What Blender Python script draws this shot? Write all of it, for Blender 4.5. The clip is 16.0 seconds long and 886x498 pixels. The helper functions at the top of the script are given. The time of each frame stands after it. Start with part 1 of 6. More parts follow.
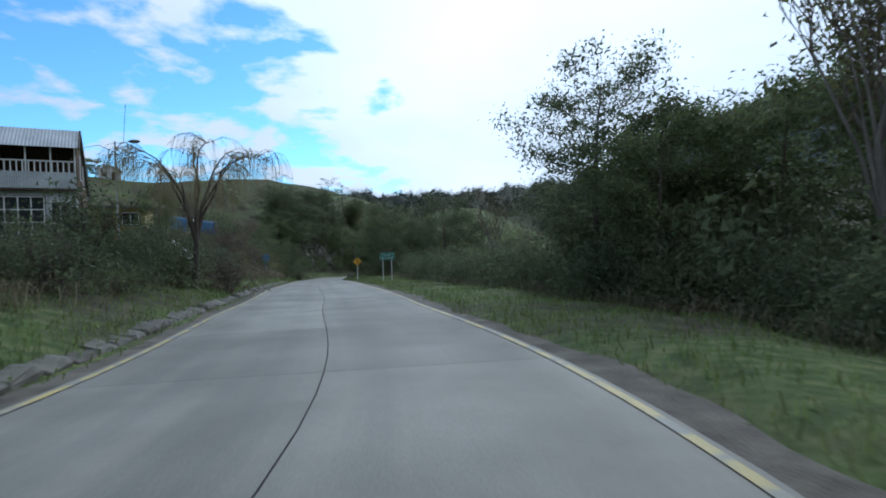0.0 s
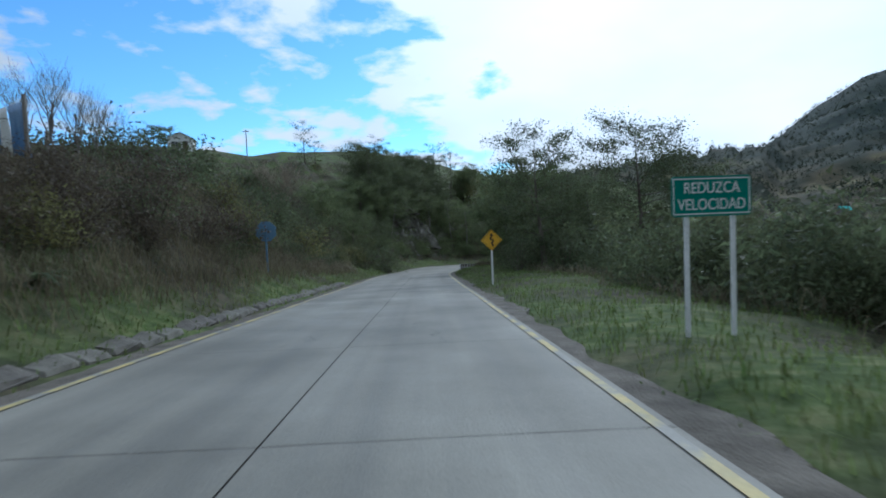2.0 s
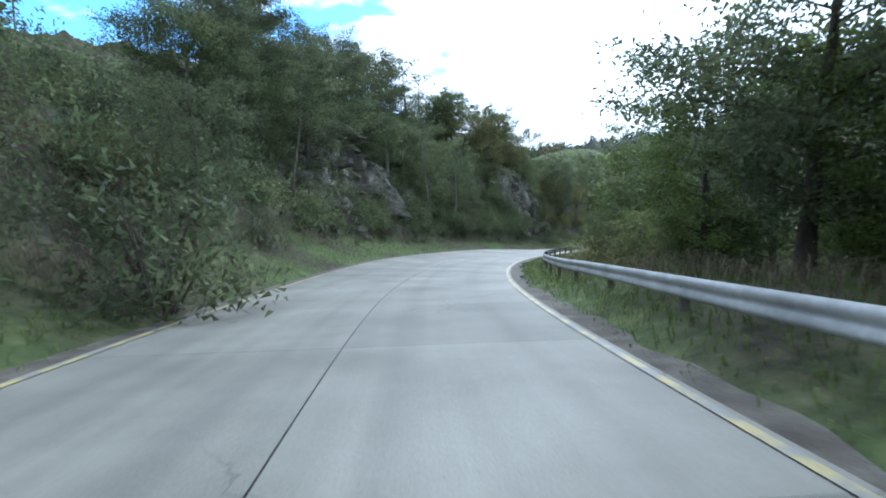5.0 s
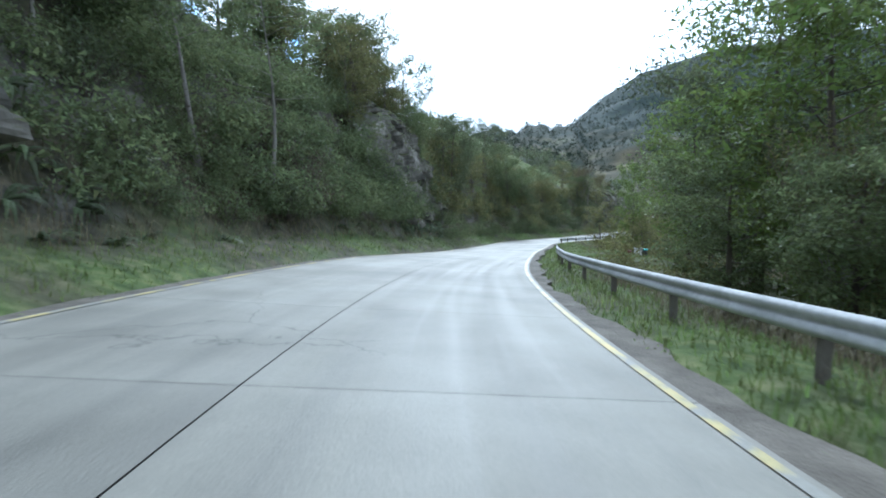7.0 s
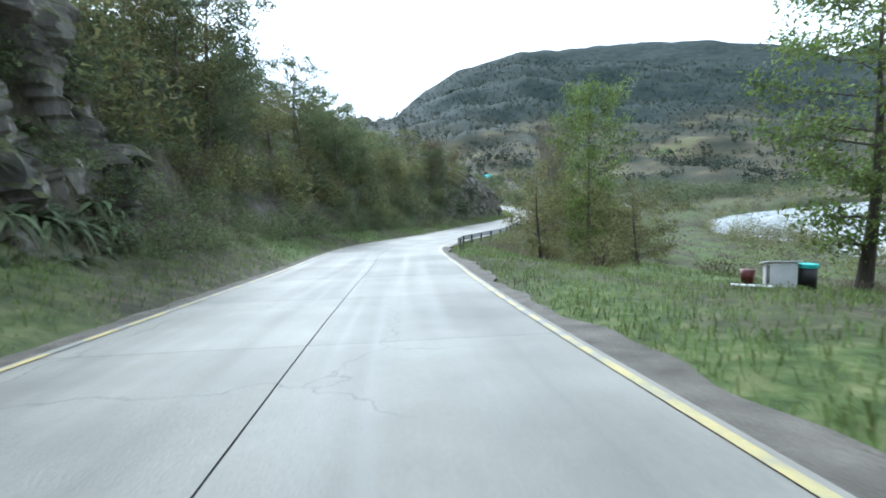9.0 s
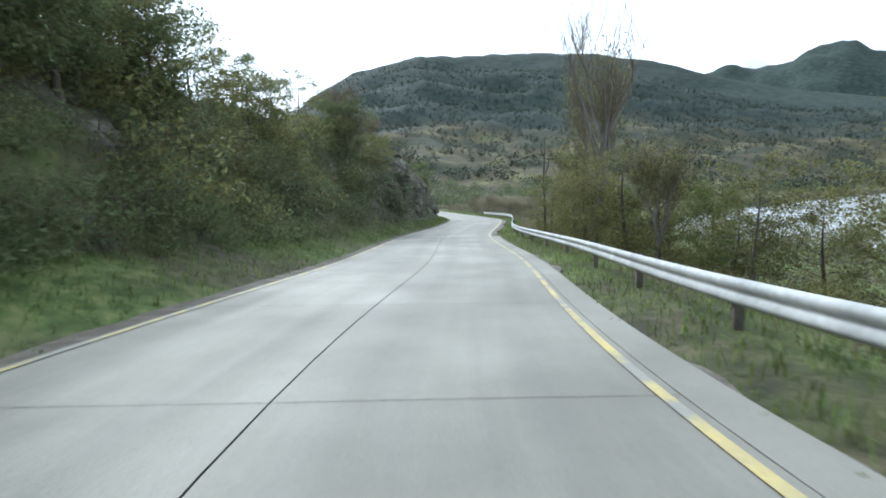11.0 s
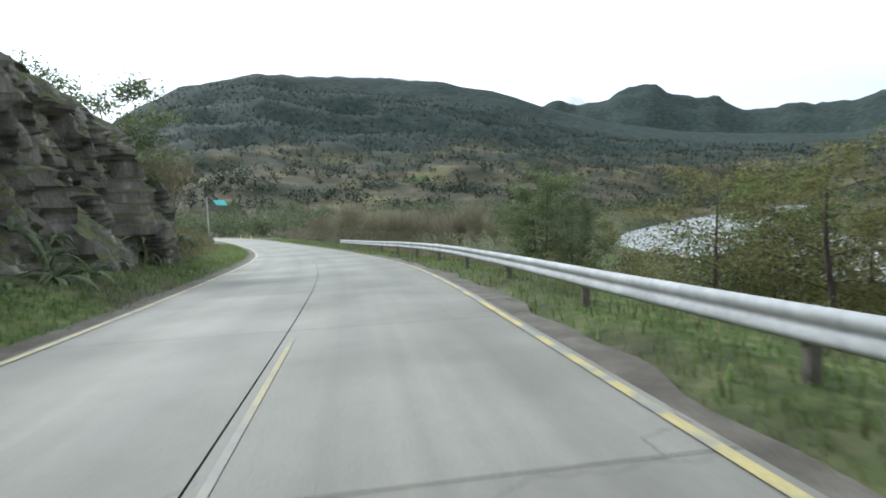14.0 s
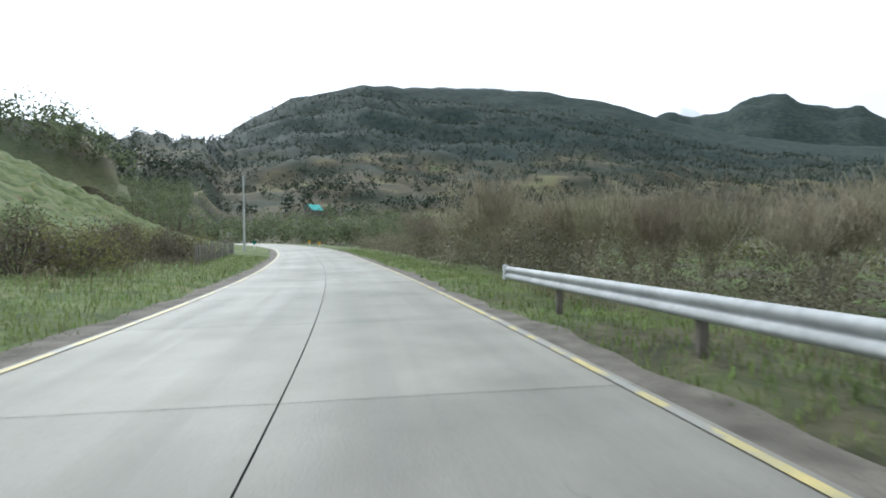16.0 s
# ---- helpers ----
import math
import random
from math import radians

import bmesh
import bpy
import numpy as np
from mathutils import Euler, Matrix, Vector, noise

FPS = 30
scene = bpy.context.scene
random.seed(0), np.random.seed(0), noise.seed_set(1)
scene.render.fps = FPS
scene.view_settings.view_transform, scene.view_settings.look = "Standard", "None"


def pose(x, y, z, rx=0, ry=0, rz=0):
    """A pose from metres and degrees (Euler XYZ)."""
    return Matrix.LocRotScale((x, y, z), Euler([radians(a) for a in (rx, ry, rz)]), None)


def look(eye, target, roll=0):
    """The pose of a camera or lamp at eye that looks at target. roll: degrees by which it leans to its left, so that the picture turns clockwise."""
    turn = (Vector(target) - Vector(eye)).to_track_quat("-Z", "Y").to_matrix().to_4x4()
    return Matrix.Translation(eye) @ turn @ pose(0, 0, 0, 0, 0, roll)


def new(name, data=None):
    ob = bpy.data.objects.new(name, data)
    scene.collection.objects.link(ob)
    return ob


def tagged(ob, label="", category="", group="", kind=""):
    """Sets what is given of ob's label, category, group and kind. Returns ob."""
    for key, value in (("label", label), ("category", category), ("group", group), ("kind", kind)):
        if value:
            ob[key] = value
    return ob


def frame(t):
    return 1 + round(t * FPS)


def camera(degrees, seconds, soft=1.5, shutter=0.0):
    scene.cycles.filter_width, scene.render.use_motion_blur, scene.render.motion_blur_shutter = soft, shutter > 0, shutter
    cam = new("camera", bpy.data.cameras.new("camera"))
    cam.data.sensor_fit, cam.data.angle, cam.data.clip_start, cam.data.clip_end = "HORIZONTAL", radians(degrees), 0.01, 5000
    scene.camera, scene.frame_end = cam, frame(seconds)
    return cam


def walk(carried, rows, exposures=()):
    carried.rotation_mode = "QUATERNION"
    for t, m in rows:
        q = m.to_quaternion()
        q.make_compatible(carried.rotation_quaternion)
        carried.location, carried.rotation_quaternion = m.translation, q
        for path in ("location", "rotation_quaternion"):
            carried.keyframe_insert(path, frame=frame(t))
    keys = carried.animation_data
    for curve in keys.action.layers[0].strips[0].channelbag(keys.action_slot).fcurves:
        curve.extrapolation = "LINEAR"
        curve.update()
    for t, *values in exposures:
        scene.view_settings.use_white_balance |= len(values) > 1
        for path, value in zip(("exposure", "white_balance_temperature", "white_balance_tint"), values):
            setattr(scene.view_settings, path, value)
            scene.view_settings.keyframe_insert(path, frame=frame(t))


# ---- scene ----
# The camera behind a windscreen, 1.33 m over the road: seconds, x, y, z, yaw to the left, pitch up, lean
ROWS = (
    (0.0, 0.00, 0.00, 0.00, -2.90, -1.40, -1.39),
    (0.5, -0.43, 8.80, -0.40, 1.21, -1.26, -1.12),
    (1.0, -1.57, 17.47, -0.81, 4.94, -1.69, -1.12),
    (1.5, -3.18, 25.93, -1.25, 7.79, -2.17, -1.47),
    (2.0, -4.85, 34.15, -1.72, 8.56, -2.71, -2.22),
    (2.5, -6.47, 42.18, -2.21, 8.60, -3.09, -2.72),
    (3.0, -8.06, 50.08, -2.73, 8.19, -3.81, -2.61),
    (3.5, -9.64, 57.97, -3.27, 7.92, -4.36, -2.20),
    (4.0, -11.17, 65.86, -3.82, 7.53, -4.90, -1.95),
    (4.5, -12.57, 73.83, -4.36, 6.05, -4.89, -1.70),
    (5.0, -13.70, 81.87, -4.92, 3.67, -4.88, -1.50),
    (5.5, -14.46, 89.99, -5.50, 0.57, -4.89, -1.26),
    (6.0, -14.73, 98.16, -6.08, -3.10, -4.97, -0.90),
    (6.5, -14.46, 106.36, -6.64, -7.15, -5.17, -0.50),
    (7.0, -13.51, 114.53, -7.18, -11.70, -5.87, -0.54),
    (7.5, -11.93, 122.58, -7.72, -16.20, -6.04, -1.28),
    (8.0, -9.70, 130.46, -8.31, -20.97, -6.29, -1.91),
    (8.5, -6.91, 138.07, -8.91, -25.53, -6.64, -1.64),
    (9.0, -3.74, 145.38, -9.52, -30.05, -6.56, -1.53),
    (9.5, -0.17, 152.65, -10.14, -34.06, -7.02, -1.94),
    (10.0, 3.32, 160.12, -10.73, -32.89, -6.63, -1.87),
    (10.5, 7.09, 167.64, -11.27, -35.23, -6.22, -1.68),
    (11.0, 11.46, 175.04, -11.78, -40.84, -6.10, -1.48),
    (11.5, 17.19, 181.64, -12.26, -47.19, -6.27, -1.24),
    (12.0, 23.86, 187.44, -12.66, -45.48, -6.47, -0.95),
    (12.5, 29.61, 194.15, -13.04, -48.65, -6.04, -0.77),
    (13.0, 35.82, 200.62, -13.36, -52.14, -4.67, -0.86),
    (13.5, 42.41, 206.89, -13.65, -54.86, -4.14, -1.47),
    (14.0, 49.16, 213.13, -13.91, -56.71, -3.73, -2.22),
    (14.5, 55.90, 219.46, -14.16, -56.29, -3.26, -2.20),
    (15.0, 62.47, 226.02, -14.41, -54.26, -2.76, -1.89),
    (15.5, 68.72, 232.90, -14.70, -50.92, -2.39, -1.17),
    (16.0, 74.59, 240.08, -15.01, -46.73, -2.07, -0.28),
)


def aimed(x, y, z, yaw, pitch, lean):
    a, b = radians(yaw), radians(pitch)
    ahead = Vector((-math.sin(a) * math.cos(b), math.cos(a) * math.cos(b), math.sin(b)))
    return look((x, y, z), Vector((x, y, z)) + 10 * ahead, lean)


cam = camera(79.05, 16.0, soft=1.8, shutter=0.1)
walk(cam, [(r[0], aimed(*r[1:])) for r in ROWS],
     exposures=[(0, -0.75, 5200, 7), (2.0, -0.72, 5150, 6), (3.0, -0.38, 5350, 7), (4.2, 0.08, 5120, 7), (6.3, 0.5, 5050, 5), (8.0, 0.5, 5150, 5), (9.0, 0.75, 5250, 5), (12.0, 0.42, 5650, 5), (16.0, 0.25, 5800, 6)])

# ---------------------------------------------------------------- light
SUN_AZ, SUN_EL = radians(18), radians(30)          # clockwise from +y, and up
world = bpy.data.worlds.new("sky")
scene.world = world
world.use_nodes = True


def link(tree, a, b):
    tree.links.new(a, b)


def node(tree, kind, operation="", data_type=""):
    n = tree.nodes.new(kind)
    if operation:
        n.operation = operation
    if data_type:
        n.data_type = data_type
    return n


def ramp(tree, stops, fac=None):
    n = tree.nodes.new("ShaderNodeValToRGB")
    while len(n.color_ramp.elements) < len(stops):
        n.color_ramp.elements.new(0.5)
    for e, (p, c) in zip(n.color_ramp.elements, stops):
        e.position = p
        e.color = (*c, 1) if len(c) == 3 else c
    if fac is not None:
        tree.links.new(fac, n.inputs["Fac"])
    return n


def math_node(tree, op, a, b=None, clamp=False):
    n = tree.nodes.new("ShaderNodeMath")
    n.operation, n.use_clamp = op, clamp
    for i, v in enumerate((a, b)):
        if v is None:
            continue
        if isinstance(v, (int, float)):
            n.inputs[i].default_value = v
        else:
            tree.links.new(v, n.inputs[i])
    return n.outputs[0]


def build_sky():
    t = world.node_tree
    t.nodes.clear()
    out = node(t, "ShaderNodeOutputWorld")
    sky = node(t, "ShaderNodeTexSky")
    sky.sky_type, sky.sun_disc = "NISHITA", False
    sky.sun_elevation, sky.sun_rotation = SUN_EL, SUN_AZ
    sky.air_density, sky.dust_density, sky.ozone_density = 1.0, 0.1, 1.5
    clear = node(t, "ShaderNodeBackground")
    clear.inputs["Strength"].default_value = 0.15
    tint = node(t, "ShaderNodeMix", data_type="RGBA")
    tint.blend_type = "MULTIPLY"
    tint.inputs[0].default_value = 1.0
    tint.inputs[7].default_value = (1.12, 1.55, 1.78, 1)
    link(t, sky.outputs[0], tint.inputs[6])
    link(t, tint.outputs[2], clear.inputs["Color"])
    co = node(t, "ShaderNodeTexCoord")
    sep = node(t, "ShaderNodeSeparateXYZ")
    link(t, co.outputs["Generated"], sep.inputs[0])
    # a flat cloud deck seen from below: the direction over its height
    high = math_node(t, "ADD", math_node(t, "MAXIMUM", sep.outputs[2], 0.0), 0.22)
    px, py = math_node(t, "DIVIDE", sep.outputs[0], high), math_node(t, "DIVIDE", sep.outputs[1], high)
    com = node(t, "ShaderNodeCombineXYZ")
    link(t, px, com.inputs[0]), link(t, py, com.inputs[1])
    n1 = node(t, "ShaderNodeTexNoise")
    n1.inputs["Scale"].default_value, n1.inputs["Detail"].default_value = 2.7, 12
    n1.inputs["Roughness"].default_value, n1.inputs["Distortion"].default_value = 0.55, 0.15
    link(t, com.outputs[0], n1.inputs["Vector"])
    # the deck thins towards the open sky over the start of the road, to the west
    west = math_node(t, "ADD", math_node(t, "MULTIPLY", sep.outputs[0], -0.62), math_node(t, "MULTIPLY", sep.outputs[1], 0.78))
    thin = ramp(t, [(0.0, (0.34,) * 3), (0.74, (0.30,) * 3), (0.85, (0.11,) * 3), (0.95, (0.03,) * 3)], west)
    cover = math_node(t, "ADD", n1.outputs["Fac"], thin.outputs[0])
    mask = ramp(t, [(0.0, (0, 0, 0)), (0.53, (0, 0, 0)), (0.62, (1, 1, 1)), (1.0, (1, 1, 1))], cover)
    n2 = node(t, "ShaderNodeTexNoise")
    n2.inputs["Scale"].default_value, n2.inputs["Detail"].default_value = 0.9, 6
    link(t, com.outputs[0], n2.inputs["Vector"])
    tone = ramp(t, [(0.3, (0.80, 0.86, 0.93)), (0.62, (1.0, 1.0, 1.0))], n2.outputs["Fac"])
    cloud = node(t, "ShaderNodeBackground")
    link(t, tone.outputs[0], cloud.inputs["Color"])
    # brighter round the veiled sun
    aim = node(t, "ShaderNodeVectorMath", operation="DOT_PRODUCT")
    link(t, co.outputs["Generated"], aim.inputs[0])
    aim.inputs[1].default_value = (math.sin(SUN_AZ) * math.cos(SUN_EL), math.cos(SUN_AZ) * math.cos(SUN_EL), math.sin(SUN_EL))
    glow = ramp(t, [(0.0, (0.42,) * 3), (0.45, (0.5,) * 3), (0.8, (0.72,) * 3), (0.95, (0.95,) * 3), (1.0, (1.0,) * 3)], aim.outputs["Value"])
    # a grey cap of cloud on the mountain's crest, north-east
    across = math_node(t, "DIVIDE", math_node(t, "SUBTRACT", math_node(t, "MULTIPLY", sep.outputs[0], 0.669), math_node(t, "MULTIPLY", sep.outputs[1], 0.743)), 0.17)
    above = math_node(t, "DIVIDE", math_node(t, "SUBTRACT", sep.outputs[2], 0.258), 0.05)
    n3 = node(t, "ShaderNodeTexNoise")
    n3.inputs["Scale"].default_value, n3.inputs["Detail"].default_value = 14, 6
    link(t, co.outputs["Generated"], n3.inputs["Vector"])
    away = math_node(t, "ADD", math_node(t, "ADD", math_node(t, "MULTIPLY", across, across), math_node(t, "MULTIPLY", above, above)), math_node(t, "MULTIPLY", math_node(t, "SUBTRACT", n3.outputs["Fac"], 0.5), 1.6))
    front = math_node(t, "MULTIPLY", math_node(t, "GREATER_THAN", sep.outputs[0], 0.0), 1.0)
    cap = math_node(t, "MULTIPLY", ramp(t, [(0.0, (0.36,) * 3), (1.0, (0.0,) * 3)], away).outputs[0], front)
    link(t, math_node(t, "MULTIPLY", math_node(t, "MULTIPLY", glow.outputs[0], 2.1), math_node(t, "SUBTRACT", 1.0, cap)), cloud.inputs["Strength"])
    mix = node(t, "ShaderNodeMixShader")
    link(t, mask.outputs[0], mix.inputs[0])
    link(t, clear.outputs[0], mix.inputs[1])
    link(t, cloud.outputs[0], mix.inputs[2])
    link(t, mix.outputs[0], out.inputs["Surface"])


build_sky()
sun_data = bpy.data.lights.new("sun", "SUN")
sun_data.energy, sun_data.angle, sun_data.color = 2.2, radians(11), (1.0, 0.95, 0.86)
sun_lamp = new("sun", sun_data)
sun_lamp.matrix_world = look((60 * math.sin(SUN_AZ), 60 * math.cos(SUN_AZ), 60 * math.tan(SUN_EL)), (0, 0, 0))


# ---------------------------------------------------------------- materials
def material(name, stops, scale=3.0, rough=0.8, bump=0.0, bump_scale=None, detail=6, fine=None, metal=0.0,
             spec=0.4, random_by=None, spread=0.25, translucent=0.0, axis=(1, 1, 1), space="Object"):
    """A surface whose colour runs over the stops by noise, with finer grain, relief and variation from piece to piece."""
    m = bpy.data.materials.new(name)
    m.use_nodes = True
    t = m.node_tree
    bsdf = t.nodes["Principled BSDF"]
    co = node(t, "ShaderNodeTexCoord")
    mp = node(t, "ShaderNodeMapping")
    mp.inputs["Scale"].default_value = axis
    link(t, co.outputs[space], mp.inputs[0])
    n = node(t, "ShaderNodeTexNoise")
    n.inputs["Scale"].default_value, n.inputs["Detail"].default_value = scale, detail
    link(t, mp.outputs[0], n.inputs["Vector"])
    col = ramp(t, stops, n.outputs["Fac"]).outputs[0]
    f = node(t, "ShaderNodeTexNoise")
    f.inputs["Scale"].default_value, f.inputs["Detail"].default_value = fine or scale * 9, 4
    link(t, mp.outputs[0], f.inputs["Vector"])
    hsv = node(t, "ShaderNodeHueSaturation")
    link(t, col, hsv.inputs["Color"])
    value = math_node(t, "ADD", math_node(t, "MULTIPLY", f.outputs["Fac"], 0.5), 0.75)
    if random_by:
        if random_by == "island":
            r = node(t, "ShaderNodeNewGeometry").outputs["Random Per Island"]
        else:
            r = node(t, "ShaderNodeObjectInfo").outputs["Random"]
        value = math_node(t, "MULTIPLY", value, math_node(t, "ADD", math_node(t, "MULTIPLY", r, 2 * spread), 1 - spread))
        link(t, math_node(t, "ADD", math_node(t, "MULTIPLY", r, 0.04), 0.48), hsv.inputs["Hue"])
    link(t, value, hsv.inputs["Value"])
    link(t, hsv.outputs[0], bsdf.inputs["Base Color"])
    bsdf.inputs["Roughness"].default_value = rough
    bsdf.inputs["Metallic"].default_value = metal
    bsdf.inputs["Specular IOR Level"].default_value = spec
    if bump:
        b = node(t, "ShaderNodeBump")
        b.inputs["Strength"].default_value, b.inputs["Distance"].default_value = bump, 0.05
        bn = node(t, "ShaderNodeTexNoise")
        bn.inputs["Scale"].default_value, bn.inputs["Detail"].default_value = bump_scale or scale * 5, 8
        link(t, mp.outputs[0], bn.inputs["Vector"])
        link(t, bn.outputs["Fac"], b.inputs["Height"])
        link(t, b.outputs[0], bsdf.inputs["Normal"])
    if translucent:
        tr = node(t, "ShaderNodeBsdfTranslucent")
        link(t, hsv.outputs[0], tr.inputs["Color"])
        mix = node(t, "ShaderNodeMixShader")
        mix.inputs[0].default_value = translucent
        link(t, bsdf.outputs[0], mix.inputs[1]), link(t, tr.outputs[0], mix.inputs[2])
        link(t, mix.outputs[0], t.nodes["Material Output"].inputs["Surface"])
    return m


def leaf_mat(name, a, b, translucent=0.5):
    return material(name, [(0.3, a), (0.7, b)], scale=0.6, rough=0.6, random_by="island", spread=0.45,
                    translucent=translucent, spec=0.25)




def concrete_material():
    """Pale worn concrete: blotches, streaks along the drive, tyre-darkened tracks and hairline cracks."""
    m = bpy.data.materials.new("road_concrete")
    m.use_nodes = True
    t = m.node_tree
    bsdf = t.nodes["Principled BSDF"]
    uv = node(t, "ShaderNodeUVMap")
    geo = node(t, "ShaderNodeNewGeometry")
    sep = node(t, "ShaderNodeSeparateXYZ")
    link(t, uv.outputs[0], sep.inputs[0])

    def noise_of(source, scale, detail, axis=(1, 1, 1)):
        mp = node(t, "ShaderNodeMapping")
        mp.inputs["Scale"].default_value = axis
        link(t, source, mp.inputs[0])
        n = node(t, "ShaderNodeTexNoise")
        n.inputs["Scale"].default_value, n.inputs["Detail"].default_value = scale, detail
        link(t, mp.outputs[0], n.inputs["Vector"])
        return n.outputs["Fac"]

    pos = geo.outputs["Position"]
    base = ramp(t, [(0.3, (0.150, 0.144, 0.120)), (0.5, (0.202, 0.194, 0.163)), (0.72, (0.258, 0.249, 0.213))], noise_of(pos, 0.45, 8)).outputs[0]
    # lengthwise streaks: uneven concrete, plus windscreen reflections put into the colour
    streak = noise_of(uv.outputs[0], 1.0, 6, (0.10, 3.2, 1))
    grain = noise_of(pos, 28, 5)
    # the wheels run about 0.85 m to either side of the lane's middle
    track = math_node(t, "ABSOLUTE", math_node(t, "SUBTRACT", math_node(t, "ABSOLUTE", math_node(t, "SUBTRACT", math_node(t, "ABSOLUTE", sep.outputs[1]), 1.5)), 0.8))
    worn = ramp(t, [(0.0, (0.86,) * 3), (0.22, (0.93,) * 3), (0.5, (1.0,) * 3)], track).outputs[0]
    vor = node(t, "ShaderNodeTexVoronoi")
    vor.feature = "DISTANCE_TO_EDGE"
    vor.inputs["Scale"].default_value = 0.22
    wob = node(t, "ShaderNodeVectorMath", operation="ADD")
    wn = node(t, "ShaderNodeTexNoise")
    wn.inputs["Scale"].default_value, wn.inputs["Detail"].default_value = 1.3, 5
    link(t, pos, wn.inputs["Vector"])
    link(t, pos, wob.inputs[0]), link(t, wn.outputs["Color"], wob.inputs[1])
    link(t, wob.outputs[0], vor.inputs["Vector"])
    cracked = ramp(t, [(0.0, (0.55,) * 3), (0.0016, (0.7,) * 3), (0.0035, (1.0,) * 3)], vor.outputs["Distance"]).outputs[0]
    sparse = ramp(t, [(0.56, (1.0,) * 3), (0.64, (0.0,) * 3)], noise_of(pos, 0.12, 3)).outputs[0]
    value = math_node(t, "MULTIPLY", math_node(t, "ADD", math_node(t, "MULTIPLY", streak, 0.7), 0.65), math_node(t, "ADD", math_node(t, "MULTIPLY", grain, 0.3), 0.85))
    value = math_node(t, "MULTIPLY", math_node(t, "MULTIPLY", value, worn), math_node(t, "MAXIMUM", cracked, sparse))
    each = math_node(t, "ADD", math_node(t, "MULTIPLY", node(t, "ShaderNodeObjectInfo").outputs["Random"], 0.22), 0.89)
    hsv = node(t, "ShaderNodeHueSaturation")
    link(t, base, hsv.inputs["Color"])
    link(t, math_node(t, "MULTIPLY", value, each), hsv.inputs["Value"])
    link(t, hsv.outputs[0], bsdf.inputs["Base Color"])
    link(t, math_node(t, "ADD", math_node(t, "MULTIPLY", streak, 0.35), 0.55), bsdf.inputs["Roughness"])
    b = node(t, "ShaderNodeBump")
    b.inputs["Strength"].default_value, b.inputs["Distance"].default_value = 0.3, 0.02
    link(t, noise_of(pos, 45, 6), b.inputs["Height"])
    link(t, b.outputs[0], bsdf.inputs["Normal"])
    return m


M_CONCRETE = concrete_material()
M_JOINT = material("tarred_joint", [(0.3, (0.03, 0.03, 0.028)), (0.7, (0.07, 0.065, 0.06))], scale=4, rough=0.8, bump=0.2)
M_YELLOW = material("worn_yellow_paint", [(0.42, (0.24, 0.235, 0.205)), (0.5, (0.38, 0.33, 0.16)), (0.68, (0.50, 0.40, 0.15))], scale=1.9,
                    rough=0.65, bump=0.15, fine=30)
M_FADED = material("faded_yellow_paint", [(0.45, (0.22, 0.215, 0.19)), (0.62, (0.34, 0.30, 0.16))], scale=1.1, rough=0.65, fine=14)
M_STONE = material("kerb_stone", [(0.3, (0.075, 0.07, 0.058)), (0.7, (0.17, 0.16, 0.135))], scale=2.5, rough=0.9, bump=0.6,
                   random_by="object", spread=0.2)
M_GRAVEL = material("gravel_shoulder", [(0.3, (0.075, 0.066, 0.052)), (0.7, (0.17, 0.152, 0.125))], scale=2.0, rough=0.95, bump=0.7, bump_scale=25, fine=30)
M_BARK = material("bark", [(0.3, (0.05, 0.04, 0.032)), (0.7, (0.16, 0.135, 0.11))], scale=4, rough=0.95, bump=0.6, axis=(1, 1, 0.25),
                  random_by="object", spread=0.3)
M_PALEBARK = material("pale_bark", [(0.3, (0.13, 0.115, 0.1)), (0.7, (0.3, 0.28, 0.25))], scale=4, rough=0.95, bump=0.5, axis=(1, 1, 0.25))
M_TWIG = material("twigs", [(0.3, (0.10, 0.075, 0.055)), (0.7, (0.22, 0.18, 0.13))], scale=2, rough=0.95)
M_WITHY = material("pale_brown_twigs", [(0.3, (0.21, 0.185, 0.125)), (0.7, (0.40, 0.36, 0.26))], scale=2, rough=0.95, random_by="object", spread=0.2)
M_OSIER = material("yellowish_willow_twigs", [(0.3, (0.20, 0.17, 0.09)), (0.7, (0.36, 0.31, 0.18))], scale=2, rough=0.9)
M_LEAF_DARK = leaf_mat("dark_leaves", (0.072, 0.092, 0.050), (0.155, 0.175, 0.090), 0.55)
M_LEAF_MID = leaf_mat("green_leaves", (0.095, 0.122, 0.058), (0.19, 0.22, 0.10), 0.55)
M_LEAF_LIGHT = leaf_mat("spring_leaves", (0.10, 0.14, 0.035), (0.20, 0.25, 0.075))
M_LEAF_BROWN = leaf_mat("brown_leaves", (0.075, 0.062, 0.044), (0.16, 0.13, 0.092), 0.35)
M_LEAF_OLIVE = leaf_mat("olive_leaves", (0.12, 0.122, 0.045), (0.22, 0.21, 0.09), 0.55)
M_SCRUB = leaf_mat("tan_scrub", (0.125, 0.112, 0.074), (0.255, 0.232, 0.16), 0.35)
M_GRASS = leaf_mat("grass_blades", (0.095, 0.135, 0.038), (0.19, 0.23, 0.08), 0.6)
M_DRYGRASS = leaf_mat("dry_grass", (0.10, 0.088, 0.052), (0.24, 0.205, 0.13), 0.4)
M_FERN = leaf_mat("fern_fronds", (0.055, 0.08, 0.038), (0.15, 0.18, 0.085), 0.4)
M_GALV = material("galvanised_steel", [(0.3, (0.36, 0.37, 0.37)), (0.7, (0.56, 0.57, 0.57))], scale=1.5, rough=0.78, metal=0.0, fine=12, bump=0.05)
M_RUST = material("weathered_steel", [(0.35, (0.10, 0.085, 0.07)), (0.6, (0.22, 0.2, 0.17)), (0.8, (0.3, 0.29, 0.27))], scale=3, rough=0.8, metal=0.2, bump=0.2)
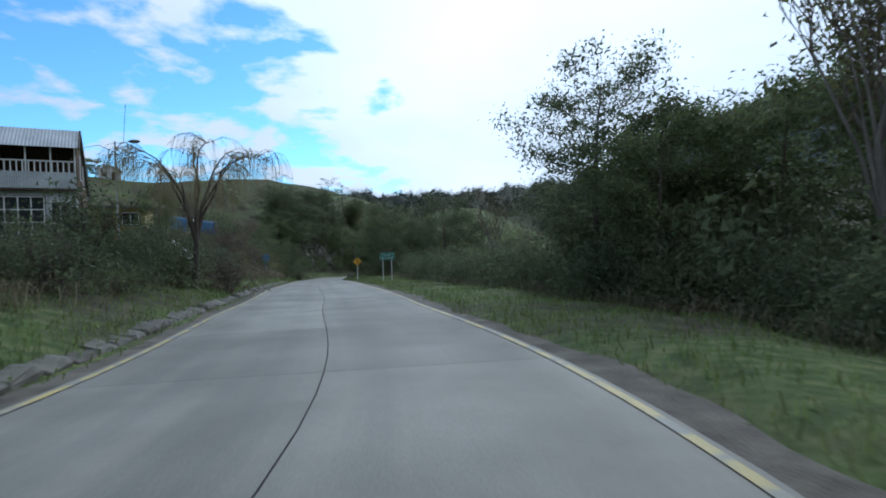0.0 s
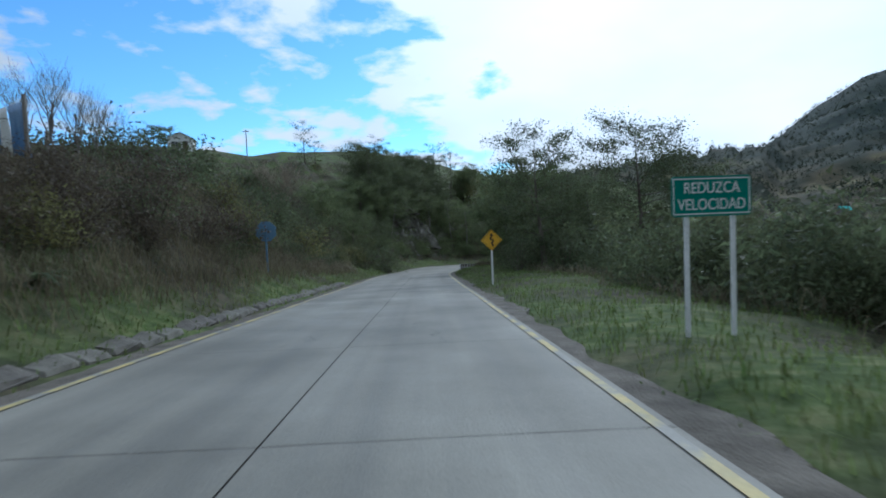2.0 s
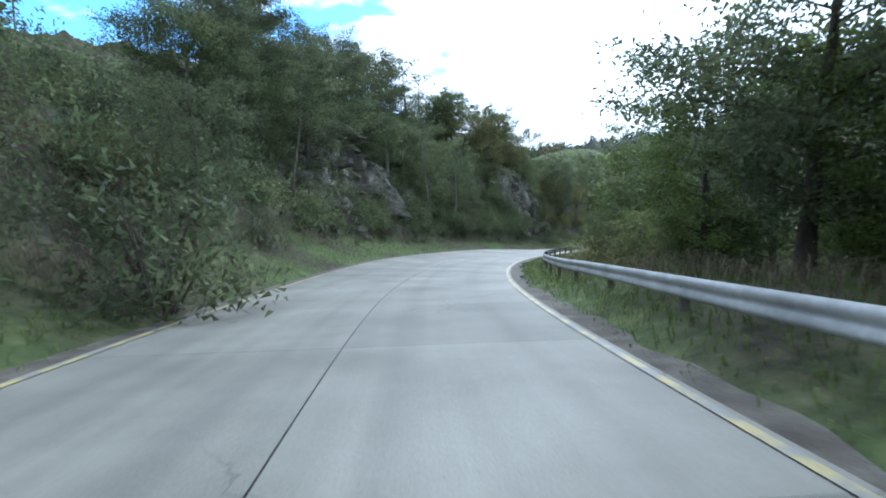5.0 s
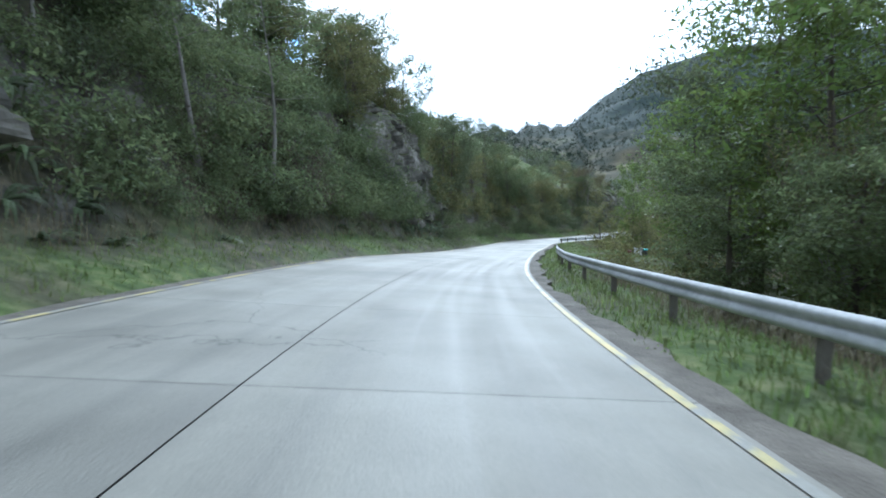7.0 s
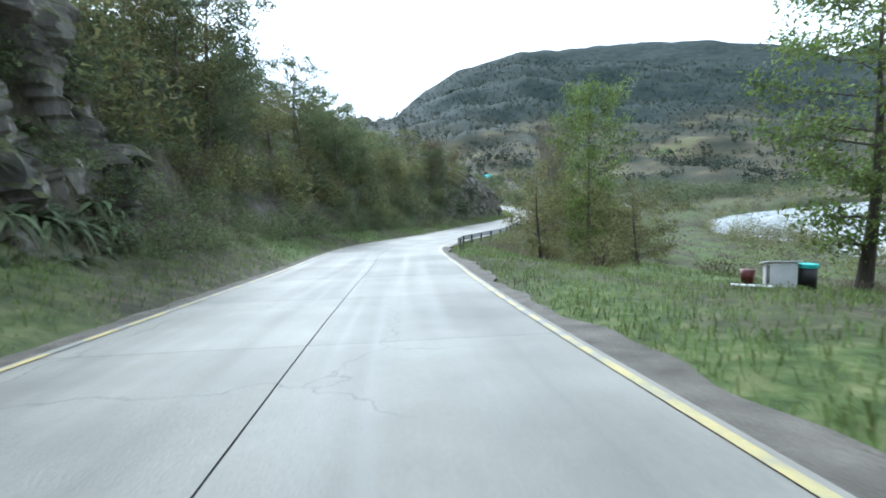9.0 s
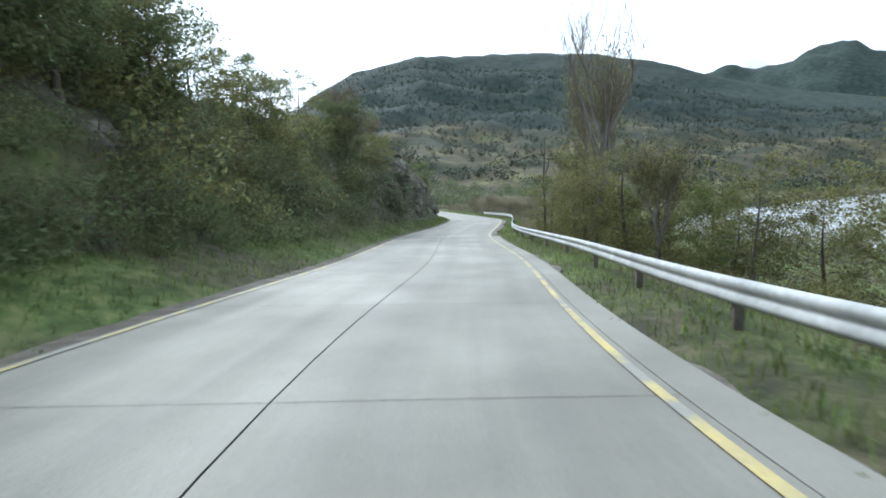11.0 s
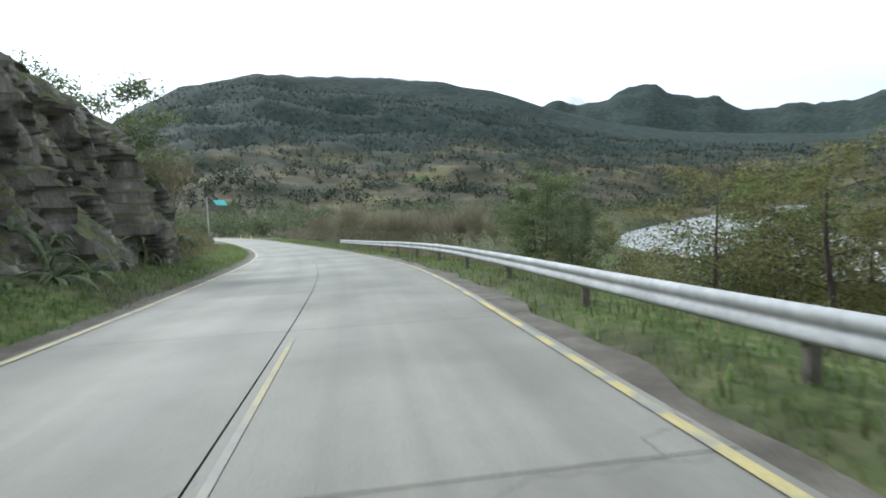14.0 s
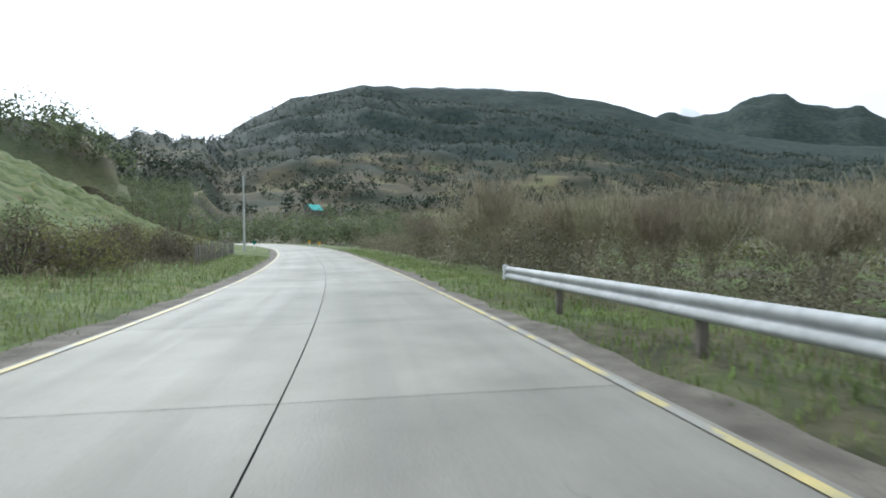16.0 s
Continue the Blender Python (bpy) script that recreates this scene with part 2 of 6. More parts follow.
M_WHITE = material("white_paint", [(0.3, (0.66, 0.67, 0.66)), (0.7, (0.8, 0.8, 0.79))], scale=2, rough=0.6, bump=0.05)
M_ZINC = material("corrugated_zinc", [(0.3, (0.42, 0.45, 0.47)), (0.7, (0.62, 0.65, 0.67))], scale=0.8, rough=0.5, metal=0.4, fine=8)
M_DARKWOOD = material("dark_wood", [(0.3, (0.05, 0.035, 0.025)), (0.7, (0.13, 0.09, 0.06))], scale=3, rough=0.85, bump=0.4, axis=(6, 6, 0.6))
M_GREYWOOD = material("grey_boards", [(0.3, (0.13, 0.12, 0.105)), (0.7, (0.28, 0.26, 0.235))], scale=3, rough=0.9, bump=0.4, axis=(5, 5, 0.5),
                      random_by="object", spread=0.2)
M_SHINGLE = material("brown_shingles", [(0.3, (0.07, 0.04, 0.026)), (0.7, (0.17, 0.10, 0.06))], scale=3, rough=0.85, bump=0.4, random_by="island")
M_OCHRE = material("ochre_paint", [(0.3, (0.34, 0.25, 0.08)), (0.7, (0.48, 0.37, 0.14))], scale=2, rough=0.75)
M_BLUE = material("blue_tarp", [(0.3, (0.05, 0.14, 0.34)), (0.7, (0.14, 0.28, 0.5))], scale=2, rough=0.4, bump=0.5, bump_scale=3)
M_SIGNGREEN = material("green_sign_face", [(0.3, (0.0, 0.16, 0.12)), (0.7, (0.01, 0.21, 0.16))], scale=2, rough=0.4)
M_SIGNYELLOW = material("yellow_sign_face", [(0.3, (0.62, 0.34, 0.015)), (0.7, (0.72, 0.42, 0.03))], scale=2, rough=0.4)
M_SIGNBLACK = material("black_sign_paint", [(0.3, (0.015, 0.015, 0.015)), (0.7, (0.03, 0.03, 0.03))], scale=2, rough=0.5)
M_SIGNBACK = material("blue_grey_sign_back", [(0.3, (0.10, 0.19, 0.30)), (0.7, (0.15, 0.26, 0.38))], scale=2, rough=0.5)
M_TEAL = material("teal_roof", [(0.3, (0.05, 0.42, 0.38)), (0.7, (0.10, 0.55, 0.5))], scale=0.6, rough=0.5)
M_DARKGLASS = material("window_glass", [(0.3, (0.02, 0.025, 0.03)), (0.7, (0.03, 0.035, 0.04))], scale=2, rough=0.08, spec=0.6)


def earth_material():
    """Grass, litter and bare rock by slope and noise, turning into wooded hillside far off."""
    m = bpy.data.materials.new("earth_and_grass")
    m.use_nodes = True
    t = m.node_tree
    bsdf = t.nodes["Principled BSDF"]
    geo = node(t, "ShaderNodeNewGeometry")
    sep = node(t, "ShaderNodeSeparateXYZ")
    link(t, geo.outputs["True Normal"], sep.inputs[0])

    def noise_at(scale, detail=6):
        n = node(t, "ShaderNodeTexNoise")
        n.inputs["Scale"].default_value, n.inputs["Detail"].default_value = scale, detail
        link(t, geo.outputs["Position"], n.inputs["Vector"])
        return n.outputs["Fac"]

    def mixed(fac, a, b):
        n = node(t, "ShaderNodeMix", data_type="RGBA")
        link(t, fac, n.inputs[0])
        link(t, a, n.inputs[6]), link(t, b, n.inputs[7])
        return n.outputs[2]

    grass = ramp(t, [(0.32, (0.045, 0.068, 0.022)), (0.5, (0.082, 0.115, 0.036)), (0.68, (0.15, 0.165, 0.068))], noise_at(2.6, 14)).outputs[0]
    litter = ramp(t, [(0.3, (0.035, 0.034, 0.024)), (0.5, (0.062, 0.058, 0.036)), (0.7, (0.115, 0.098, 0.065))], noise_at(2.2, 12)).outputs[0]
    rock = ramp(t, [(0.3, (0.06, 0.055, 0.05)), (0.55, (0.13, 0.12, 0.105)), (0.75, (0.24, 0.225, 0.2))], noise_at(1.6, 11)).outputs[0]
    steep = ramp(t, [(0.5, (1, 1, 1)), (0.8, (0, 0, 0))], math_node(t, "ADD", sep.outputs[2], math_node(t, "MULTIPLY", math_node(t, "SUBTRACT", noise_at(0.6), 0.5), 0.5))).outputs[0]
    patchy = ramp(t, [(0.42, (0, 0, 0)), (0.6, (1, 1, 1))], noise_at(0.22)).outputs[0]
    # the open pasture west of the road's end stays grassy on its slope
    field = node(t, "ShaderNodeVectorMath", operation="DISTANCE")
    link(t, geo.outputs["Position"], field.inputs[0])
    field.inputs[1].default_value = (58, 318, 5)
    pasture = ramp(t, [(0.72, (1, 1, 1)), (0.9, (0, 0, 0))], math_node(t, "ADD", math_node(t, "DIVIDE", field.outputs["Value"], 95.0), math_node(t, "MULTIPLY", math_node(t, "SUBTRACT", noise_at(0.08), 0.5), 0.5))).outputs[0]
    fresh = ramp(t, [(0.3, (0.045, 0.066, 0.022)), (0.46, (0.085, 0.118, 0.036)), (0.58, (0.125, 0.15, 0.055)), (0.72, (0.15, 0.135, 0.075))], noise_at(0.9, 14)).outputs[0]
    near = mixed(patchy, grass, litter)
    near = mixed(steep, near, mixed(ramp(t, [(0.5, (0, 0, 0)), (0.62, (1, 1, 1))], noise_at(0.35)).outputs[0], litter, rock))
    near = mixed(pasture, near, fresh)
    # bluish cast of the far forest: aerial haze put into its colour
    hazy_wood = ramp(t, [(0.25, (0.015, 0.026, 0.024)), (0.5, (0.029, 0.044, 0.038)), (0.75, (0.052, 0.066, 0.048))], noise_at(0.06, 12)).outputs[0]
    scrub = ramp(t, [(0.38, (0.030, 0.038, 0.022)), (0.46, (0.052, 0.052, 0.031)), (0.56, (0.085, 0.074, 0.044)), (0.66, (0.145, 0.135, 0.066)), (0.75, (0.10, 0.13, 0.048))], noise_at(0.02, 12)).outputs[0]
    sepp = node(t, "ShaderNodeSeparateXYZ")
    link(t, geo.outputs["Position"], sepp.inputs[0])
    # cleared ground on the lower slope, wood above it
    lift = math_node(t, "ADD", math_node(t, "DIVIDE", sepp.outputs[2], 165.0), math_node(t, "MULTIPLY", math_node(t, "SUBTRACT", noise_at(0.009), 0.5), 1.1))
    far = mixed(ramp(t, [(0.2, (0, 0, 0)), (0.6, (1, 1, 1))], lift).outputs[0], scrub, hazy_wood)
    mid = node(t, "ShaderNodeVectorMath", operation="DISTANCE")
    link(t, geo.outputs["Position"], mid.inputs[0])
    mid.inputs[1].default_value = (20, 150, -10)
    snow_line = math_node(t, "ADD", sepp.outputs[2], math_node(t, "MULTIPLY", math_node(t, "SUBTRACT", noise_at(0.02, 10), 0.5), 60.0))
    snowy = ramp(t, [(0.0, (1, 1, 1)), (0.42, (1, 1, 1)), (0.45, (0.2, 0.2, 0.2)), (0.70, (0.2, 0.2, 0.2)), (0.73, (1, 1, 1)), (1.0, (1, 1, 1))], math_node(t, "DIVIDE", mid.outputs["Value"], 4300.0)).outputs[0]
    snow_line = math_node(t, "MULTIPLY", snow_line, snowy)
    white = ramp(t, [(0.0, (0, 0, 0)), (0.91, (0, 0, 0)), (0.93, (1, 1, 1)), (1.0, (1, 1, 1))], math_node(t, "DIVIDE", snow_line, 366.0)).outputs[0]
    snow = node(t, "ShaderNodeRGB")
    snow.outputs[0].default_value = (0.8, 0.82, 0.85, 1)
    far = mixed(white, far, snow.outputs[0])
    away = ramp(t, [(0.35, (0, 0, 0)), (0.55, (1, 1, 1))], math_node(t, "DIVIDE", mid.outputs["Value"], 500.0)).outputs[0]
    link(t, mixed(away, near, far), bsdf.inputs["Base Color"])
    bsdf.inputs["Roughness"].default_value = 0.95
    bsdf.inputs["Specular IOR Level"].default_value = 0.15
    b = node(t, "ShaderNodeBump")
    b.inputs["Strength"].default_value, b.inputs["Distance"].default_value = 0.7, 0.15
    link(t, noise_at(2.5, 10), b.inputs["Height"])
    link(t, b.outputs[0], bsdf.inputs["Normal"])
    return m


M_EARTH = earth_material()


def water_material():
    m = bpy.data.materials.new("white_water")
    m.use_nodes = True
    t = m.node_tree
    bsdf = t.nodes["Principled BSDF"]
    co = node(t, "ShaderNodeTexCoord")
    n = node(t, "ShaderNodeTexNoise")
    n.inputs["Scale"].default_value, n.inputs["Detail"].default_value = 0.45, 10
    n.inputs["Distortion"].default_value = 0.8
    link(t, co.outputs["Object"], n.inputs["Vector"])
    # pale stops hold the rapids' foam and sky glare put into the colour
    c = ramp(t, [(0.34, (0.22, 0.25, 0.25)), (0.44, (0.42, 0.45, 0.45)), (0.54, (0.68, 0.70, 0.70)), (0.7, (0.8, 0.82, 0.82))], n.outputs["Fac"])
    link(t, c.outputs[0], bsdf.inputs["Base Color"])
    bsdf.inputs["Roughness"].default_value = 0.18
    b = node(t, "ShaderNodeBump")
    b.inputs["Strength"].default_value, b.inputs["Distance"].default_value = 0.5, 0.15
    w = node(t, "ShaderNodeTexNoise")
    w.inputs["Scale"].default_value, w.inputs["Detail"].default_value = 1.4, 8
    link(t, co.outputs["Object"], w.inputs["Vector"])
    link(t, w.outputs["Fac"], b.inputs["Height"])
    link(t, b.outputs[0], bsdf.inputs["Normal"])
    return m


M_WATER = water_material()


# ---------------------------------------------------------------- mesh helpers
def mesh_of(name, verts, faces, mat, smooth=False):
    me = bpy.data.meshes.new(name)
    if isinstance(verts, np.ndarray):
        verts = verts.tolist()
    if isinstance(faces, np.ndarray):
        faces = faces.tolist()
    me.from_pydata(verts, [], faces)
    for mm in (mat if isinstance(mat, (list, tuple)) else [mat]):
        me.materials.append(mm)
    if smooth:
        me.polygons.foreach_set("use_smooth", [True] * len(me.polygons))
    me.update()
    return me


def part_mesh(name, me, parent=None, label="", m=None):
    ob = new(name, me)
    if parent is not None:
        ob.parent = parent
    if m is not None:
        ob.matrix_basis = m
    if label:
        ob["label"] = label
    return ob


def part(name, bm, mat, parent=None, label="", m=None, smooth=False):
    me = bpy.data.meshes.new(name)
    bm.to_mesh(me)
    bm.free()
    me.materials.append(mat)
    if smooth:
        me.polygons.foreach_set("use_smooth", [True] * len(me.polygons))
    return part_mesh(name, me, parent, label, m)


def thing(name, m, label, category, group="", kind=""):
    ob = new(name)
    ob.matrix_basis = m
    ob.empty_display_size = 0.2
    return tagged(ob, label, category, group, kind)


def box(x0, x1, y0, y1, z0, z1, bevel=0.0, bm=None):
    bm = bm or bmesh.new()
    r = bmesh.ops.create_cube(bm, size=1)
    bmesh.ops.transform(bm, matrix=Matrix.Translation(((x0 + x1) / 2, (y0 + y1) / 2, (z0 + z1) / 2)) @ Matrix.Diagonal((x1 - x0, y1 - y0, z1 - z0, 1)),
                        verts=r["verts"])
    if bevel:
        es = list({e for v in r["verts"] for e in v.link_edges})
        bmesh.ops.bevel(bm, geom=es, offset=bevel, segments=2, affect="EDGES", profile=0.7)
    return bm


def tube(points, radii, sides=6):
    """Vertices and quads of a tapered tube along the points."""
    pts = np.asarray(points, float)
    verts, faces = [], []
    for i, p in enumerate(pts):
        d = pts[min(i + 1, len(pts) - 1)] - pts[max(i - 1, 0)]
        d = d / (np.linalg.norm(d) + 1e-9)
        a = np.cross(d, (0.3, 0.9, 0.1) if abs(d[2]) > 0.8 else (0, 0, 1))
        a /= np.linalg.norm(a) + 1e-9
        b = np.cross(d, a)
        for k in range(sides):
            w = 2 * math.pi * k / sides
            verts.append(p + radii[i] * (math.cos(w) * a + math.sin(w) * b))
    for i in range(len(pts) - 1):
        for k in range(sides):
            n = (k + 1) % sides
            faces.append((i * sides + k, i * sides + n, (i + 1) * sides + n, (i + 1) * sides + k))
    return verts, faces


def gather(lists):
    verts, faces = [], []
    for v, f in lists:
        o = len(verts)
        verts.extend(v)
        faces.extend(tuple(i + o for i in q) for q in f)
    return verts, faces


def leaves_at(rng, centres, spread, size, count, flat=0.0, long=1.6):
    """Leaf quads scattered round the centres: arrays of vertices and faces."""
    c = np.repeat(np.asarray(centres, float), count, axis=0)
    n = len(c)
    sp = np.asarray(spread, float)
    sp = np.repeat(sp, count, axis=0) if sp.ndim == 2 else sp
    p = c + rng.normal(0, 1, (n, 3)) * sp
    a = rng.normal(0, 1, (n, 3))
    a[:, 2] *= 1 - flat
    a /= np.linalg.norm(a, axis=1, keepdims=True)
    b = np.cross(a, rng.normal(0, 1, (n, 3)) + (0, 0, 3 * flat))
    b /= np.linalg.norm(b, axis=1, keepdims=True) + 1e-9
    s = size * rng.uniform(0.6, 1.4, (n, 1))
    v = np.stack([p - a * s * long / 2 + b * s * 0.3, p + a * s * long / 2, p - a * s * long / 2 - b * s * 0.45], 1).reshape(-1, 3)
    f = np.arange(3 * n).reshape(n, 3)
    return v, f


# ---------------------------------------------------------------- the lie of the land
# stations of the road's centre line, one to a second's drive: x, y, z, half width
ROAD = (
    (-22.00, -34.90, 0.60, 2.95), (-9.00, -17.30, -0.45, 2.95), (-1.25, 0.00, -1.33, 2.95), (-3.00, 17.27, -2.14, 2.88), (-6.09, 33.89, -3.05, 2.95), (-9.00, 49.89, -4.06, 2.90),
    (-11.91, 65.73, -5.15, 2.95), (-14.60, 81.76, -6.25, 3.08), (-16.13, 98.16, -7.41, 3.50), (-15.08, 114.75, -8.51, 3.68), (-11.08, 130.90, -9.64, 3.60), (-4.69, 145.83, -10.85, 3.10),
    (2.37, 160.62, -12.06, 2.98), (10.44, 175.71, -13.11, 2.96), (22.53, 188.51, -13.99, 2.95), (34.79, 201.64, -14.69, 2.85), (48.50, 213.83, -15.24, 2.93), (61.90, 226.58, -15.74, 3.30),
    (74.02, 240.51, -16.34, 3.15), (84.30, 254.30, -16.75, 3.00), (94.00, 269.00, -17.05, 3.00), (103.40, 284.60, -17.20, 3.00), (111.50, 300.80, -17.25, 3.00), (116.50, 318.00, -17.25, 3.00),
    (116.00, 336.00, -17.25, 3.00))
U0 = -2.0
STEP = 0.02


def spline(points, step):
    p = np.asarray(points, float)
    out = []
    for u in np.arange(0, len(p) - 1, step):
        i, w = int(u), u - int(u)
        a, b, c, d = p[max(i - 1, 0)], p[i], p[i + 1], p[min(i + 2, len(p) - 1)]
        out.append(0.5 * (2 * b + (c - a) * w + (2 * a - 5 * b + 4 * c - d) * w**2 + (3 * b - a - 3 * c + d) * w**3))
    return np.array(out)


LINE = spline(ROAD, STEP)
UU = U0 + STEP * np.arange(len(LINE))
TAN = np.gradient(LINE[:, :2], axis=0)
TAN /= np.linalg.norm(TAN, axis=1, keepdims=True)
FALL = np.gradient(LINE[:, 2]) / np.linalg.norm(np.gradient(LINE[:, :2], axis=0), axis=1)
SIDE = np.stack([TAN[:, 1], -TAN[:, 0]], 1)          # to the right of the drive


def bank(u):
    """How much the road leans into its right-hand bends, over the middle of the right lane."""
    return np.interp(u, (5.8, 6.8, 8.3, 9.2), (0, 0.05, 0.05, 0))


def place(u, lat, dz=0.0):
    """The point at station u, lat metres right of the centre line, dz over the road."""
    w = min(max((u - U0) / STEP, 0), len(LINE) - 1.001)
    i = int(w)
    w -= i
    p = LINE[i] * (1 - w) + LINE[i + 1] * w
    s = SIDE[i] * (1 - w) + SIDE[i + 1] * w
    return Vector((p[0] + s[0] * lat, p[1] + s[1] * lat, p[2] + dz - float(bank(u)) * (min(max(lat, -5.5), 5.5) - 1.3)))


def half(u):
    return float(np.interp(u, UU, LINE[:, 3]))


def facing(u):
    i = int(np.clip((u - U0) / STEP, 0, len(LINE) - 1))
    return math.atan2(-TAN[i, 0], TAN[i, 1])


LEFT_D = (0, 1.2, 3, 5, 8, 14, 30, 70)
LEFT = {-2: (0, .3, .8, 1.6, 2.4, 3, 6, 14), 1: (0, .3, .8, 1.5, 2.2, 2.5, 6, 20), 2: (0, .2, 1, 2.4, 3.0, 3.2, 5.5, 17), 2.7: (0, .3, 1.5, 3.5, 4.2, 4.7, 7, 17),
        3.5: (0, .3, 1.7, 4.0, 5.1, 5.6, 8, 18), 4.5: (0, .2, 1.2, 3.6, 5.8, 7.0, 9, 17), 6.0: (0, .3, 1, 3.5, 6.5, 9, 13, 22), 8: (0, .3, .8, 3, 7, 13, 20, 27),
        9.0: (0, .3, 1, 4, 9, 14, 21, 31), 9.9: (0, .3, 1, 5, 11, 15, 22, 33), 10.6: (0, .3, 1, 4, 8, 13, 22, 36), 12.5: (0, .2, .8, 2.5, 5, 9, 18, 32), 13.6: (0, .2, 1, 4, 6.8, 9.5, 13, 24),
        14.8: (0, .2, .8, 3.6, 6.2, 8.4, 11, 22), 15.25: (0, .2, .6, 2.2, 3.4, 5, 10, 22), 15.8: (0, .1, .3, .5, .8, 1.8, 8, 26), 17.5: (0, .1, .2, .3, .6, 2, 11, 33), 24: (0, .1, .4, 1, 2, 5, 14, 30)}
RIGHT_D = (0, 1.5, 3, 5, 8, 14, 30, 70)
RIGHT = {-2: (0, 0, -.1, -.3, -.8, -2, -4, -5), 2.5: (0, .05, .05, -.1, -.6, -2, -4, -5), 4: (0, .1, .3, .3, -.2, -1.6, -4, -5), 4.8: (0, .25, .5, .5, 0, -1.6, -4, -5), 5.6: (0, .25, .5, .3, -.6, -2, -4, -5), 6.3: (0, 0, -.2, -.8, -2, -3.4, -4.4, -5),
         8: (0, 0, -.2, -.8, -1.8, -3.2, -4.4, -5), 8.6: (0, 0, 0, -.1, -.4, -1.2, -4, -5), 9.9: (0, 0, 0, -.2, -.5, -1.4, -4, -5),
         10.7: (0, 0, -.2, -.8, -1.9, -3.2, -4.4, -5), 15.5: (0, 0, -.2, -.7, -1.6, -2.6, -3.6, -4), 17: (0, .0, -.1, -.3, -.6, -1.2, -2, -3), 24: (0, .0, .0, -.1, -.3, -.8, -1, -2)}
RIVER = spline(((50, -60, -3.2, 13), (46, 5, -6.8, 13), (34, 72, -11, 12), (38, 116, -15.5, 12), (52, 136, -17.5, 11), (72, 157, -18.9, 12), (95, 176, -19.8, 13), (116, 201, -20.2, 17),
                (150, 219, -20.4, 19), (215, 230, -20.5, 20), (330, 230, -20.4, 22), (520, 222, -20.1, 24), (800, 200, -19.4, 24)), 0.05)
HUB = np.array((70.0, 235.0))
# how high the hills stand in the sky from the hub: compass degrees, elevation, distance of the crest
CREST = ((-180, 7, 700), (-90, 9, 500), (-40, 9, 500), (-10, 8, 500), (5, 8.6, 530), (10, 8.9, 560), (20, 9.0, 700), (23, 9.0, 690), (25, 9.4, 1073), (27.3, 11.2, 1145), (31.2, 13.3, 1180), (38.4, 14.9, 1216), (44, 14.7, 1288),
         (48.9, 14.8, 1359), (57.2, 14.1, 1380), (62.3, 13, 1400), (65.1, 12.2, 1420), (69, 10.6, 1440), (75, 8.8, 1460), (82, 7.2, 1480), (95, 5.5, 1500),
         (110, 6.5, 1500), (140, 8, 1200), (180, 7, 700))
# the farther ridge to the east, and the snow peaks behind it
RIDGE = ((60, 6), (65, 10.2), (69.1, 11.1), (71.5, 10.7), (74.6, 11.0), (76.6, 11.8), (77.8, 12.0), (80, 11.1), (82.2, 10.2), (84, 9.9), (87, 8.6), (95, 8.2), (110, 8.5), (130, 5))


def profile(u, d, dists, table):
    keys = sorted(table)
    rows = np.array([table[k] for k in keys], float)
    iu = np.clip(np.searchsorted(keys, u) - 1, 0, len(keys) - 2)
    k = np.array(keys, float)
    wu = np.clip((u - k[iu]) / (k[iu + 1] - k[iu]), 0, 1)
    wu = wu * wu * (3 - 2 * wu)
    ds = np.array(dists, float)
    jd = np.clip(np.searchsorted(ds, d) - 1, 0, len(ds) - 2)
    wd = np.clip((d - ds[jd]) / (ds[jd + 1] - ds[jd]), 0, 1.0)
    lo = rows[iu, jd] * (1 - wd) + rows[iu, jd + 1] * wd
    hi = rows[iu + 1, jd] * (1 - wd) + rows[iu + 1, jd + 1] * wd
    return lo * (1 - wu) + hi * wu


def nearest(xy, line, every):
    """Index of the nearest point of the line for each row of xy, and how far it is."""
    pts = line[::every, :2]
    best, far = np.zeros(len(xy), int), np.full(len(xy), 1e18)
    for i in range(0, len(xy), 20000):
        d = ((xy[i:i + 20000, None, :] - pts[None]) ** 2).sum(-1)
        best[i:i + 20000] = d.argmin(1)
        far[i:i + 20000] = d.min(1)
    return np.minimum(best * every, len(line) - 1), np.sqrt(far)


def waves(x, y, size, seed):
    """Smooth unevenness of about that size, from -1 to 1."""
    rng = np.random.default_rng(seed)
    z = np.zeros_like(x)
    total = 0
    for o in range(4):
        for _ in range(4):
            a, ph = rng.uniform(0, 2 * math.pi, 2)
            k = 2 * math.pi / (size / 1.9**o) * rng.uniform(0.7, 1.4)
            z += np.sin(k * (x * math.cos(a) + y * math.sin(a)) + ph) / 1.8**o
        total += 2 / 1.8**o
    return z / total


def step_up(x, a, b):
    w = np.clip((x - a) / (b - a), 0, 1)
    return w * w * (3 - 2 * w)


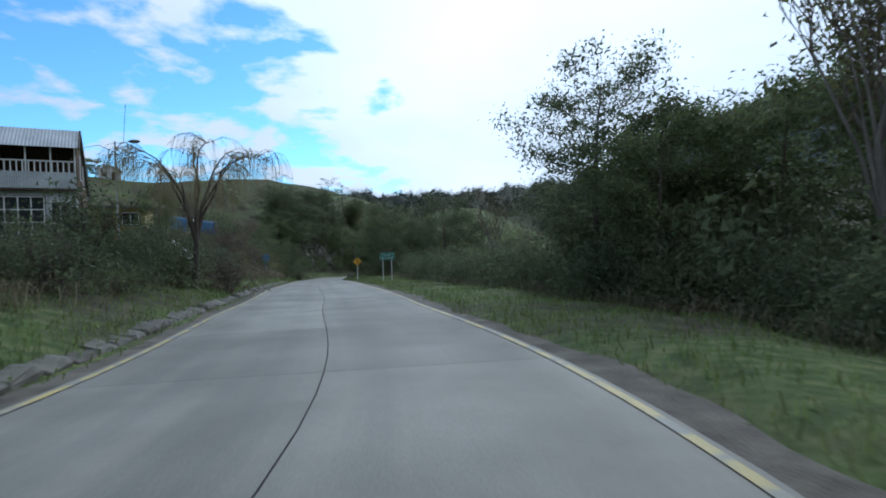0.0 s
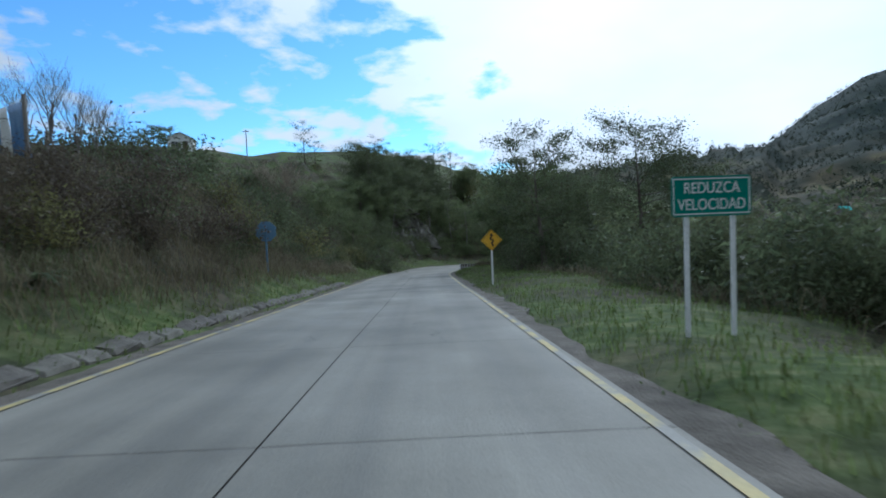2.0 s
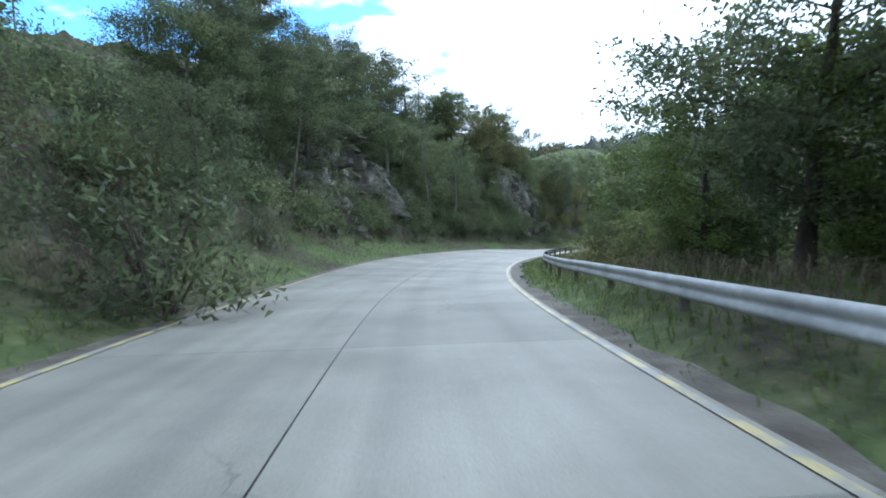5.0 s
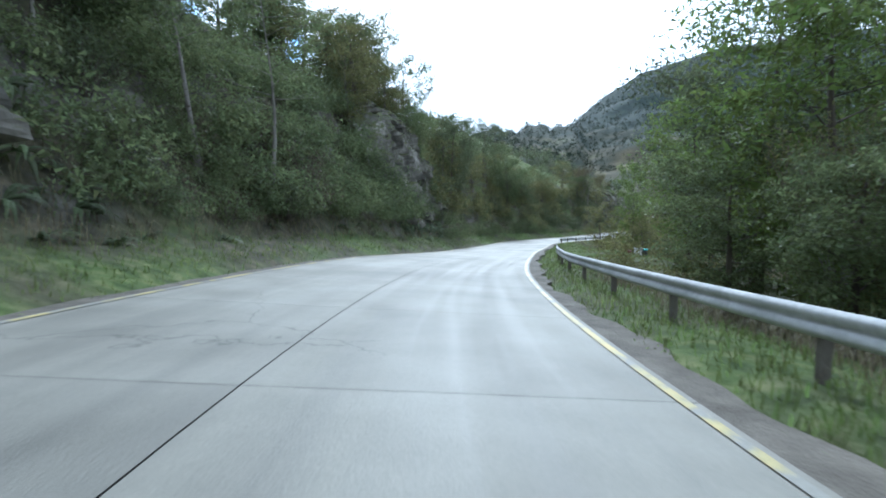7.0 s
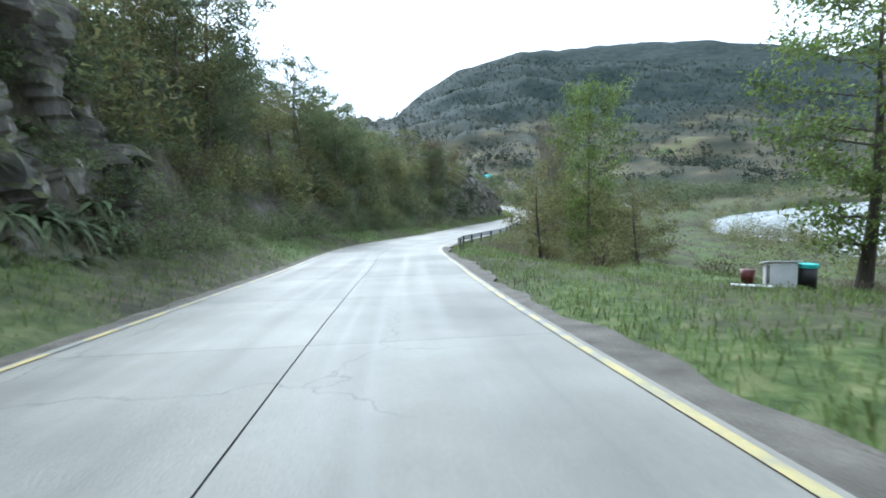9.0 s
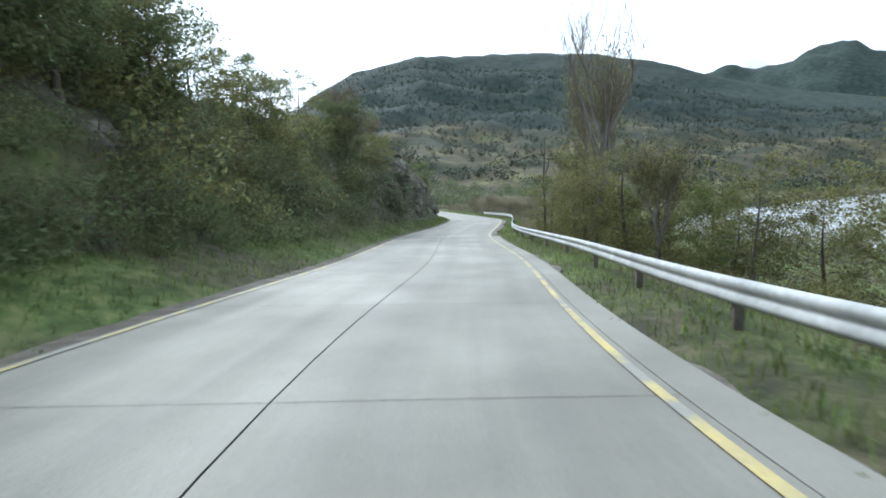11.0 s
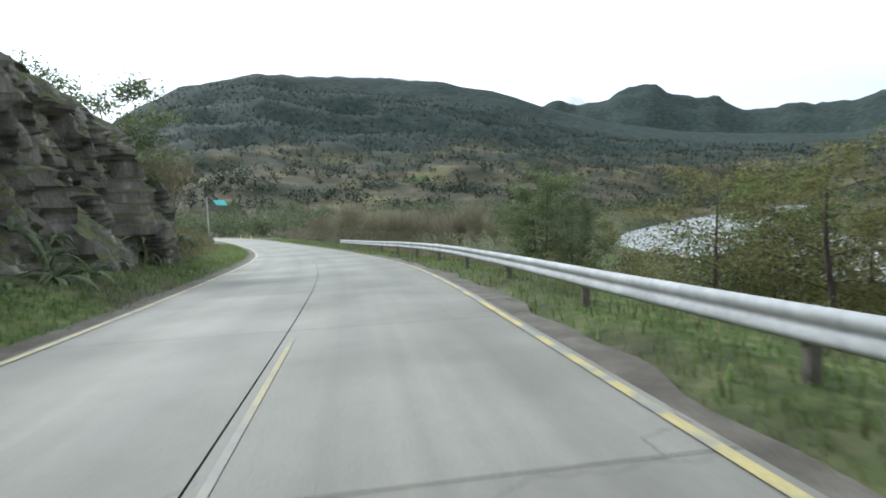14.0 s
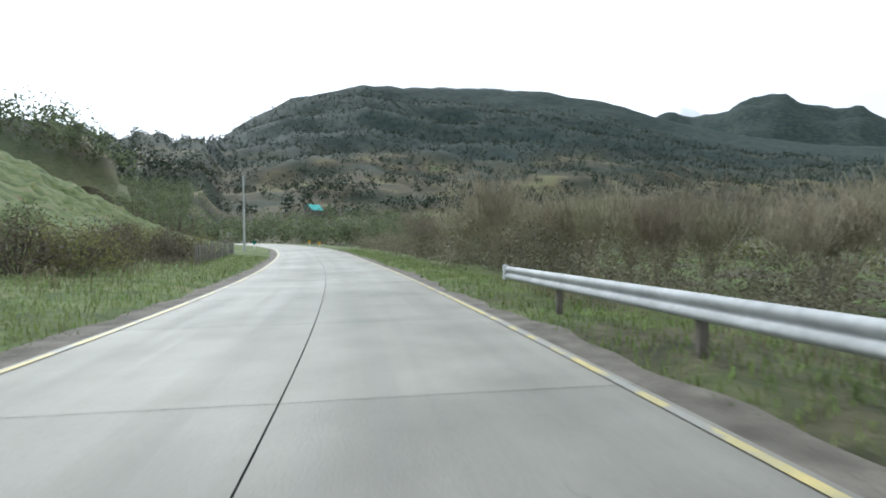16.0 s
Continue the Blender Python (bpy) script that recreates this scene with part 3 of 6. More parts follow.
def height(xy):
    """The ground's height at each row of xy."""
    xy = np.asarray(xy, float).reshape(-1, 2)
    x, y = xy[:, 0], xy[:, 1]
    i, dist = nearest(xy, LINE, 4)
    off = xy - LINE[i, :2]
    lat = (off * SIDE[i]).sum(1)
    u, w = UU[i], LINE[i, 3]
    zr = LINE[i, 2] + FALL[i] * np.clip((off * TAN[i]).sum(1), -1.5, 1.5) - bank(u) * (np.clip(lat, -5.5, 5.5) - 1.3)
    d = np.maximum(dist - w, 0)
    left, right = profile(u, np.minimum(d, 70), LEFT_D, LEFT), profile(u, np.minimum(d, 70), RIGHT_D, RIGHT)
    rough = np.clip(d / 6, 0, 1)
    zl = zr + left + rough * (0.5 * waves(x, y, 5, 3) + 0.25 * waves(x, y, 1.7, 4)) * np.clip(left / 4, 0.1, 1.3) * 1.1
    zq = zr + right + rough * 0.22 * waves(x, y, 6, 5)
    near = np.where(lat < 0, zl, zq) - 0.17 * (1 - step_up(d, 0.35, 1.15))
    ri, rd = nearest(xy, RIVER, 2)
    shore = rd - RIVER[ri, 3]
    rz = RIVER[ri, 2]
    base = np.where(y < 220, -5.5 - 12.5 * np.clip(y / 220, -0.3, 1), -18 + 0.0 * y) + 0.3
    off = xy - HUB
    r = np.hypot(off[:, 0], off[:, 1])
    az = np.degrees(np.arctan2(off[:, 0], off[:, 1]))
    c = np.array(CREST, float)
    el, rc = np.interp(az, c[:, 0], c[:, 1]), np.interp(az, c[:, 0], c[:, 2])
    el = el + (az < 21) * (az > -60) * (0.35 * np.sin(az * 1.1) + 0.25 * np.sin(az * 2.9 + 1) + 0.12 * np.sin(az * 7.3))
    f = r / rc
    g = np.interp(f, (0, .14, .22, .35, .5, .75, 1.0, 1.3, 3), (0, .0, .05, .28, .5, .8, 1.0, 0.8, 0.3))
    bumps = 1 + 0.14 * waves(x, y, 210, 7) * np.clip(1.6 * (1 - f), 0.06, 1) * np.clip(f * 3, 0, 1)
    hill = base + r * np.tan(np.radians(el * g)) * bumps + np.clip(f * 3, 0, 1) * (2.8 * waves(x, y, 80, 8) + 1.2 * waves(x, y, 31, 9)) * np.clip(1.35 - f, 0.25, 1)
    back = np.interp(az, (68.6, 69.6, 70.2, 71.0, 72.2, 74.5, 81.5, 83.2, 84.6, 88), (0, 11.2, 11.9, 11.5, 10.9, 7, 7, 9.9, 9.6, 6))
    hill = np.maximum(hill, base + r * np.tan(np.radians(back)) * np.clip(1 - ((r - 3600) / 800) ** 2, 0, 1) + 10 * waves(x, y, 120, 12) * (r > 2900))
    rid = np.array(RIDGE)
    re = np.interp(az, rid[:, 0], rid[:, 1], 0, 0)
    re = re + 0.14 * np.sin(az * 0.9 + 2) + 0.09 * np.sin(az * 2.1) + 0.04 * np.sin(az * 4.7)
    hill = np.maximum(hill, base + r * np.tan(np.radians(re)) * np.clip(1 - ((r - 2500) / 1000) ** 2, 0, 1) * (1 + 0.05 * waves(x, y, 300, 13) * (r < 2450)))
    hill = base + (hill - base) * step_up(shore, 6, 170)
    k = step_up(dist, 45, 130)
    z = near * (1 - k) + np.where(lat < 0, np.maximum(hill, near - 0.25 * (dist - 70).clip(0)), hill) * k
    on_river = step_up(-shore, -6, 1.5) * (dist > 9)
    z = z * (1 - on_river) + (rz - 0.9) * on_river
    return z


def ground_at(x, y):
    return float(height([(x, y)])[0])


def build_ground():
    # a fine sheet along the road
    res = 0.8
    gx, gy = np.arange(-75, 150, res), np.arange(-20, 330, res)
    X, Y = np.meshgrid(gx, gy)
    xy = np.stack([X.ravel(), Y.ravel()], 1)
    _, dist = nearest(xy, LINE, 8)
    keep = dist < 46
    idx = np.full(len(xy), -1)
    idx[keep] = np.arange(keep.sum())
    v = np.column_stack([xy[keep], height(xy[keep])])
    ny, nx = X.shape
    q = np.arange(ny * nx).reshape(ny, nx)
    f = np.stack([q[:-1, :-1], q[:-1, 1:], q[1:, 1:], q[1:, :-1]], -1).reshape(-1, 4)
    f = idx[f]
    f = f[(f >= 0).all(1)]
    # and round it to the horizon
    az = np.radians(np.concatenate([np.arange(-20, 110, 0.5), np.arange(110, 340, 3.0)]))
    rr = np.concatenate([np.arange(8, 330, 8), np.geomspace(330, 4600, 90)])
    A, R = np.meshgrid(az, rr)
    far = np.stack([HUB[0] + (R * np.sin(A)).ravel(), HUB[1] + (R * np.cos(A)).ravel()], 1)
    _, fd = nearest(far, LINE, 8)
    z = height(far) - 2.5 * (1 - step_up(fd, 38, 46)) * (fd < 46) - 0.0
    nr, na = A.shape
    q = np.arange(nr * na).reshape(nr, na)
    nxt = np.roll(q, -1, axis=1)
    ff = np.stack([q[:-1], nxt[:-1], nxt[1:], q[1:]], -1).reshape(-1, 4)[:, ::-1]
    inner = (fd < 36)[ff].all(1)
    ff = ff[~inner]
    me = mesh_of("ground", np.vstack([v, np.column_stack([far, z])]), np.vstack([f, ff + len(v)]), M_EARTH, smooth=True)
    tagged(new("ground", me), "grassy verges, wooded banks and hills", "ground", kind="structure")


build_ground()


def build_river():
    v, f = [], []
    n = 9
    for i, (x, y, z, w) in enumerate(RIVER):
        t = RIVER[min(i + 1, len(RIVER) - 1), :2] - RIVER[max(i - 1, 0), :2]
        t /= np.linalg.norm(t)
        for k in range(n):
            o = (k / (n - 1) * 2 - 1) * (w + 2.5)
            v.append((x + t[1] * o, y - t[0] * o, z))
        if i:
            for k in range(n - 1):
                a = (i - 1) * n + k
                f.append((a, a + 1, a + n + 1, a + n))
    tagged(new("river", mesh_of("river", v, f, M_WATER, True)), "pale fast river water with rapids and painted glare", "river", kind="structure")


build_river()


def ribbon(u0, u1, lat0, lat1, dz, step=0.05, thick=0.0):
    """A strip along the road; lat0 and lat1 are functions of u."""
    v, f = [], []
    us = np.arange(u0, u1 + 1e-6, step)
    for i, u in enumerate(us):
        a, b = place(u, lat0(u), dz), place(u, lat1(u), dz)
        v += [a, b]
        if thick:
            v += [a - Vector((0, 0, thick)), b - Vector((0, 0, thick))]
        k = 4 if thick else 2
        if i:
            o, p = (i - 1) * k, i * k
            f.append((o, o + 1, p + 1, p))
            if thick:
                f += [(o + 2, o, p, p + 2), (o + 1, o + 3, p + 3, p + 1)]
    if thick:
        f += [(0, 2, 3, 1), (len(v) - 4, len(v) - 3, len(v) - 1, len(v) - 2)]
    return v, f


def build_road():
    road = tagged(new("road", mesh_of("road", *ribbon(-2, 21.9, lambda u: -half(u) + 0.1, lambda u: half(u) - 0.1, -0.018), M_JOINT)),
                  "two-lane road of pale concrete slabs", "road", kind="structure")
    for side in (-1, 1):
        m = mesh_of("edge_line", *ribbon(-2, 21.9, lambda u: side * (half(u) - 0.01) - 0.05, lambda u: side * (half(u) - 0.01) + 0.05, 0.012, 0.02), M_YELLOW)
        part_mesh("edge_line", m, road, "worn yellow edge line")
    m = mesh_of("centre_line", *ribbon(12.9, 14.4, lambda u: 0.09, lambda u: 0.15, 0.008, 0.04), M_FADED)
    part_mesh("centre_line", m, road, "faded yellow centre line")
    apron = mesh_of("apron", *ribbon(10.9, 12.9, lambda u: half(u) + 0.13, lambda u: half(u) + 0.55, 0.004, 0.05, 0.15), M_CONCRETE)
    part_mesh("apron", apron, road, "concrete lay-by strip")
    for side in (-1, 1):
        out = 0.55 if side > 0 else 0.75
        rim = lambda u: side * (half(u) + out + 0.12 * math.sin(7 * u) + 0.09 * math.sin(23 * u) + 0.06 * math.sin(57 * u))
        lip = lambda u: side * (half(u) + 0.12)
        m = mesh_of("shoulder", *(ribbon(-2, 21.9, lip, rim, -0.004, 0.02, 0.2) if side > 0 else ribbon(-2, 21.9, rim, lip, -0.004, 0.02, 0.2)), M_GRAVEL)
        part_mesh("shoulder", m, road, "gravel shoulder")
    return road


road_ob = build_road()


# ---------------------------------------------------------------- trees and plants
def make_tree(seed, tall, wide, base, limbs, leaf, clump, count, flat, bark, leaves, lean=0.0, first=0.25, clumps=3, droop=0.0, thick=0.022):
    """Meshes of a trunk with limbs and of a crown of small leaves."""
    rng = np.random.default_rng(seed)
    bend = rng.normal(0, 0.04 * tall, 2)
    top = np.array((lean * tall + bend[0], bend[1], tall))

    def stem(w):
        return np.array((top[0] * w**1.4 + 0.02 * tall * math.sin(5 * w + seed), top[1] * w**1.2, tall * w))

    ws = np.linspace(0, 0.97, 8)
    r0 = thick * tall
    tubes = [tube([stem(w) - (0, 0, 0.3 if w == 0 else 0) for w in ws], [r0 * (1.25 if w == 0 else 1) * (1 - w) ** 1.25 + 0.012 for w in ws], 7)]
    centres, spreads = [stem(0.97), stem(0.93), stem(0.88)], [(clump * 0.4,) * 3] * 3
    for i in range(limbs):
        w = first + (0.95 - first) * (i + rng.uniform(0, 0.8)) / limbs
        turn = i * 2.4 + rng.uniform(-0.5, 0.5)
        reach = wide * (math.sin(math.pi * min(1, (1.0 - w) * base + 0.12)) ** 0.8) * rng.uniform(0.7, 1.15)
        rise = reach * rng.uniform(0.15, 0.6) * (1 - 0.6 * flat)
        p0 = stem(w)
        way = np.array((math.cos(turn), math.sin(turn), 0))
        pts = [p0 + way * reach * s + np.array((0, 0, rise * s - droop * reach * s * s)) + rng.normal(0, 0.03 * reach, 3) * (s > 0) for s in (0, 0.35, 0.7, 1.0)]
        r1 = max(0.02, r0 * 0.4 * (1 - w))
        tubes.append(tube(pts, [r1, r1 * 0.7, r1 * 0.45, 0.008], 3))
        for k in range(2 * clumps + 1):
            s = 0.25 + 0.75 * (k + rng.uniform(0, 0.8)) / (2 * clumps + 1)
            a = p0 + way * reach * s + np.array((0, 0, rise * s - droop * reach * s * s))
            turn2 = turn + rng.uniform(-1.3, 1.3)
            l = clump * rng.uniform(0.9, 2.0)
            e = a + np.array((math.cos(turn2) * l, math.sin(turn2) * l, l * rng.uniform(-0.1, 0.6) * (1 - 0.7 * flat)))
            if k % 2:
                tubes.append(tube([a, e], [0.014, 0.004], 3))
            for g in (0.35, 0.7, 1.0):
                centres.append(a + (e - a) * g)
                z = clump * rng.uniform(0.28, 0.5)
                spreads.append((z, z, z * (1 - 0.6 * flat)))
    count = max(4, count * clumps // (3 * (2 * clumps + 1)))
    v, f = leaves_at(rng, np.array(centres), np.array(spreads), leaf, count, flat * 0.6)
    v[:, 2] = np.maximum(v[:, 2], 0.05)
    return mesh_of("trunk", *gather(tubes), bark, True), mesh_of("crown", v, f, leaves)


def make_bare(seed, tall, wide, limbs, twigs, bark, upright=0.5, leafmat=None, sparse=0, thick=0.018, twigmat=None):
    """A leafless tree: trunk, limbs and fine rising twigs; a few small leaves where asked for."""
    rng = np.random.default_rng(seed)
    twigmat = twigmat or M_TWIG
    r0 = thick * tall
    fork = tall * 0.25
    tubes = [tube([(0, 0, -0.3), (0.03 * tall, 0, fork * 0.5), (0.0, 0.02 * tall, fork)], [r0 * 1.3, r0, r0 * 0.85], 7)]
    fine, tips = [], []
    for i in range(limbs):
        turn = i * 2.4 + rng.uniform(-0.4, 0.4)
        lift = rng.uniform(0.75, 1.0) * (tall - fork)
        reach = wide * rng.uniform(0.35, 1.0)
        way = np.array((math.cos(turn), math.sin(turn), 0))
        pts = [np.array((0, 0.02 * tall, fork)) + way * reach * s ** 1.2 + np.array((0, 0, lift * s ** 0.8)) + rng.normal(0, 0.02 * tall, 3) * (s > 0)
               for s in (0, 0.3, 0.6, 0.85, 1.0)]
        tubes.append(tube(pts, [r0 * 0.6, r0 * 0.42, r0 * 0.28, r0 * 0.15, 0.012], 5))
        for k in range(twigs):
            s = rng.uniform(0.3, 1.0)
            j = min(3, int(s * 4))
            p = pts[j] + (pts[j + 1] - pts[j]) * (s * 4 - j)
            w2 = rng.uniform(0, 2 * math.pi)
            side = np.array((math.cos(w2), math.sin(w2), 0))
            l = tall * rng.uniform(0.12, 0.24)
            q = p + side * l * 0.55 + np.array((0, 0, l * upright))
            line = [p, p + (q - p) * 0.5 + (0, 0, 0.04 * l), q]
            fine.append(tube(line, [0.02, 0.013, 0.006], 3))
            tips += [q, line[1]]
            for _ in range(3):
                w3 = rng.uniform(0, 2 * math.pi)
                a = p + (q - p) * rng.uniform(0.3, 1.0)
                l2 = l * rng.uniform(0.4, 0.8)
                side2 = np.array((math.cos(w3), math.sin(w3), 0))
                e = a + side2 * l2 * 0.5 + np.array((0, 0, l2 * (0.3 + upright)))
                fine.append(tube([a, (a + e) / 2, e], [0.010, 0.008, 0.004], 3))
                tips.append(e)
    crown_v, crown_f = gather(fine)
    if sparse:
        lv, lf = leaves_at(rng, np.array(tips), (0.22, 0.22, 0.3), 0.10, sparse)
        o = len(crown_v)
        me = mesh_of("crown", list(map(tuple, crown_v)) + lv.tolist(), list(crown_f) + (lf + o).tolist(), [twigmat, leafmat])
        me.polygons.foreach_set("material_index", [0] * len(crown_f) + [1] * len(lf))
    else:
        me = mesh_of("crown", crown_v, crown_f, twigmat)
    return mesh_of("trunk", *gather(tubes), bark, True), me


def make_willow(seed, tall, wide, limbs, bark, twigmat):
    """A weeping willow: a forked trunk, limbs that rise and arch over, and thin strands hanging from them."""
    rng = np.random.default_rng(seed)
    fork = np.array((0.15, 0.05, 0.30 * tall))
    trunk = tube([(0, 0, -0.3), (0.04, 0.03, 0.12 * tall), tuple(fork)], [0.17, 0.12, 0.10], 9)
    arms, fine = [], []
    for i in range(limbs):
        turn = i * 2.4 + rng.uniform(-0.3, 0.3)
        reach, top = wide * rng.uniform(0.65, 1.0), tall * rng.uniform(0.86, 1.0) - fork[2]
        way = np.array((math.cos(turn), math.sin(turn), 0))
        spine = [fork + way * reach * w ** 1.25 + np.array((0, 0, top * math.sin(1.9 * w) * (1 - 0.12 * w))) + rng.normal(0, 0.07, 3) * (w > 0) for w in np.linspace(0, 1, 8)]
        arms.append(tube(spine, [0.085, 0.06, 0.046, 0.036, 0.028, 0.02, 0.013, 0.007], 6))
        for k in range(18):
            w = rng.uniform(0.3, 1.0) * 7
            j = min(6, int(w))
            q = spine[j] + (spine[j + 1] - spine[j]) * (w - j)
            turn2 = turn + rng.uniform(-1.5, 1.5)
            out = np.array((math.cos(turn2), math.sin(turn2), 0))
            l = rng.uniform(0.5, 1.3)
            bough = [q, q + out * l * 0.45 + (0, 0, 0.22 * l), q + out * l * 0.85 + (0, 0, 0.12 * l), q + out * l * 1.1 - (0, 0, 0.2 * l)]
            fine.append(tube(bough, [0.016, 0.012, 0.008, 0.005], 3))
            for _ in range(7):
                m = rng.uniform(0.3, 3.0)
                b = min(2, int(m))
                r = bough[b] + (bough[b + 1] - bough[b]) * (m - b)
                drop = rng.uniform(0.4, 1.9) * (1.0 if r[2] > 0.6 * tall else 0.6)
                side = rng.normal(0, 0.12, 3) * (1, 1, 0)
                fine.append(tube([r, r + out * 0.14 - (0, 0, 0.3 * drop) + side * 0.5, r + out * 0.17 - (0, 0, drop) + side], [0.006, 0.0045, 0.003], 3))
    return (mesh_of("trunk", *trunk, bark, True), mesh_of("crown", *gather(fine), twigmat), *[mesh_of("limb", *q, bark, True) for q in arms])


def make_bush(seed, tall, wide, leaf, count, leaves, blobs=14):
    """A bush of leaf clumps round several stems, uneven in outline."""
    rng = np.random.default_rng(seed)
    c, s, stems = [], [], []
    for i in range(blobs):
        a, r = rng.uniform(0, 2 * math.pi), wide * math.sqrt(rng.uniform(0, 1)) * 0.8
        h = tall * rng.uniform(0.25, 0.95) * (1 - 0.45 * (r / wide) ** 2)
        p = np.array((r * math.cos(a), r * math.sin(a), h))
        c.append(p)
        z = wide * rng.uniform(0.16, 0.34)
        s.append((z, z, z * 0.9))
        stems.append(tube([(p[0] * 0.15, p[1] * 0.15, -0.2), p * (0.6, 0.6, 0.6), p], [0.035, 0.02, 0.006], 4))
    for i in range(blobs // 2):
        a = rng.uniform(0, 2 * math.pi)
        c.append(np.array((wide * 0.7 * math.cos(a), wide * 0.7 * math.sin(a), tall * 0.18)))
        s.append((wide * 0.25, wide * 0.25, tall * 0.13))
    for i in range(26):
        p = c[int(rng.integers(blobs))]
        e = p * (1.25, 1.25, 1.0) + rng.normal(0, 0.16, 3) * wide + (0, 0, 0.16 * tall)
        stems.append(tube([p * 0.5, (p + e) / 2, e], [0.014, 0.01, 0.004], 3))
    v, f = leaves_at(rng, np.array(c), np.array(s), leaf, count)
    v[:, 2] = np.maximum(v[:, 2], 0.02)
    return mesh_of("stem", *gather(stems), M_BARK, True), mesh_of("foliage", v, f, leaves)


def make_fronds(seed, n, length, leaves, width=0.12, arch=0.7, name="frond"):
    """Arching fronds from one root: each a folded, tapered blade."""
    rng = np.random.default_rng(seed)
    v, f = [], []
    for i in range(n):
        a, l = rng.uniform(0, 2 * math.pi), length * rng.uniform(0.6, 1.2)
        way, side = np.array((math.cos(a), math.sin(a), 0)), np.array((-math.sin(a), math.cos(a), 0))
        up = rng.uniform(0.3, 0.9)
        o = len(v)
        segs = 5
        for k in range(segs + 1):
            s = k / segs
            p = way * l * s * 0.8 + np.array((0, 0, l * (up * s - arch * s * s)))
            w = width * l * (math.sin(math.pi * min(1, 0.12 + s * 0.9)) * (1 - 0.5 * s) + 0.02)
            v += [p - side * w, p + (0, 0, 0.25 * w), p + side * w]
            if k:
                q = o + 3 * k
                f += [(q - 3, q - 2, q + 1, q), (q - 2, q - 1, q + 2, q + 1)]
    return mesh_of(name, v, f, leaves)


KINDS = {
    "roble": [make_tree(11 + i, 11, 3.5, 1.0, 28, 0.105, 0.80, 215, 0.22, M_BARK, M_LEAF_DARK, first=0.16, clumps=3) for i in range(3)],
    "tall": [make_tree(21 + i, 14, 4.2, 0.95, 32, 0.11, 0.92, 225, 0.2, M_BARK, M_LEAF_DARK, first=0.26, clumps=3) for i in range(2)],
    "green": [make_tree(31 + i, 8, 3.0, 0.95, 22, 0.11, 0.74, 190, 0.3, M_BARK, M_LEAF_MID, first=0.12, clumps=3) for i in range(3)],
    "farroble": [make_tree(15 + i, 11, 3.6, 1.0, 18, 0.20, 0.80, 36, 0.25, M_BARK, M_LEAF_DARK, first=0.16, clumps=2) for i in range(2)],
    "fargreen": [make_tree(35 + i, 8, 3.0, 0.95, 16, 0.18, 0.72, 36, 0.3, M_BARK, M_LEAF_MID, first=0.12, clumps=2) for i in range(2)],
    "farbush": [make_bush(85 + i, 2.3, 1.7, 0.13, 38, M_LEAF_DARK, 14) for i in range(3)],
    "farbrown": [make_bush(95 + i, 2.6, 1.9, 0.09, 60, M_SCRUB, 14) for i in range(2)],
    "farolive": [make_bush(105 + i, 2.2, 1.7, 0.12, 40, M_LEAF_OLIVE, 14) for i in range(2)],
    "farmid": [make_bush(115 + i, 1.9, 1.6, 0.11, 42, M_LEAF_MID, 14) for i in range(2)],
    "spring": [make_tree(41 + i, 9, 2.4, 1.0, 30, 0.105, 0.62, 132, 0.3, M_BARK, M_LEAF_LIGHT, first=0.15, clumps=3) for i in range(2)],
    "olive": [make_tree(51 + i, 7, 2.8, 0.95, 20, 0.105, 0.66, 96, 0.3, M_BARK, M_LEAF_OLIVE, first=0.12, clumps=3) for i in range(2)],
    "bare": [make_bare(61 + i, 9, 2.6, 9, 9, M_PALEBARK, upright=0.9) for i in range(2)],
    "sprout": [make_bare(71 + i, 8, 2.4, 14, 10, M_PALEBARK, upright=0.9, leafmat=M_LEAF_OLIVE, sparse=4, thick=0.011) for i in range(2)],
    "pale": [make_tree(55 + i, 10, 2.6, 0.9, 17, 0.11, 0.65, 84, 0.4, M_PALEBARK, M_LEAF_MID, first=0.45, clumps=3, thick=0.013) for i in range(2)],
    "withy": [make_bare(75 + i, 5.2, 3.0, 22, 17, M_WITHY, upright=0.8, thick=0.007, twigmat=M_WITHY) for i in range(2)],
    "willow": [make_willow(79, 6.1, 3.4, 10, M_BARK, M_OSIER)],
    "bush": [make_bush(81 + i, 2.3, 1.7, 0.10, 70, M_LEAF_DARK, 18) for i in range(3)],
    "brownbush": [make_bush(91 + i, 2.6, 1.9, 0.09, 68, M_LEAF_BROWN, 18) for i in range(2)],
    "oliveb": [make_bush(101 + i, 2.2, 1.7, 0.095, 66, M_LEAF_OLIVE, 18) for i in range(2)],
    "midbush": [make_bush(111 + i, 1.8, 1.5, 0.09, 66, M_LEAF_MID, 18) for i in range(2)],
}
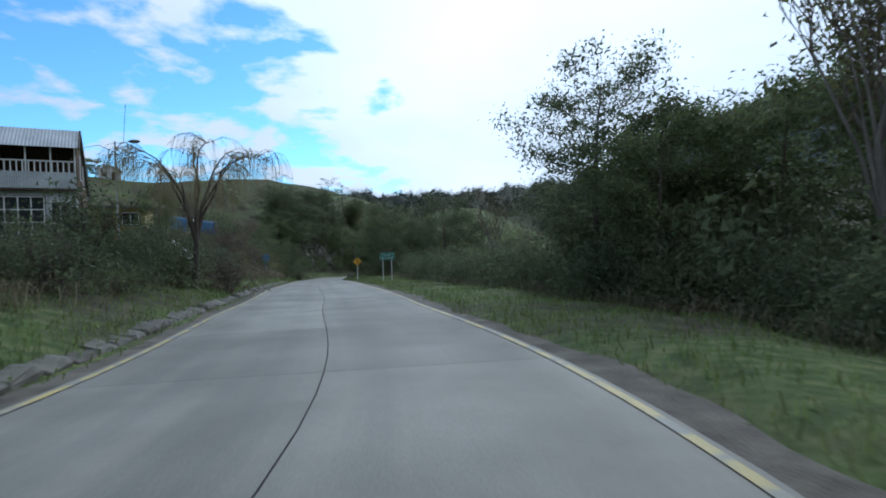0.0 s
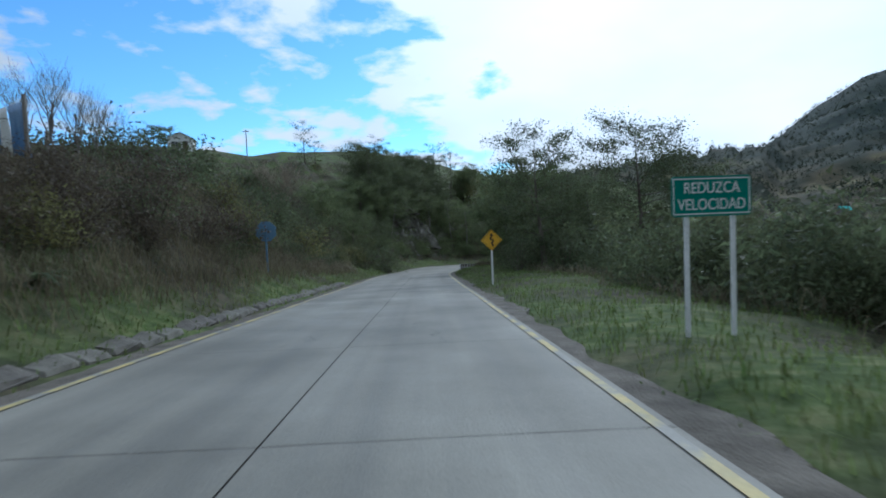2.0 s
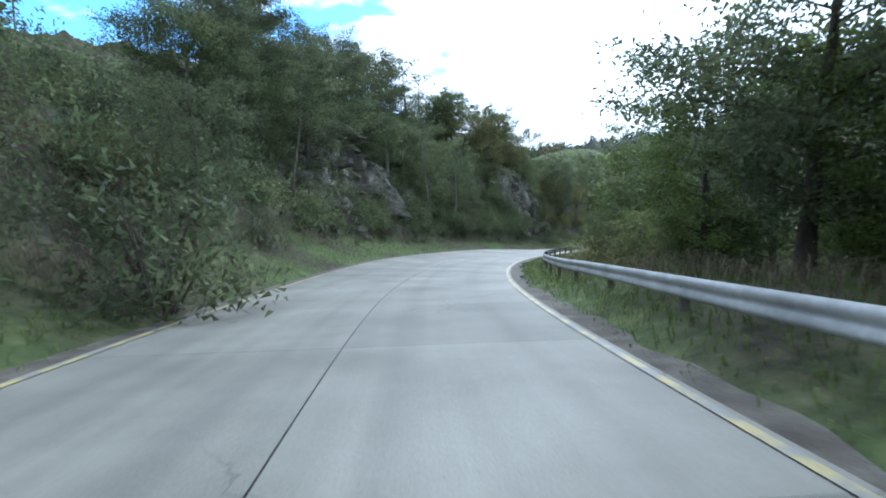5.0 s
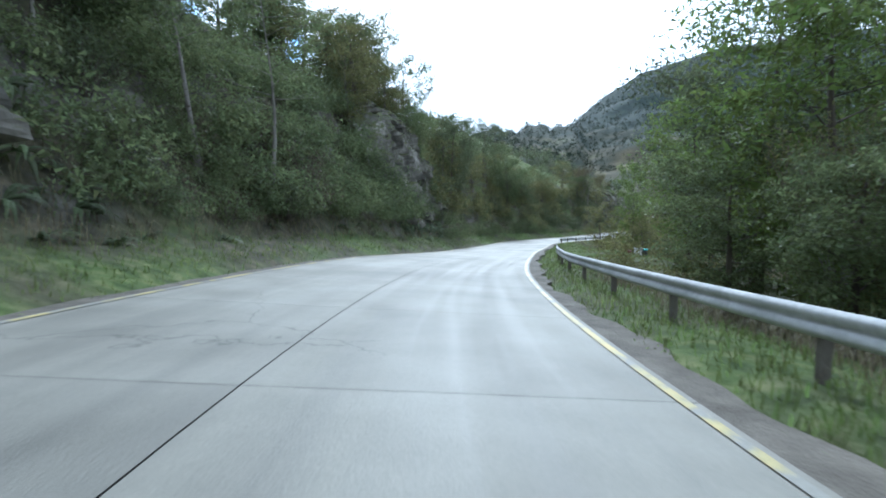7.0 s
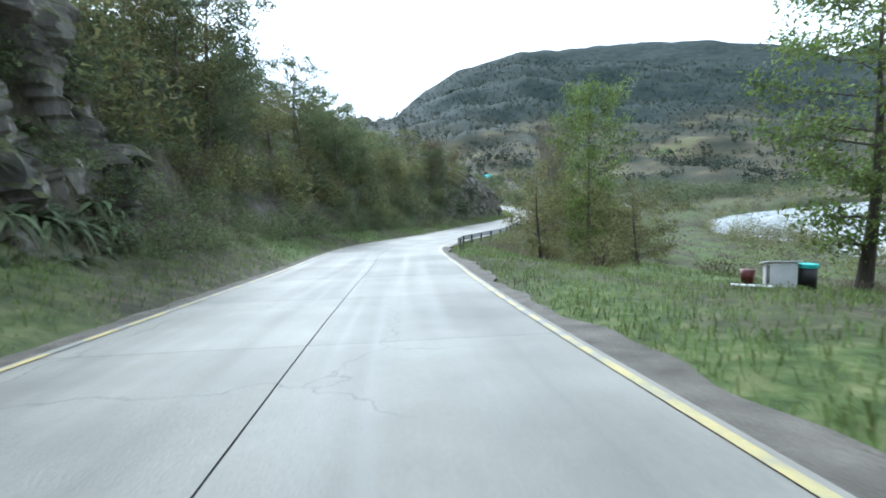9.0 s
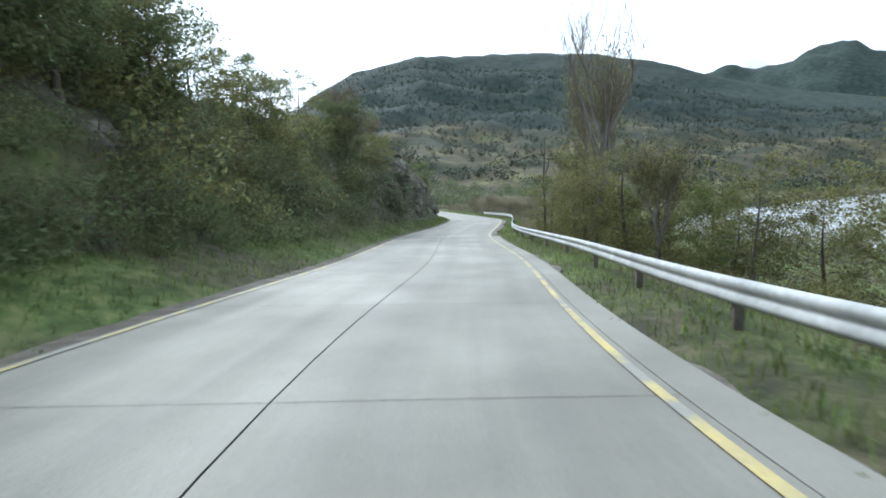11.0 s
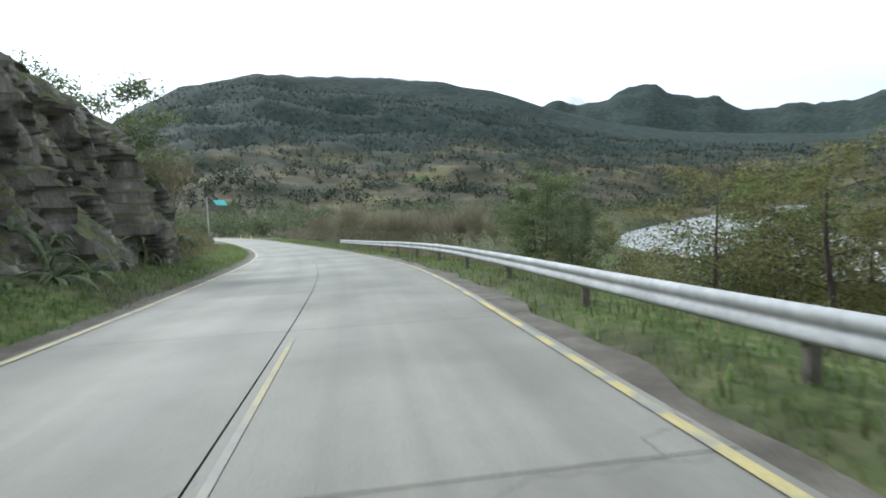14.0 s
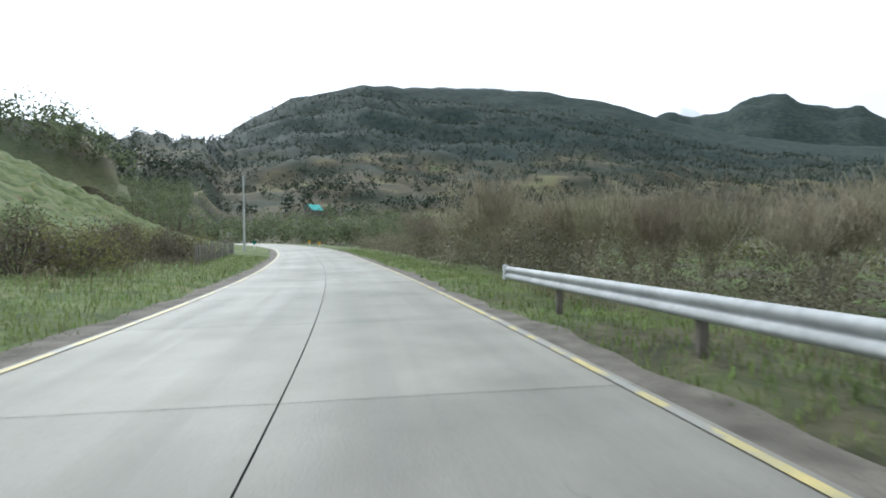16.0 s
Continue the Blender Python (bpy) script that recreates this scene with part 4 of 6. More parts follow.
WORDS = {
    "farbush": ("bush", "dense dark green bush on the slope", "bush", "bushes on the banks"),
    "roble": ("tree", "dark evergreen tree with layered leafy branches on the roadside", "tree", "trees along the road"),
    "tall": ("tree", "tall dark evergreen tree above the road", "tree", "trees along the road"),
    "farroble": ("tree", "dark evergreen tree with layered leafy branches on the slope", "tree", "trees along the road"),
    "fargreen": ("tree", "mid-green broadleaf tree on the slope", "tree", "trees along the road"),
    "green": ("tree", "mid-green broadleaf tree beside the road", "tree", "trees along the road"),
    "spring": ("tree", "slender tree in pale green spring leaf", "tree", "trees along the road"),
    "olive": ("tree", "olive-green tree with fine new leaves", "tree", "trees along the road"),
    "bare": ("tree", "bare leafless tree with pale rising twigs", "tree", "bare trees"),
    "sprout": ("tree", "thin tree with rising twigs and first leaves", "tree", "bare trees"),
    "pale": ("tree", "slim tree with a pale trunk leaning on the bank", "tree", "trees along the road"),
    "withy": ("shrub", "tall brown willow scrub of upright twigs", "shrub", "willow scrub"),
    "willow": ("weeping_willow", "bare weeping willow with hanging yellowish twigs", "tree", ""),
    "bush": ("bush", "dense dark green bush on the bank", "bush", "bushes on the banks"),
    "brownbush": ("bush", "reddish-brown leafy bush on the bank", "bush", "bushes on the banks"),
    "oliveb": ("bush", "olive-green bush beside the road", "bush", "bushes on the banks"),
    "midbush": ("bush", "fresh green bush on the verge", "bush", "bushes on the banks"),
}
plant_rng = np.random.default_rng(5)


def plant(kind, x, y, scale=1.0, turn=None, variant=None, tilt=0.0, label="", wide=1.0):
    name, words, category, group = WORDS[kind]
    options = KINDS[kind]
    stem, crown, *limbs = options[int(plant_rng.integers(len(options))) if variant is None else variant % len(options)]
    turn = plant_rng.uniform(0, 360) if turn is None else turn
    z = ground_at(x, y) - 0.05
    root = thing(name, pose(x, y, z, tilt, 0, turn) @ Matrix.Diagonal((scale * wide, scale * wide, scale, 1)), label or words, category, group)
    part_mesh(stem.name.split(".")[0], stem, root)
    part_mesh(crown.name.split(".")[0], crown, root)
    for limb in limbs:
        part_mesh("limb", limb, root)
    return root


def plant_at(kind, u, lat, scale=1.0, **more):
    p = place(u, lat)
    return plant(kind, p.x, p.y, scale, **more)


def thicket(kind, spots, label):
    """Bushes too many to tell apart, as one tangle."""
    vs, fs, o = [], [], 0
    source = {}
    for me in (c for _, c in KINDS[kind]):
        v = np.zeros(len(me.vertices) * 3)
        me.vertices.foreach_get("co", v)
        source[me.name] = v.reshape(-1, 3)
    names = list(source)
    rng = np.random.default_rng(len(spots))
    zs = height([(x, y) for x, y, _ in spots])
    for (x, y, s), z in zip(spots, zs):
        v = source[names[int(rng.integers(len(names)))]]
        a = rng.uniform(0, 2 * math.pi)
        turn = np.array(((math.cos(a), -math.sin(a), 0), (math.sin(a), math.cos(a), 0), (0, 0, 1)))
        vs.append(v @ turn.T * s + (x, y, z - 0.05))
        fs.append(np.arange(len(v)).reshape(-1, 3) + o)
        o += len(v)
    me = mesh_of("thicket", np.vstack(vs), np.vstack(fs), KINDS[kind][0][1].materials[0])
    tagged(new("thicket", me), label, "thicket", kind="stuff")


def scatter(mix, u0, u1, d0, d1, side, count, low, high, gap=1.2, seed=1, joined="", bare=lambda x, y: False):
    """Plants of a mix of kinds over a stretch of verge or bank, d0 to d1 metres from the road's edge, but for the ground that stays bare."""
    rng = np.random.default_rng(seed)
    kinds, weights = zip(*mix)
    weights = np.array(weights, float) / sum(weights)
    done, tries, spots = [], 0, []
    while len(done) < count and tries < count * 12:
        tries += 1
        u, d = rng.uniform(u0, u1), rng.uniform(d0, d1)
        p = place(u, side * (half(u) + d))
        if any((p.x - a) ** 2 + (p.y - b) ** 2 < gap**2 for a, b in done):
            continue
        _, dist = nearest(np.array([(p.x, p.y)]), LINE, 4)
        _, rd = nearest(np.array([(p.x, p.y)]), RIVER, 2)
        if dist[0] < half(u) + d0 * 0.8 or rd[0] < 16:
            continue
        done.append((p.x, p.y))
        if bare(p.x, p.y):
            continue
        if joined:
            spots.append((p.x, p.y, rng.uniform(low, high)))
            continue
        plant(str(rng.choice(kinds, p=weights)), p.x, p.y, rng.uniform(low, high), wide=rng.uniform(0.85, 1.2))
    if joined:
        thicket(kinds[0], spots, joined)


# the left bank at the start: bushes under the houses, then a scrubby cutting
scatter([("bush", 5), ("midbush", 2), ("brownbush", 1)], 0.4, 1.9, 3.2, 6.5, -1, 26, 0.4, 0.75, seed=21)
scatter([("bush", 4), ("midbush", 1), ("brownbush", 1)], 0.9, 2.3, 2.4, 4.6, -1, 18, 0.4, 0.65, gap=1.0, seed=121)
scatter([("brownbush", 5), ("bush", 3), ("oliveb", 1)], 1.7, 3.0, 3.0, 5.5, -1, 22, 0.35, 0.6, seed=22)
scatter([("brownbush", 3), ("bush", 3), ("oliveb", 2)], 3.2, 6.0, 3.0, 8, -1, 36, 0.5, 0.95, seed=23, bare=lambda x, y: x < -20.2 and y < 65)
scatter([("farbush", 1)], 3.4, 6.2, 7, 16, -1, 44, 0.6, 1.1, seed=24, joined="dark bushes crowding the slope")
# the wooded bend under the cliff
scatter([("bush", 3), ("midbush", 3), ("brownbush", 2)], 5.9, 8.6, 3.0, 7, -1, 30, 0.5, 1.0, seed=25)
scatter([("farmid", 1)], 5.8, 9.5, 3.6, 12, -1, 120, 0.6, 1.1, seed=125, joined="dull undergrowth on the wooded slope")
scatter([("roble", 4), ("pale", 3), ("green", 3)], 6.5, 8.5, 5.5, 16, -1, 34, 0.6, 0.9, gap=2, seed=26, bare=lambda x, y: x < -30 and y < 118)
scatter([("farroble", 3), ("fargreen", 4)], 6.0, 9.3, 16, 34, -1, 24, 0.6, 0.9, gap=3, seed=27, bare=lambda x, y: x < -36 and y < 133)
scatter([("bush", 3), ("oliveb", 3), ("midbush", 2)], 9.3, 12.4, 3.0, 7, -1, 32, 0.5, 1.0, seed=28)
scatter([("farolive", 1)], 10.0, 13.3, 4, 12, -1, 64, 0.6, 1.3, seed=128, joined="olive scrub on the slope")
scatter([("olive", 4), ("green", 4), ("roble", 1)], 9.3, 12.5, 5.5, 15, -1, 36, 0.5, 0.9, gap=2, seed=29)
scatter([("farroble", 2), ("fargreen", 4), ("olive", 1)], 9.3, 13.5, 14, 32, -1, 24, 0.6, 0.9, gap=3, seed=30)
scatter([("bush", 1)], 12.3, 13.75, 2.8, 8, -1, 26, 0.5, 1.0, seed=31, joined="dark bushes crowding the slope before the cutting")
scatter([("brownbush", 2), ("oliveb", 2)], 13.8, 15.2, 5.5, 9, -1, 10, 0.35, 0.6, seed=131)
scatter([("green", 3), ("olive", 3)], 12.0, 13.7, 6, 12, -1, 10, 0.55, 0.8, gap=2, seed=32)
scatter([("olive", 2), ("sprout", 2)], 13.9, 14.8, 6, 11, -1, 6, 0.45, 0.65, gap=2, seed=132)
scatter([("brownbush", 4), ("oliveb", 3)], 14.7, 16.0, 5, 11, -1, 9, 0.5, 0.9, seed=33)
scatter([("brownbush", 2), ("oliveb", 4), ("midbush", 2)], 16.6, 18.6, 6.0, 11, -1, 20, 0.5, 0.9, seed=34)
scatter([("farroble", 3), ("fargreen", 3)], 21.0, 22.0, 7, 14, -1, 12, 0.45, 0.7, gap=2.5, seed=35)
# the right side: tall trees, a low thicket, then a dark grove
scatter([("bush", 1)], 0.2, 4.4, 6.0, 9, 1, 34, 0.6, 1.1, seed=42, joined="dark bushes along the far side of the verge")
scatter([("farbush", 1)], 0.0, 5.0, 8.5, 16, 1, 50, 1.0, 1.7, seed=142, joined="dark thicket between road and river")
scatter([("bare", 3), ("sprout", 1)], 1.7, 3.2, 12, 24, 1, 10, 0.6, 0.9, gap=2, seed=43)
for kind, ax, ay, size in (("roble", -3.6, 71.5, 0.85), ("tall", 4.1, 77.5, 0.93), ("roble", 8.5, 80, 1.0), ("green", -4.0, 84, 1.2), ("roble", -1.0, 88, 0.95),
                           ("green", -4.5, 93, 1.15), ("tall", 2.0, 92, 0.85), ("green", -6.5, 99, 1.0), ("roble", -3.0, 102, 0.85)):
    plant(kind, ax, ay, size)
scatter([("farroble", 3), ("fargreen", 3)], 3.6, 5.6, 15, 28, 1, 18, 0.6, 0.8, gap=2, seed=45)
# beyond the first guardrail
scatter([("green", 3), ("spring", 4), ("olive", 3), ("sprout", 1)], 5.4, 8.3, 5.0, 14, 1, 24, 0.45, 0.7, gap=1.8, seed=46)
scatter([("spring", 4), ("pale", 3), ("roble", 1)], 7.35, 8.35, 7, 13, 1, 6, 1.0, 1.25, gap=2.5, seed=246)
scatter([("oliveb", 1)], 5.2, 8.4, 3.4, 10, 1, 26, 0.5, 0.9, seed=47, joined="olive undergrowth below the guardrail")
# the meadow's edge towards the river
scatter([("oliveb", 3), ("brownbush", 3)], 8.8, 10.4, 15, 23, 1, 14, 0.5, 0.9, seed=48)
scatter([("olive", 2), ("oliveb", 3)], 10.2, 11.0, 5, 12, 1, 7, 0.5, 0.8, gap=2, seed=49)
# along the second guardrail
scatter([("olive", 5), ("spring", 1), ("sprout", 2)], 11.2, 13.3, 4, 12, 1, 20, 0.5, 0.8, gap=1.8, seed=50)
scatter([("oliveb", 1)], 11.0, 14.2, 3.4, 10, 1, 26, 0.4, 0.75, seed=51, joined="olive scrub behind the long guardrail")
scatter([("farolive", 1)], 12.5, 15.5, 8, 18, 1, 34, 0.6, 1.0, seed=151, joined="olive scrub on the river bank")
scatter([("withy", 1)], 16.7, 19.4, 5.5, 18, 1, 46, 0.55, 0.85, gap=1.6, seed=53, bare=lambda x, y: abs(x - 88.8) < 1 and abs(y - 244.7) < 1)
scatter([("farbrown", 1)], 16.6, 20.5, 4.5, 14, 1, 44, 0.7, 1.2, seed=153, joined="brown scrub beside the road")
for u, d, size in ((2.72, 3.4, 0.6), (2.82, 4.2, 0.65), (2.94, 3.6, 0.7), (3.05, 4.4, 0.7), (2.62, 4.2, 0.5), (3.16, 3.6, 0.6)):
    plant_at("brownbush", u, -(half(u) + d), size, label="large reddish-brown bush leaning over the bank")
for u, d, size in ((3.5, 3.8, 0.65), (3.62, 4.4, 0.7), (3.8, 4.0, 0.7), (4.0, 4.6, 0.8), (4.2, 4.2, 0.8)):
    plant_at("bush", u, -(half(u) + d), size, label="dark bush on the steep bank")
# the top of the bank before the bend
for kind, ax, ay, size, words in (("green", -23.2, 81.5, 0.62, "leafy tree on the bank top beside a fence"), ("green", -22.6, 89.0, 0.6, "dense round tree on the bank top"),
                                  ("roble", -22.4, 98.0, 0.5, "dark tree on the bank top"), ("withy", -21.8, 70.0, 0.8, "round grey leafless shrub on the bank top"),
                                  ("green", -25.5, 93.0, 0.55, "dense round tree on the bank top"), ("bush", -20.4, 85.0, 1.1, "dark bush on the bank top"), ("bush", -20.0, 92.0, 1.2, "dark bush on the bank top")):
    plant(kind, ax, ay, size, label=words)
# single trees that stand out
plant("bush", -11.0, 31.4, 0.8, variant=2, label="dark shrub at the top of the bank")
plant("sprout", 42.5, 197.0, 0.8, variant=0)
plant_at("green", 2.15, -9.6, 0.42, variant=2, label="leafy shrub tree at the top of the bank")
plant_at("green", 13.55, -10.5, 0.6, variant=1, label="leafy tree leaning over the rock cutting")
for k in range(6):
    plant_at("bare", 3.05 + 0.12 * k, -11.0 - 0.4 * k, 0.28 + 0.03 * (k % 3), label="small bare shrub on the bank top")
plant("bush", -11.4, 19.0, 1.0, variant=0, label="dense dark bush beside the house")
plant("bush", -9.9, 22.6, 0.85, variant=1, label="dense dark bush under the willow")
plant("brownbush", -8.2, 23.6, 0.8, variant=1)
plant("willow", -8.9, 22.0, 1.0, turn=40, variant=0, wide=1.0)
plant("roble", -27.9, 113.9, 1.05, variant=0, wide=0.8, label="dark conical tree on the skyline of the slope")
plant("pale", -16.0, 139.6, 0.9, tilt=6)
plant("pale", -18.4, 136.6, 0.9, tilt=-5)
plant("spring", 18.4, 167.4, 1.2, variant=0, wide=0.66, label="feathery pale green tree standing in the meadow")
plant("spring", 15.4, 153.0, 1.1, variant=0, label="broad mid-green tree at the meadow's edge")
plant("spring", 18.5, 151.0, 1.0, variant=1)
plant("green", 7.5, 141.0, 0.95, variant=0)
plant("spring", 3.5, 137.5, 0.95, variant=0)
plant("bare", 37.6, 192.0, 1.35, variant=0, wide=0.8, label="tall old tree with a thick bare trunk")
plant("sprout", 39.4, 193.4, 1.2, variant=1, wide=0.8)
plant("roble", 7.2, 21.5, 0.87, variant=0, label="dark layered tree overhanging the verge")
plant("green", 11.2, 23.5, 1.1, variant=1, label="dense leafy tree behind the verge")
plant("green", 13.8, 19.5, 1.2, variant=2, label="dense leafy tree behind the verge")
plant("sprout", 12.6, 14.0, 1.45, variant=0, label="tall feathery tree with fine rising twigs")
plant("sprout", 15.0, 12.0, 1.45, variant=1, label="tall feathery tree with fine rising twigs")
for hx, hy, hs in ((-83, 145, 0.6), (-87, 146, 0.75), (-93, 149, 0.7), (-98, 147, 0.6)):
    plant("green", hx, hy, hs, variant=1, wide=1.1, label="round dark tree on the hilltop")

for u, d, size in ((13.3, 7.0, 0.75), (13.5, 7.6, 0.8), (13.7, 8.2, 0.8)):
    p = place(u, half(u) + d)
    plant("olive", p.x, p.y, size, wide=1.15, label="dense olive-green tree behind the guardrail")
plant("green", 85.2, 227.9, 0.9, variant=1, label="dark leafy tree on the river bank")
plant("green", 87.0, 229.6, 0.75, variant=2, label="dark leafy tree on the river bank")
plant("midbush", 69.0, 214.5, 1.5, variant=0, label="fresh green shrub on the river bank")
plant("spring", 70.8, 213.0, 0.42, variant=0, label="fresh green shrub on the river bank")

for u, d, size in ((14.95, 6.6, 0.5), (15.1, 6.2, 0.42), (14.5, 7.6, 0.5)):
    plant_at("green", u, -(half(u) + d), size, wide=0.8, label="thin leafy tree on the brow of the rock cutting")
for ax, ay, size in ((8.8, 19.0, 0.9), (10.0, 26.0, 1.0), (9.0, 23.4, 0.8), (12.6, 21.6, 1.15), (16.0, 18.0, 1.2)):
    plant("green", ax, ay, size, label="dense leafy tree behind the verge")
scatter([("bush", 4), ("midbush", 1)], 4.3, 5.4, 5.5, 9, 1, 14, 0.7, 1.1, seed=144)
scatter([("green", 4), ("olive", 2)], 9.35, 10.3, 8, 16, -1, 10, 0.7, 1.0, gap=2, seed=129)
scatter([("farmid", 1)], 9.8, 12.5, 2.4, 5.5, -1, 80, 0.35, 0.75, seed=130, joined="low green growth over the foot of the slope")
scatter([("farbush", 1)], 3.0, 6.0, 2.6, 6.5, -1, 50, 0.3, 0.7, seed=123, joined="dark tangled growth on the bank")

for ax, ay, size in ((-5.2, 69.6, 0.9), (-4.8, 73.6, 1.0), (-2.2, 70.0, 1.0)):
    plant("bush", ax, ay, size, label="dense dark bush at the foot of the trees")
plant("green", -6.5, 86.0, 1.05)
plant("roble", -7.4, 92.5, 0.8)
scatter([("olive", 4), ("spring", 1), ("sprout", 1), ("oliveb", 2)], 13.5, 14.95, 6, 16, 1, 26, 0.42, 0.62, gap=1.7, seed=154)

# brown tangle past the end of the rock cutting, and the scrub under the green hill
scatter([("sprout", 2), ("withy", 2), ("oliveb", 2)], 15.35, 16.2, 4.2, 8.5, -1, 13, 0.5, 0.75, gap=1.5, seed=157)
scatter([("brownbush", 3), ("oliveb", 2)], 17.1, 18.4, 4.5, 8.0, -1, 10, 0.6, 0.85, gap=1.5, seed=158)
plant_at("green", 15.5, -8.8, 0.9, variant=0, label="leafy tree on the brow of the rock cutting")
plant("roble", 76.6, 222.9, 0.42, variant=1, wide=0.9, label="slender dark tree on the river bank behind the guardrail")
plant("green", 80.5, 223.4, 0.5, variant=0, label="dark leafy tree on the river bank")

for ax, ay, size in ((-10.4, 28.6, 0.6), (-10.7, 30.0, 0.7), (-11.6, 32.6, 0.6)):
    plant("bush", ax, ay, size, label="tall dark bush at the top of the bank")
scatter([("bush", 1)], 0.2, 3.4, 6.6, 9.5, 1, 46, 0.75, 1.15, seed=145, joined="dark thicket behind the verge")
scatter([("bare", 3), ("olive", 2)], 13.45, 14.2, 5.8, 9, -1, 9, 0.45, 0.65, gap=1.6, seed=155)
scatter([("brownbush", 2), ("oliveb", 2), ("bush", 1)], 13.7, 15.5, 3.9, 5.6, -1, 16, 0.3, 0.5, gap=1.0, seed=255)
scatter([("midbush", 1)], 8.1, 9.4, 3.6, 10, -1, 70, 0.6, 1.2, gap=0.9, seed=156, joined="dark bushes and climbers covering the steep slope")


# ---------------------------------------------------------------- grass, tussocks and far woods
def blades(seed, zones, mat, name, label, tall, wide, droop):
    """Grass over stretches of verge: u0, u1, d0, d1, side and how many."""
    rng = np.random.default_rng(seed)
    pts = []
    for u0, u1, d0, d1, side, n in zones:
        n = int(n * 1.25)
        u = rng.uniform(u0, u1, n)
        tuft = rng.integers(0, max(1, n // 2), n)
        tu, td = rng.uniform(u0, u1, n), d0 + (d1 - d0) * rng.uniform(0, 1, n) ** 1.3
        i = np.clip(((tu[tuft] - U0) / STEP).astype(int), 0, len(LINE) - 1)
        lat = side * (LINE[i, 3] + td[tuft])
        pts.append(LINE[i, :2] + SIDE[i] * lat[:, None] + rng.normal(0, 0.3, (n, 2)))
    p = np.vstack(pts)
    n = len(p)
    z = height(p)
    a = rng.uniform(0, 2 * math.pi, n)
    way = np.stack([np.cos(a), np.sin(a), 0 * a], 1)
    side = np.stack([-np.sin(a), np.cos(a), 0 * a], 1)
    h = tall * rng.uniform(0.45, 1.3, (n, 1))
    root = np.column_stack([p, z - 0.03])
    mid = root + way * h * droop * 0.35 + np.array((0, 0, 1)) * h * 0.75
    tip = root + way * h * droop + np.array((0, 0, 1)) * h * (1.0 - droop * 0.55)
    w = wide * rng.uniform(0.6, 1.4, (n, 1))
    v = np.stack([root - side * w, root + side * w, mid - side * w * 0.7, mid + side * w * 0.7, tip], 1).reshape(-1, 3)
    faces = (5 * np.arange(n)[:, None] + (0, 1, 3, 2)).tolist() + (5 * np.arange(n)[:, None] + (2, 3, 4)).tolist()
    tagged(new(name, mesh_of(name, v, faces, mat)), label, "grass", kind="stuff")


blades(7, [(-0.6, 5.0, 0.6, 4.0, -1, 15000), (5.0, 9.5, 0.7, 3.8, -1, 9000), (9.5, 12.5, 0.7, 3.5, -1, 7000), (12.5, 15.2, 0.7, 2.6, -1, 7000), (15.2, 18.5, 0.7, 6, -1, 11000),
           (-0.6, 5, 0.6, 7.5, 1, 20000), (5, 8.6, 0.5, 4, 1, 10000), (8.4, 10.9, 0.7, 16, 1, 22000), (10.9, 17, 0.5, 4.5, 1, 16000), (17, 19.5, 0.5, 4, 1, 6000)],
       M_GRASS, "verge_grass", "green verge grass in tufts", 0.2, 0.010, 0.85)
blades(8, [(0.4, 2.3, 2.6, 9, -1, 4500), (2.3, 4.8, 1.9, 8, -1, 22000), (4.8, 6.2, 2.6, 9, -1, 4000), (6.2, 12.5, 2.8, 6, -1, 10000), (12.5, 14.5, 2, 8, -1, 3000), (15, 18, 3, 14, -1, 2500), (0, 5, 5, 9, 1, 4000), (5, 8.5, 2.5, 8, 1, 6000),
           (8.8, 10.8, 12, 22, 1, 8000), (10.8, 17, 2.5, 9, 1, 9000)], M_DRYGRASS, "dry_tussocks", "drooping dry grass on the banks", 0.6, 0.008, 1.0)


def far_woods():
    """Trees on the hills: a handful of leaf clumps each, too far off to be told apart."""
    rng = np.random.default_rng(77)
    n = 24000
    az = np.radians(rng.uniform(-35, 100, n))
    r = np.concatenate([rng.uniform(95, 520, n // 3), 230 + 950 * rng.uniform(0, 1, n - n // 3) ** 0.8])
    x, y = HUB[0] + r * np.sin(az), HUB[1] + r * np.cos(az)
    thick = waves(x, y, 110, 31) + 0.6 * waves(x, y, 40, 32) + np.where(np.degrees(az) < 22, 0.55, 0.0) + np.where((x > 90) & (x < 230) & (y > 290) & (y < 430), 0.5, 0.0) + np.clip((r - 560) / 300, -0.25, 0.7)
    _, rd = nearest(np.stack([x, y], 1), RIVER, 2)
    _, ld = nearest(np.stack([x, y], 1), LINE, 8)
    open_slope = (x > 0) & (x < 112) & (y > 245) & (y < 375)
    keep = (thick > np.where(r > 330, -0.16, 0.0)) & (rd > 34) & (ld > 34) & ~open_slope
    x, y, r = x[keep], y[keep], r[keep]
    z = height(np.stack([x, y], 1))
    tall = rng.uniform(4, 8.5, len(x))
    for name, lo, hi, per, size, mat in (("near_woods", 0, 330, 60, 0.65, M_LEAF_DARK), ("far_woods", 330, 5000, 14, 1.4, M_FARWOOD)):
        m = (r >= lo) & (r < hi)
        c = np.stack([x[m], y[m], z[m] + tall[m] * 0.5], 1)
        s = np.stack([tall[m] * 0.2, tall[m] * 0.2, tall[m] * 0.27], 1)
        v, f = leaves_at(rng, c, s, size, per, long=1.2)
        tagged(new(name, mesh_of(name, v, f, mat)), "dark woods on the distant hillsides", "woods", kind="stuff")


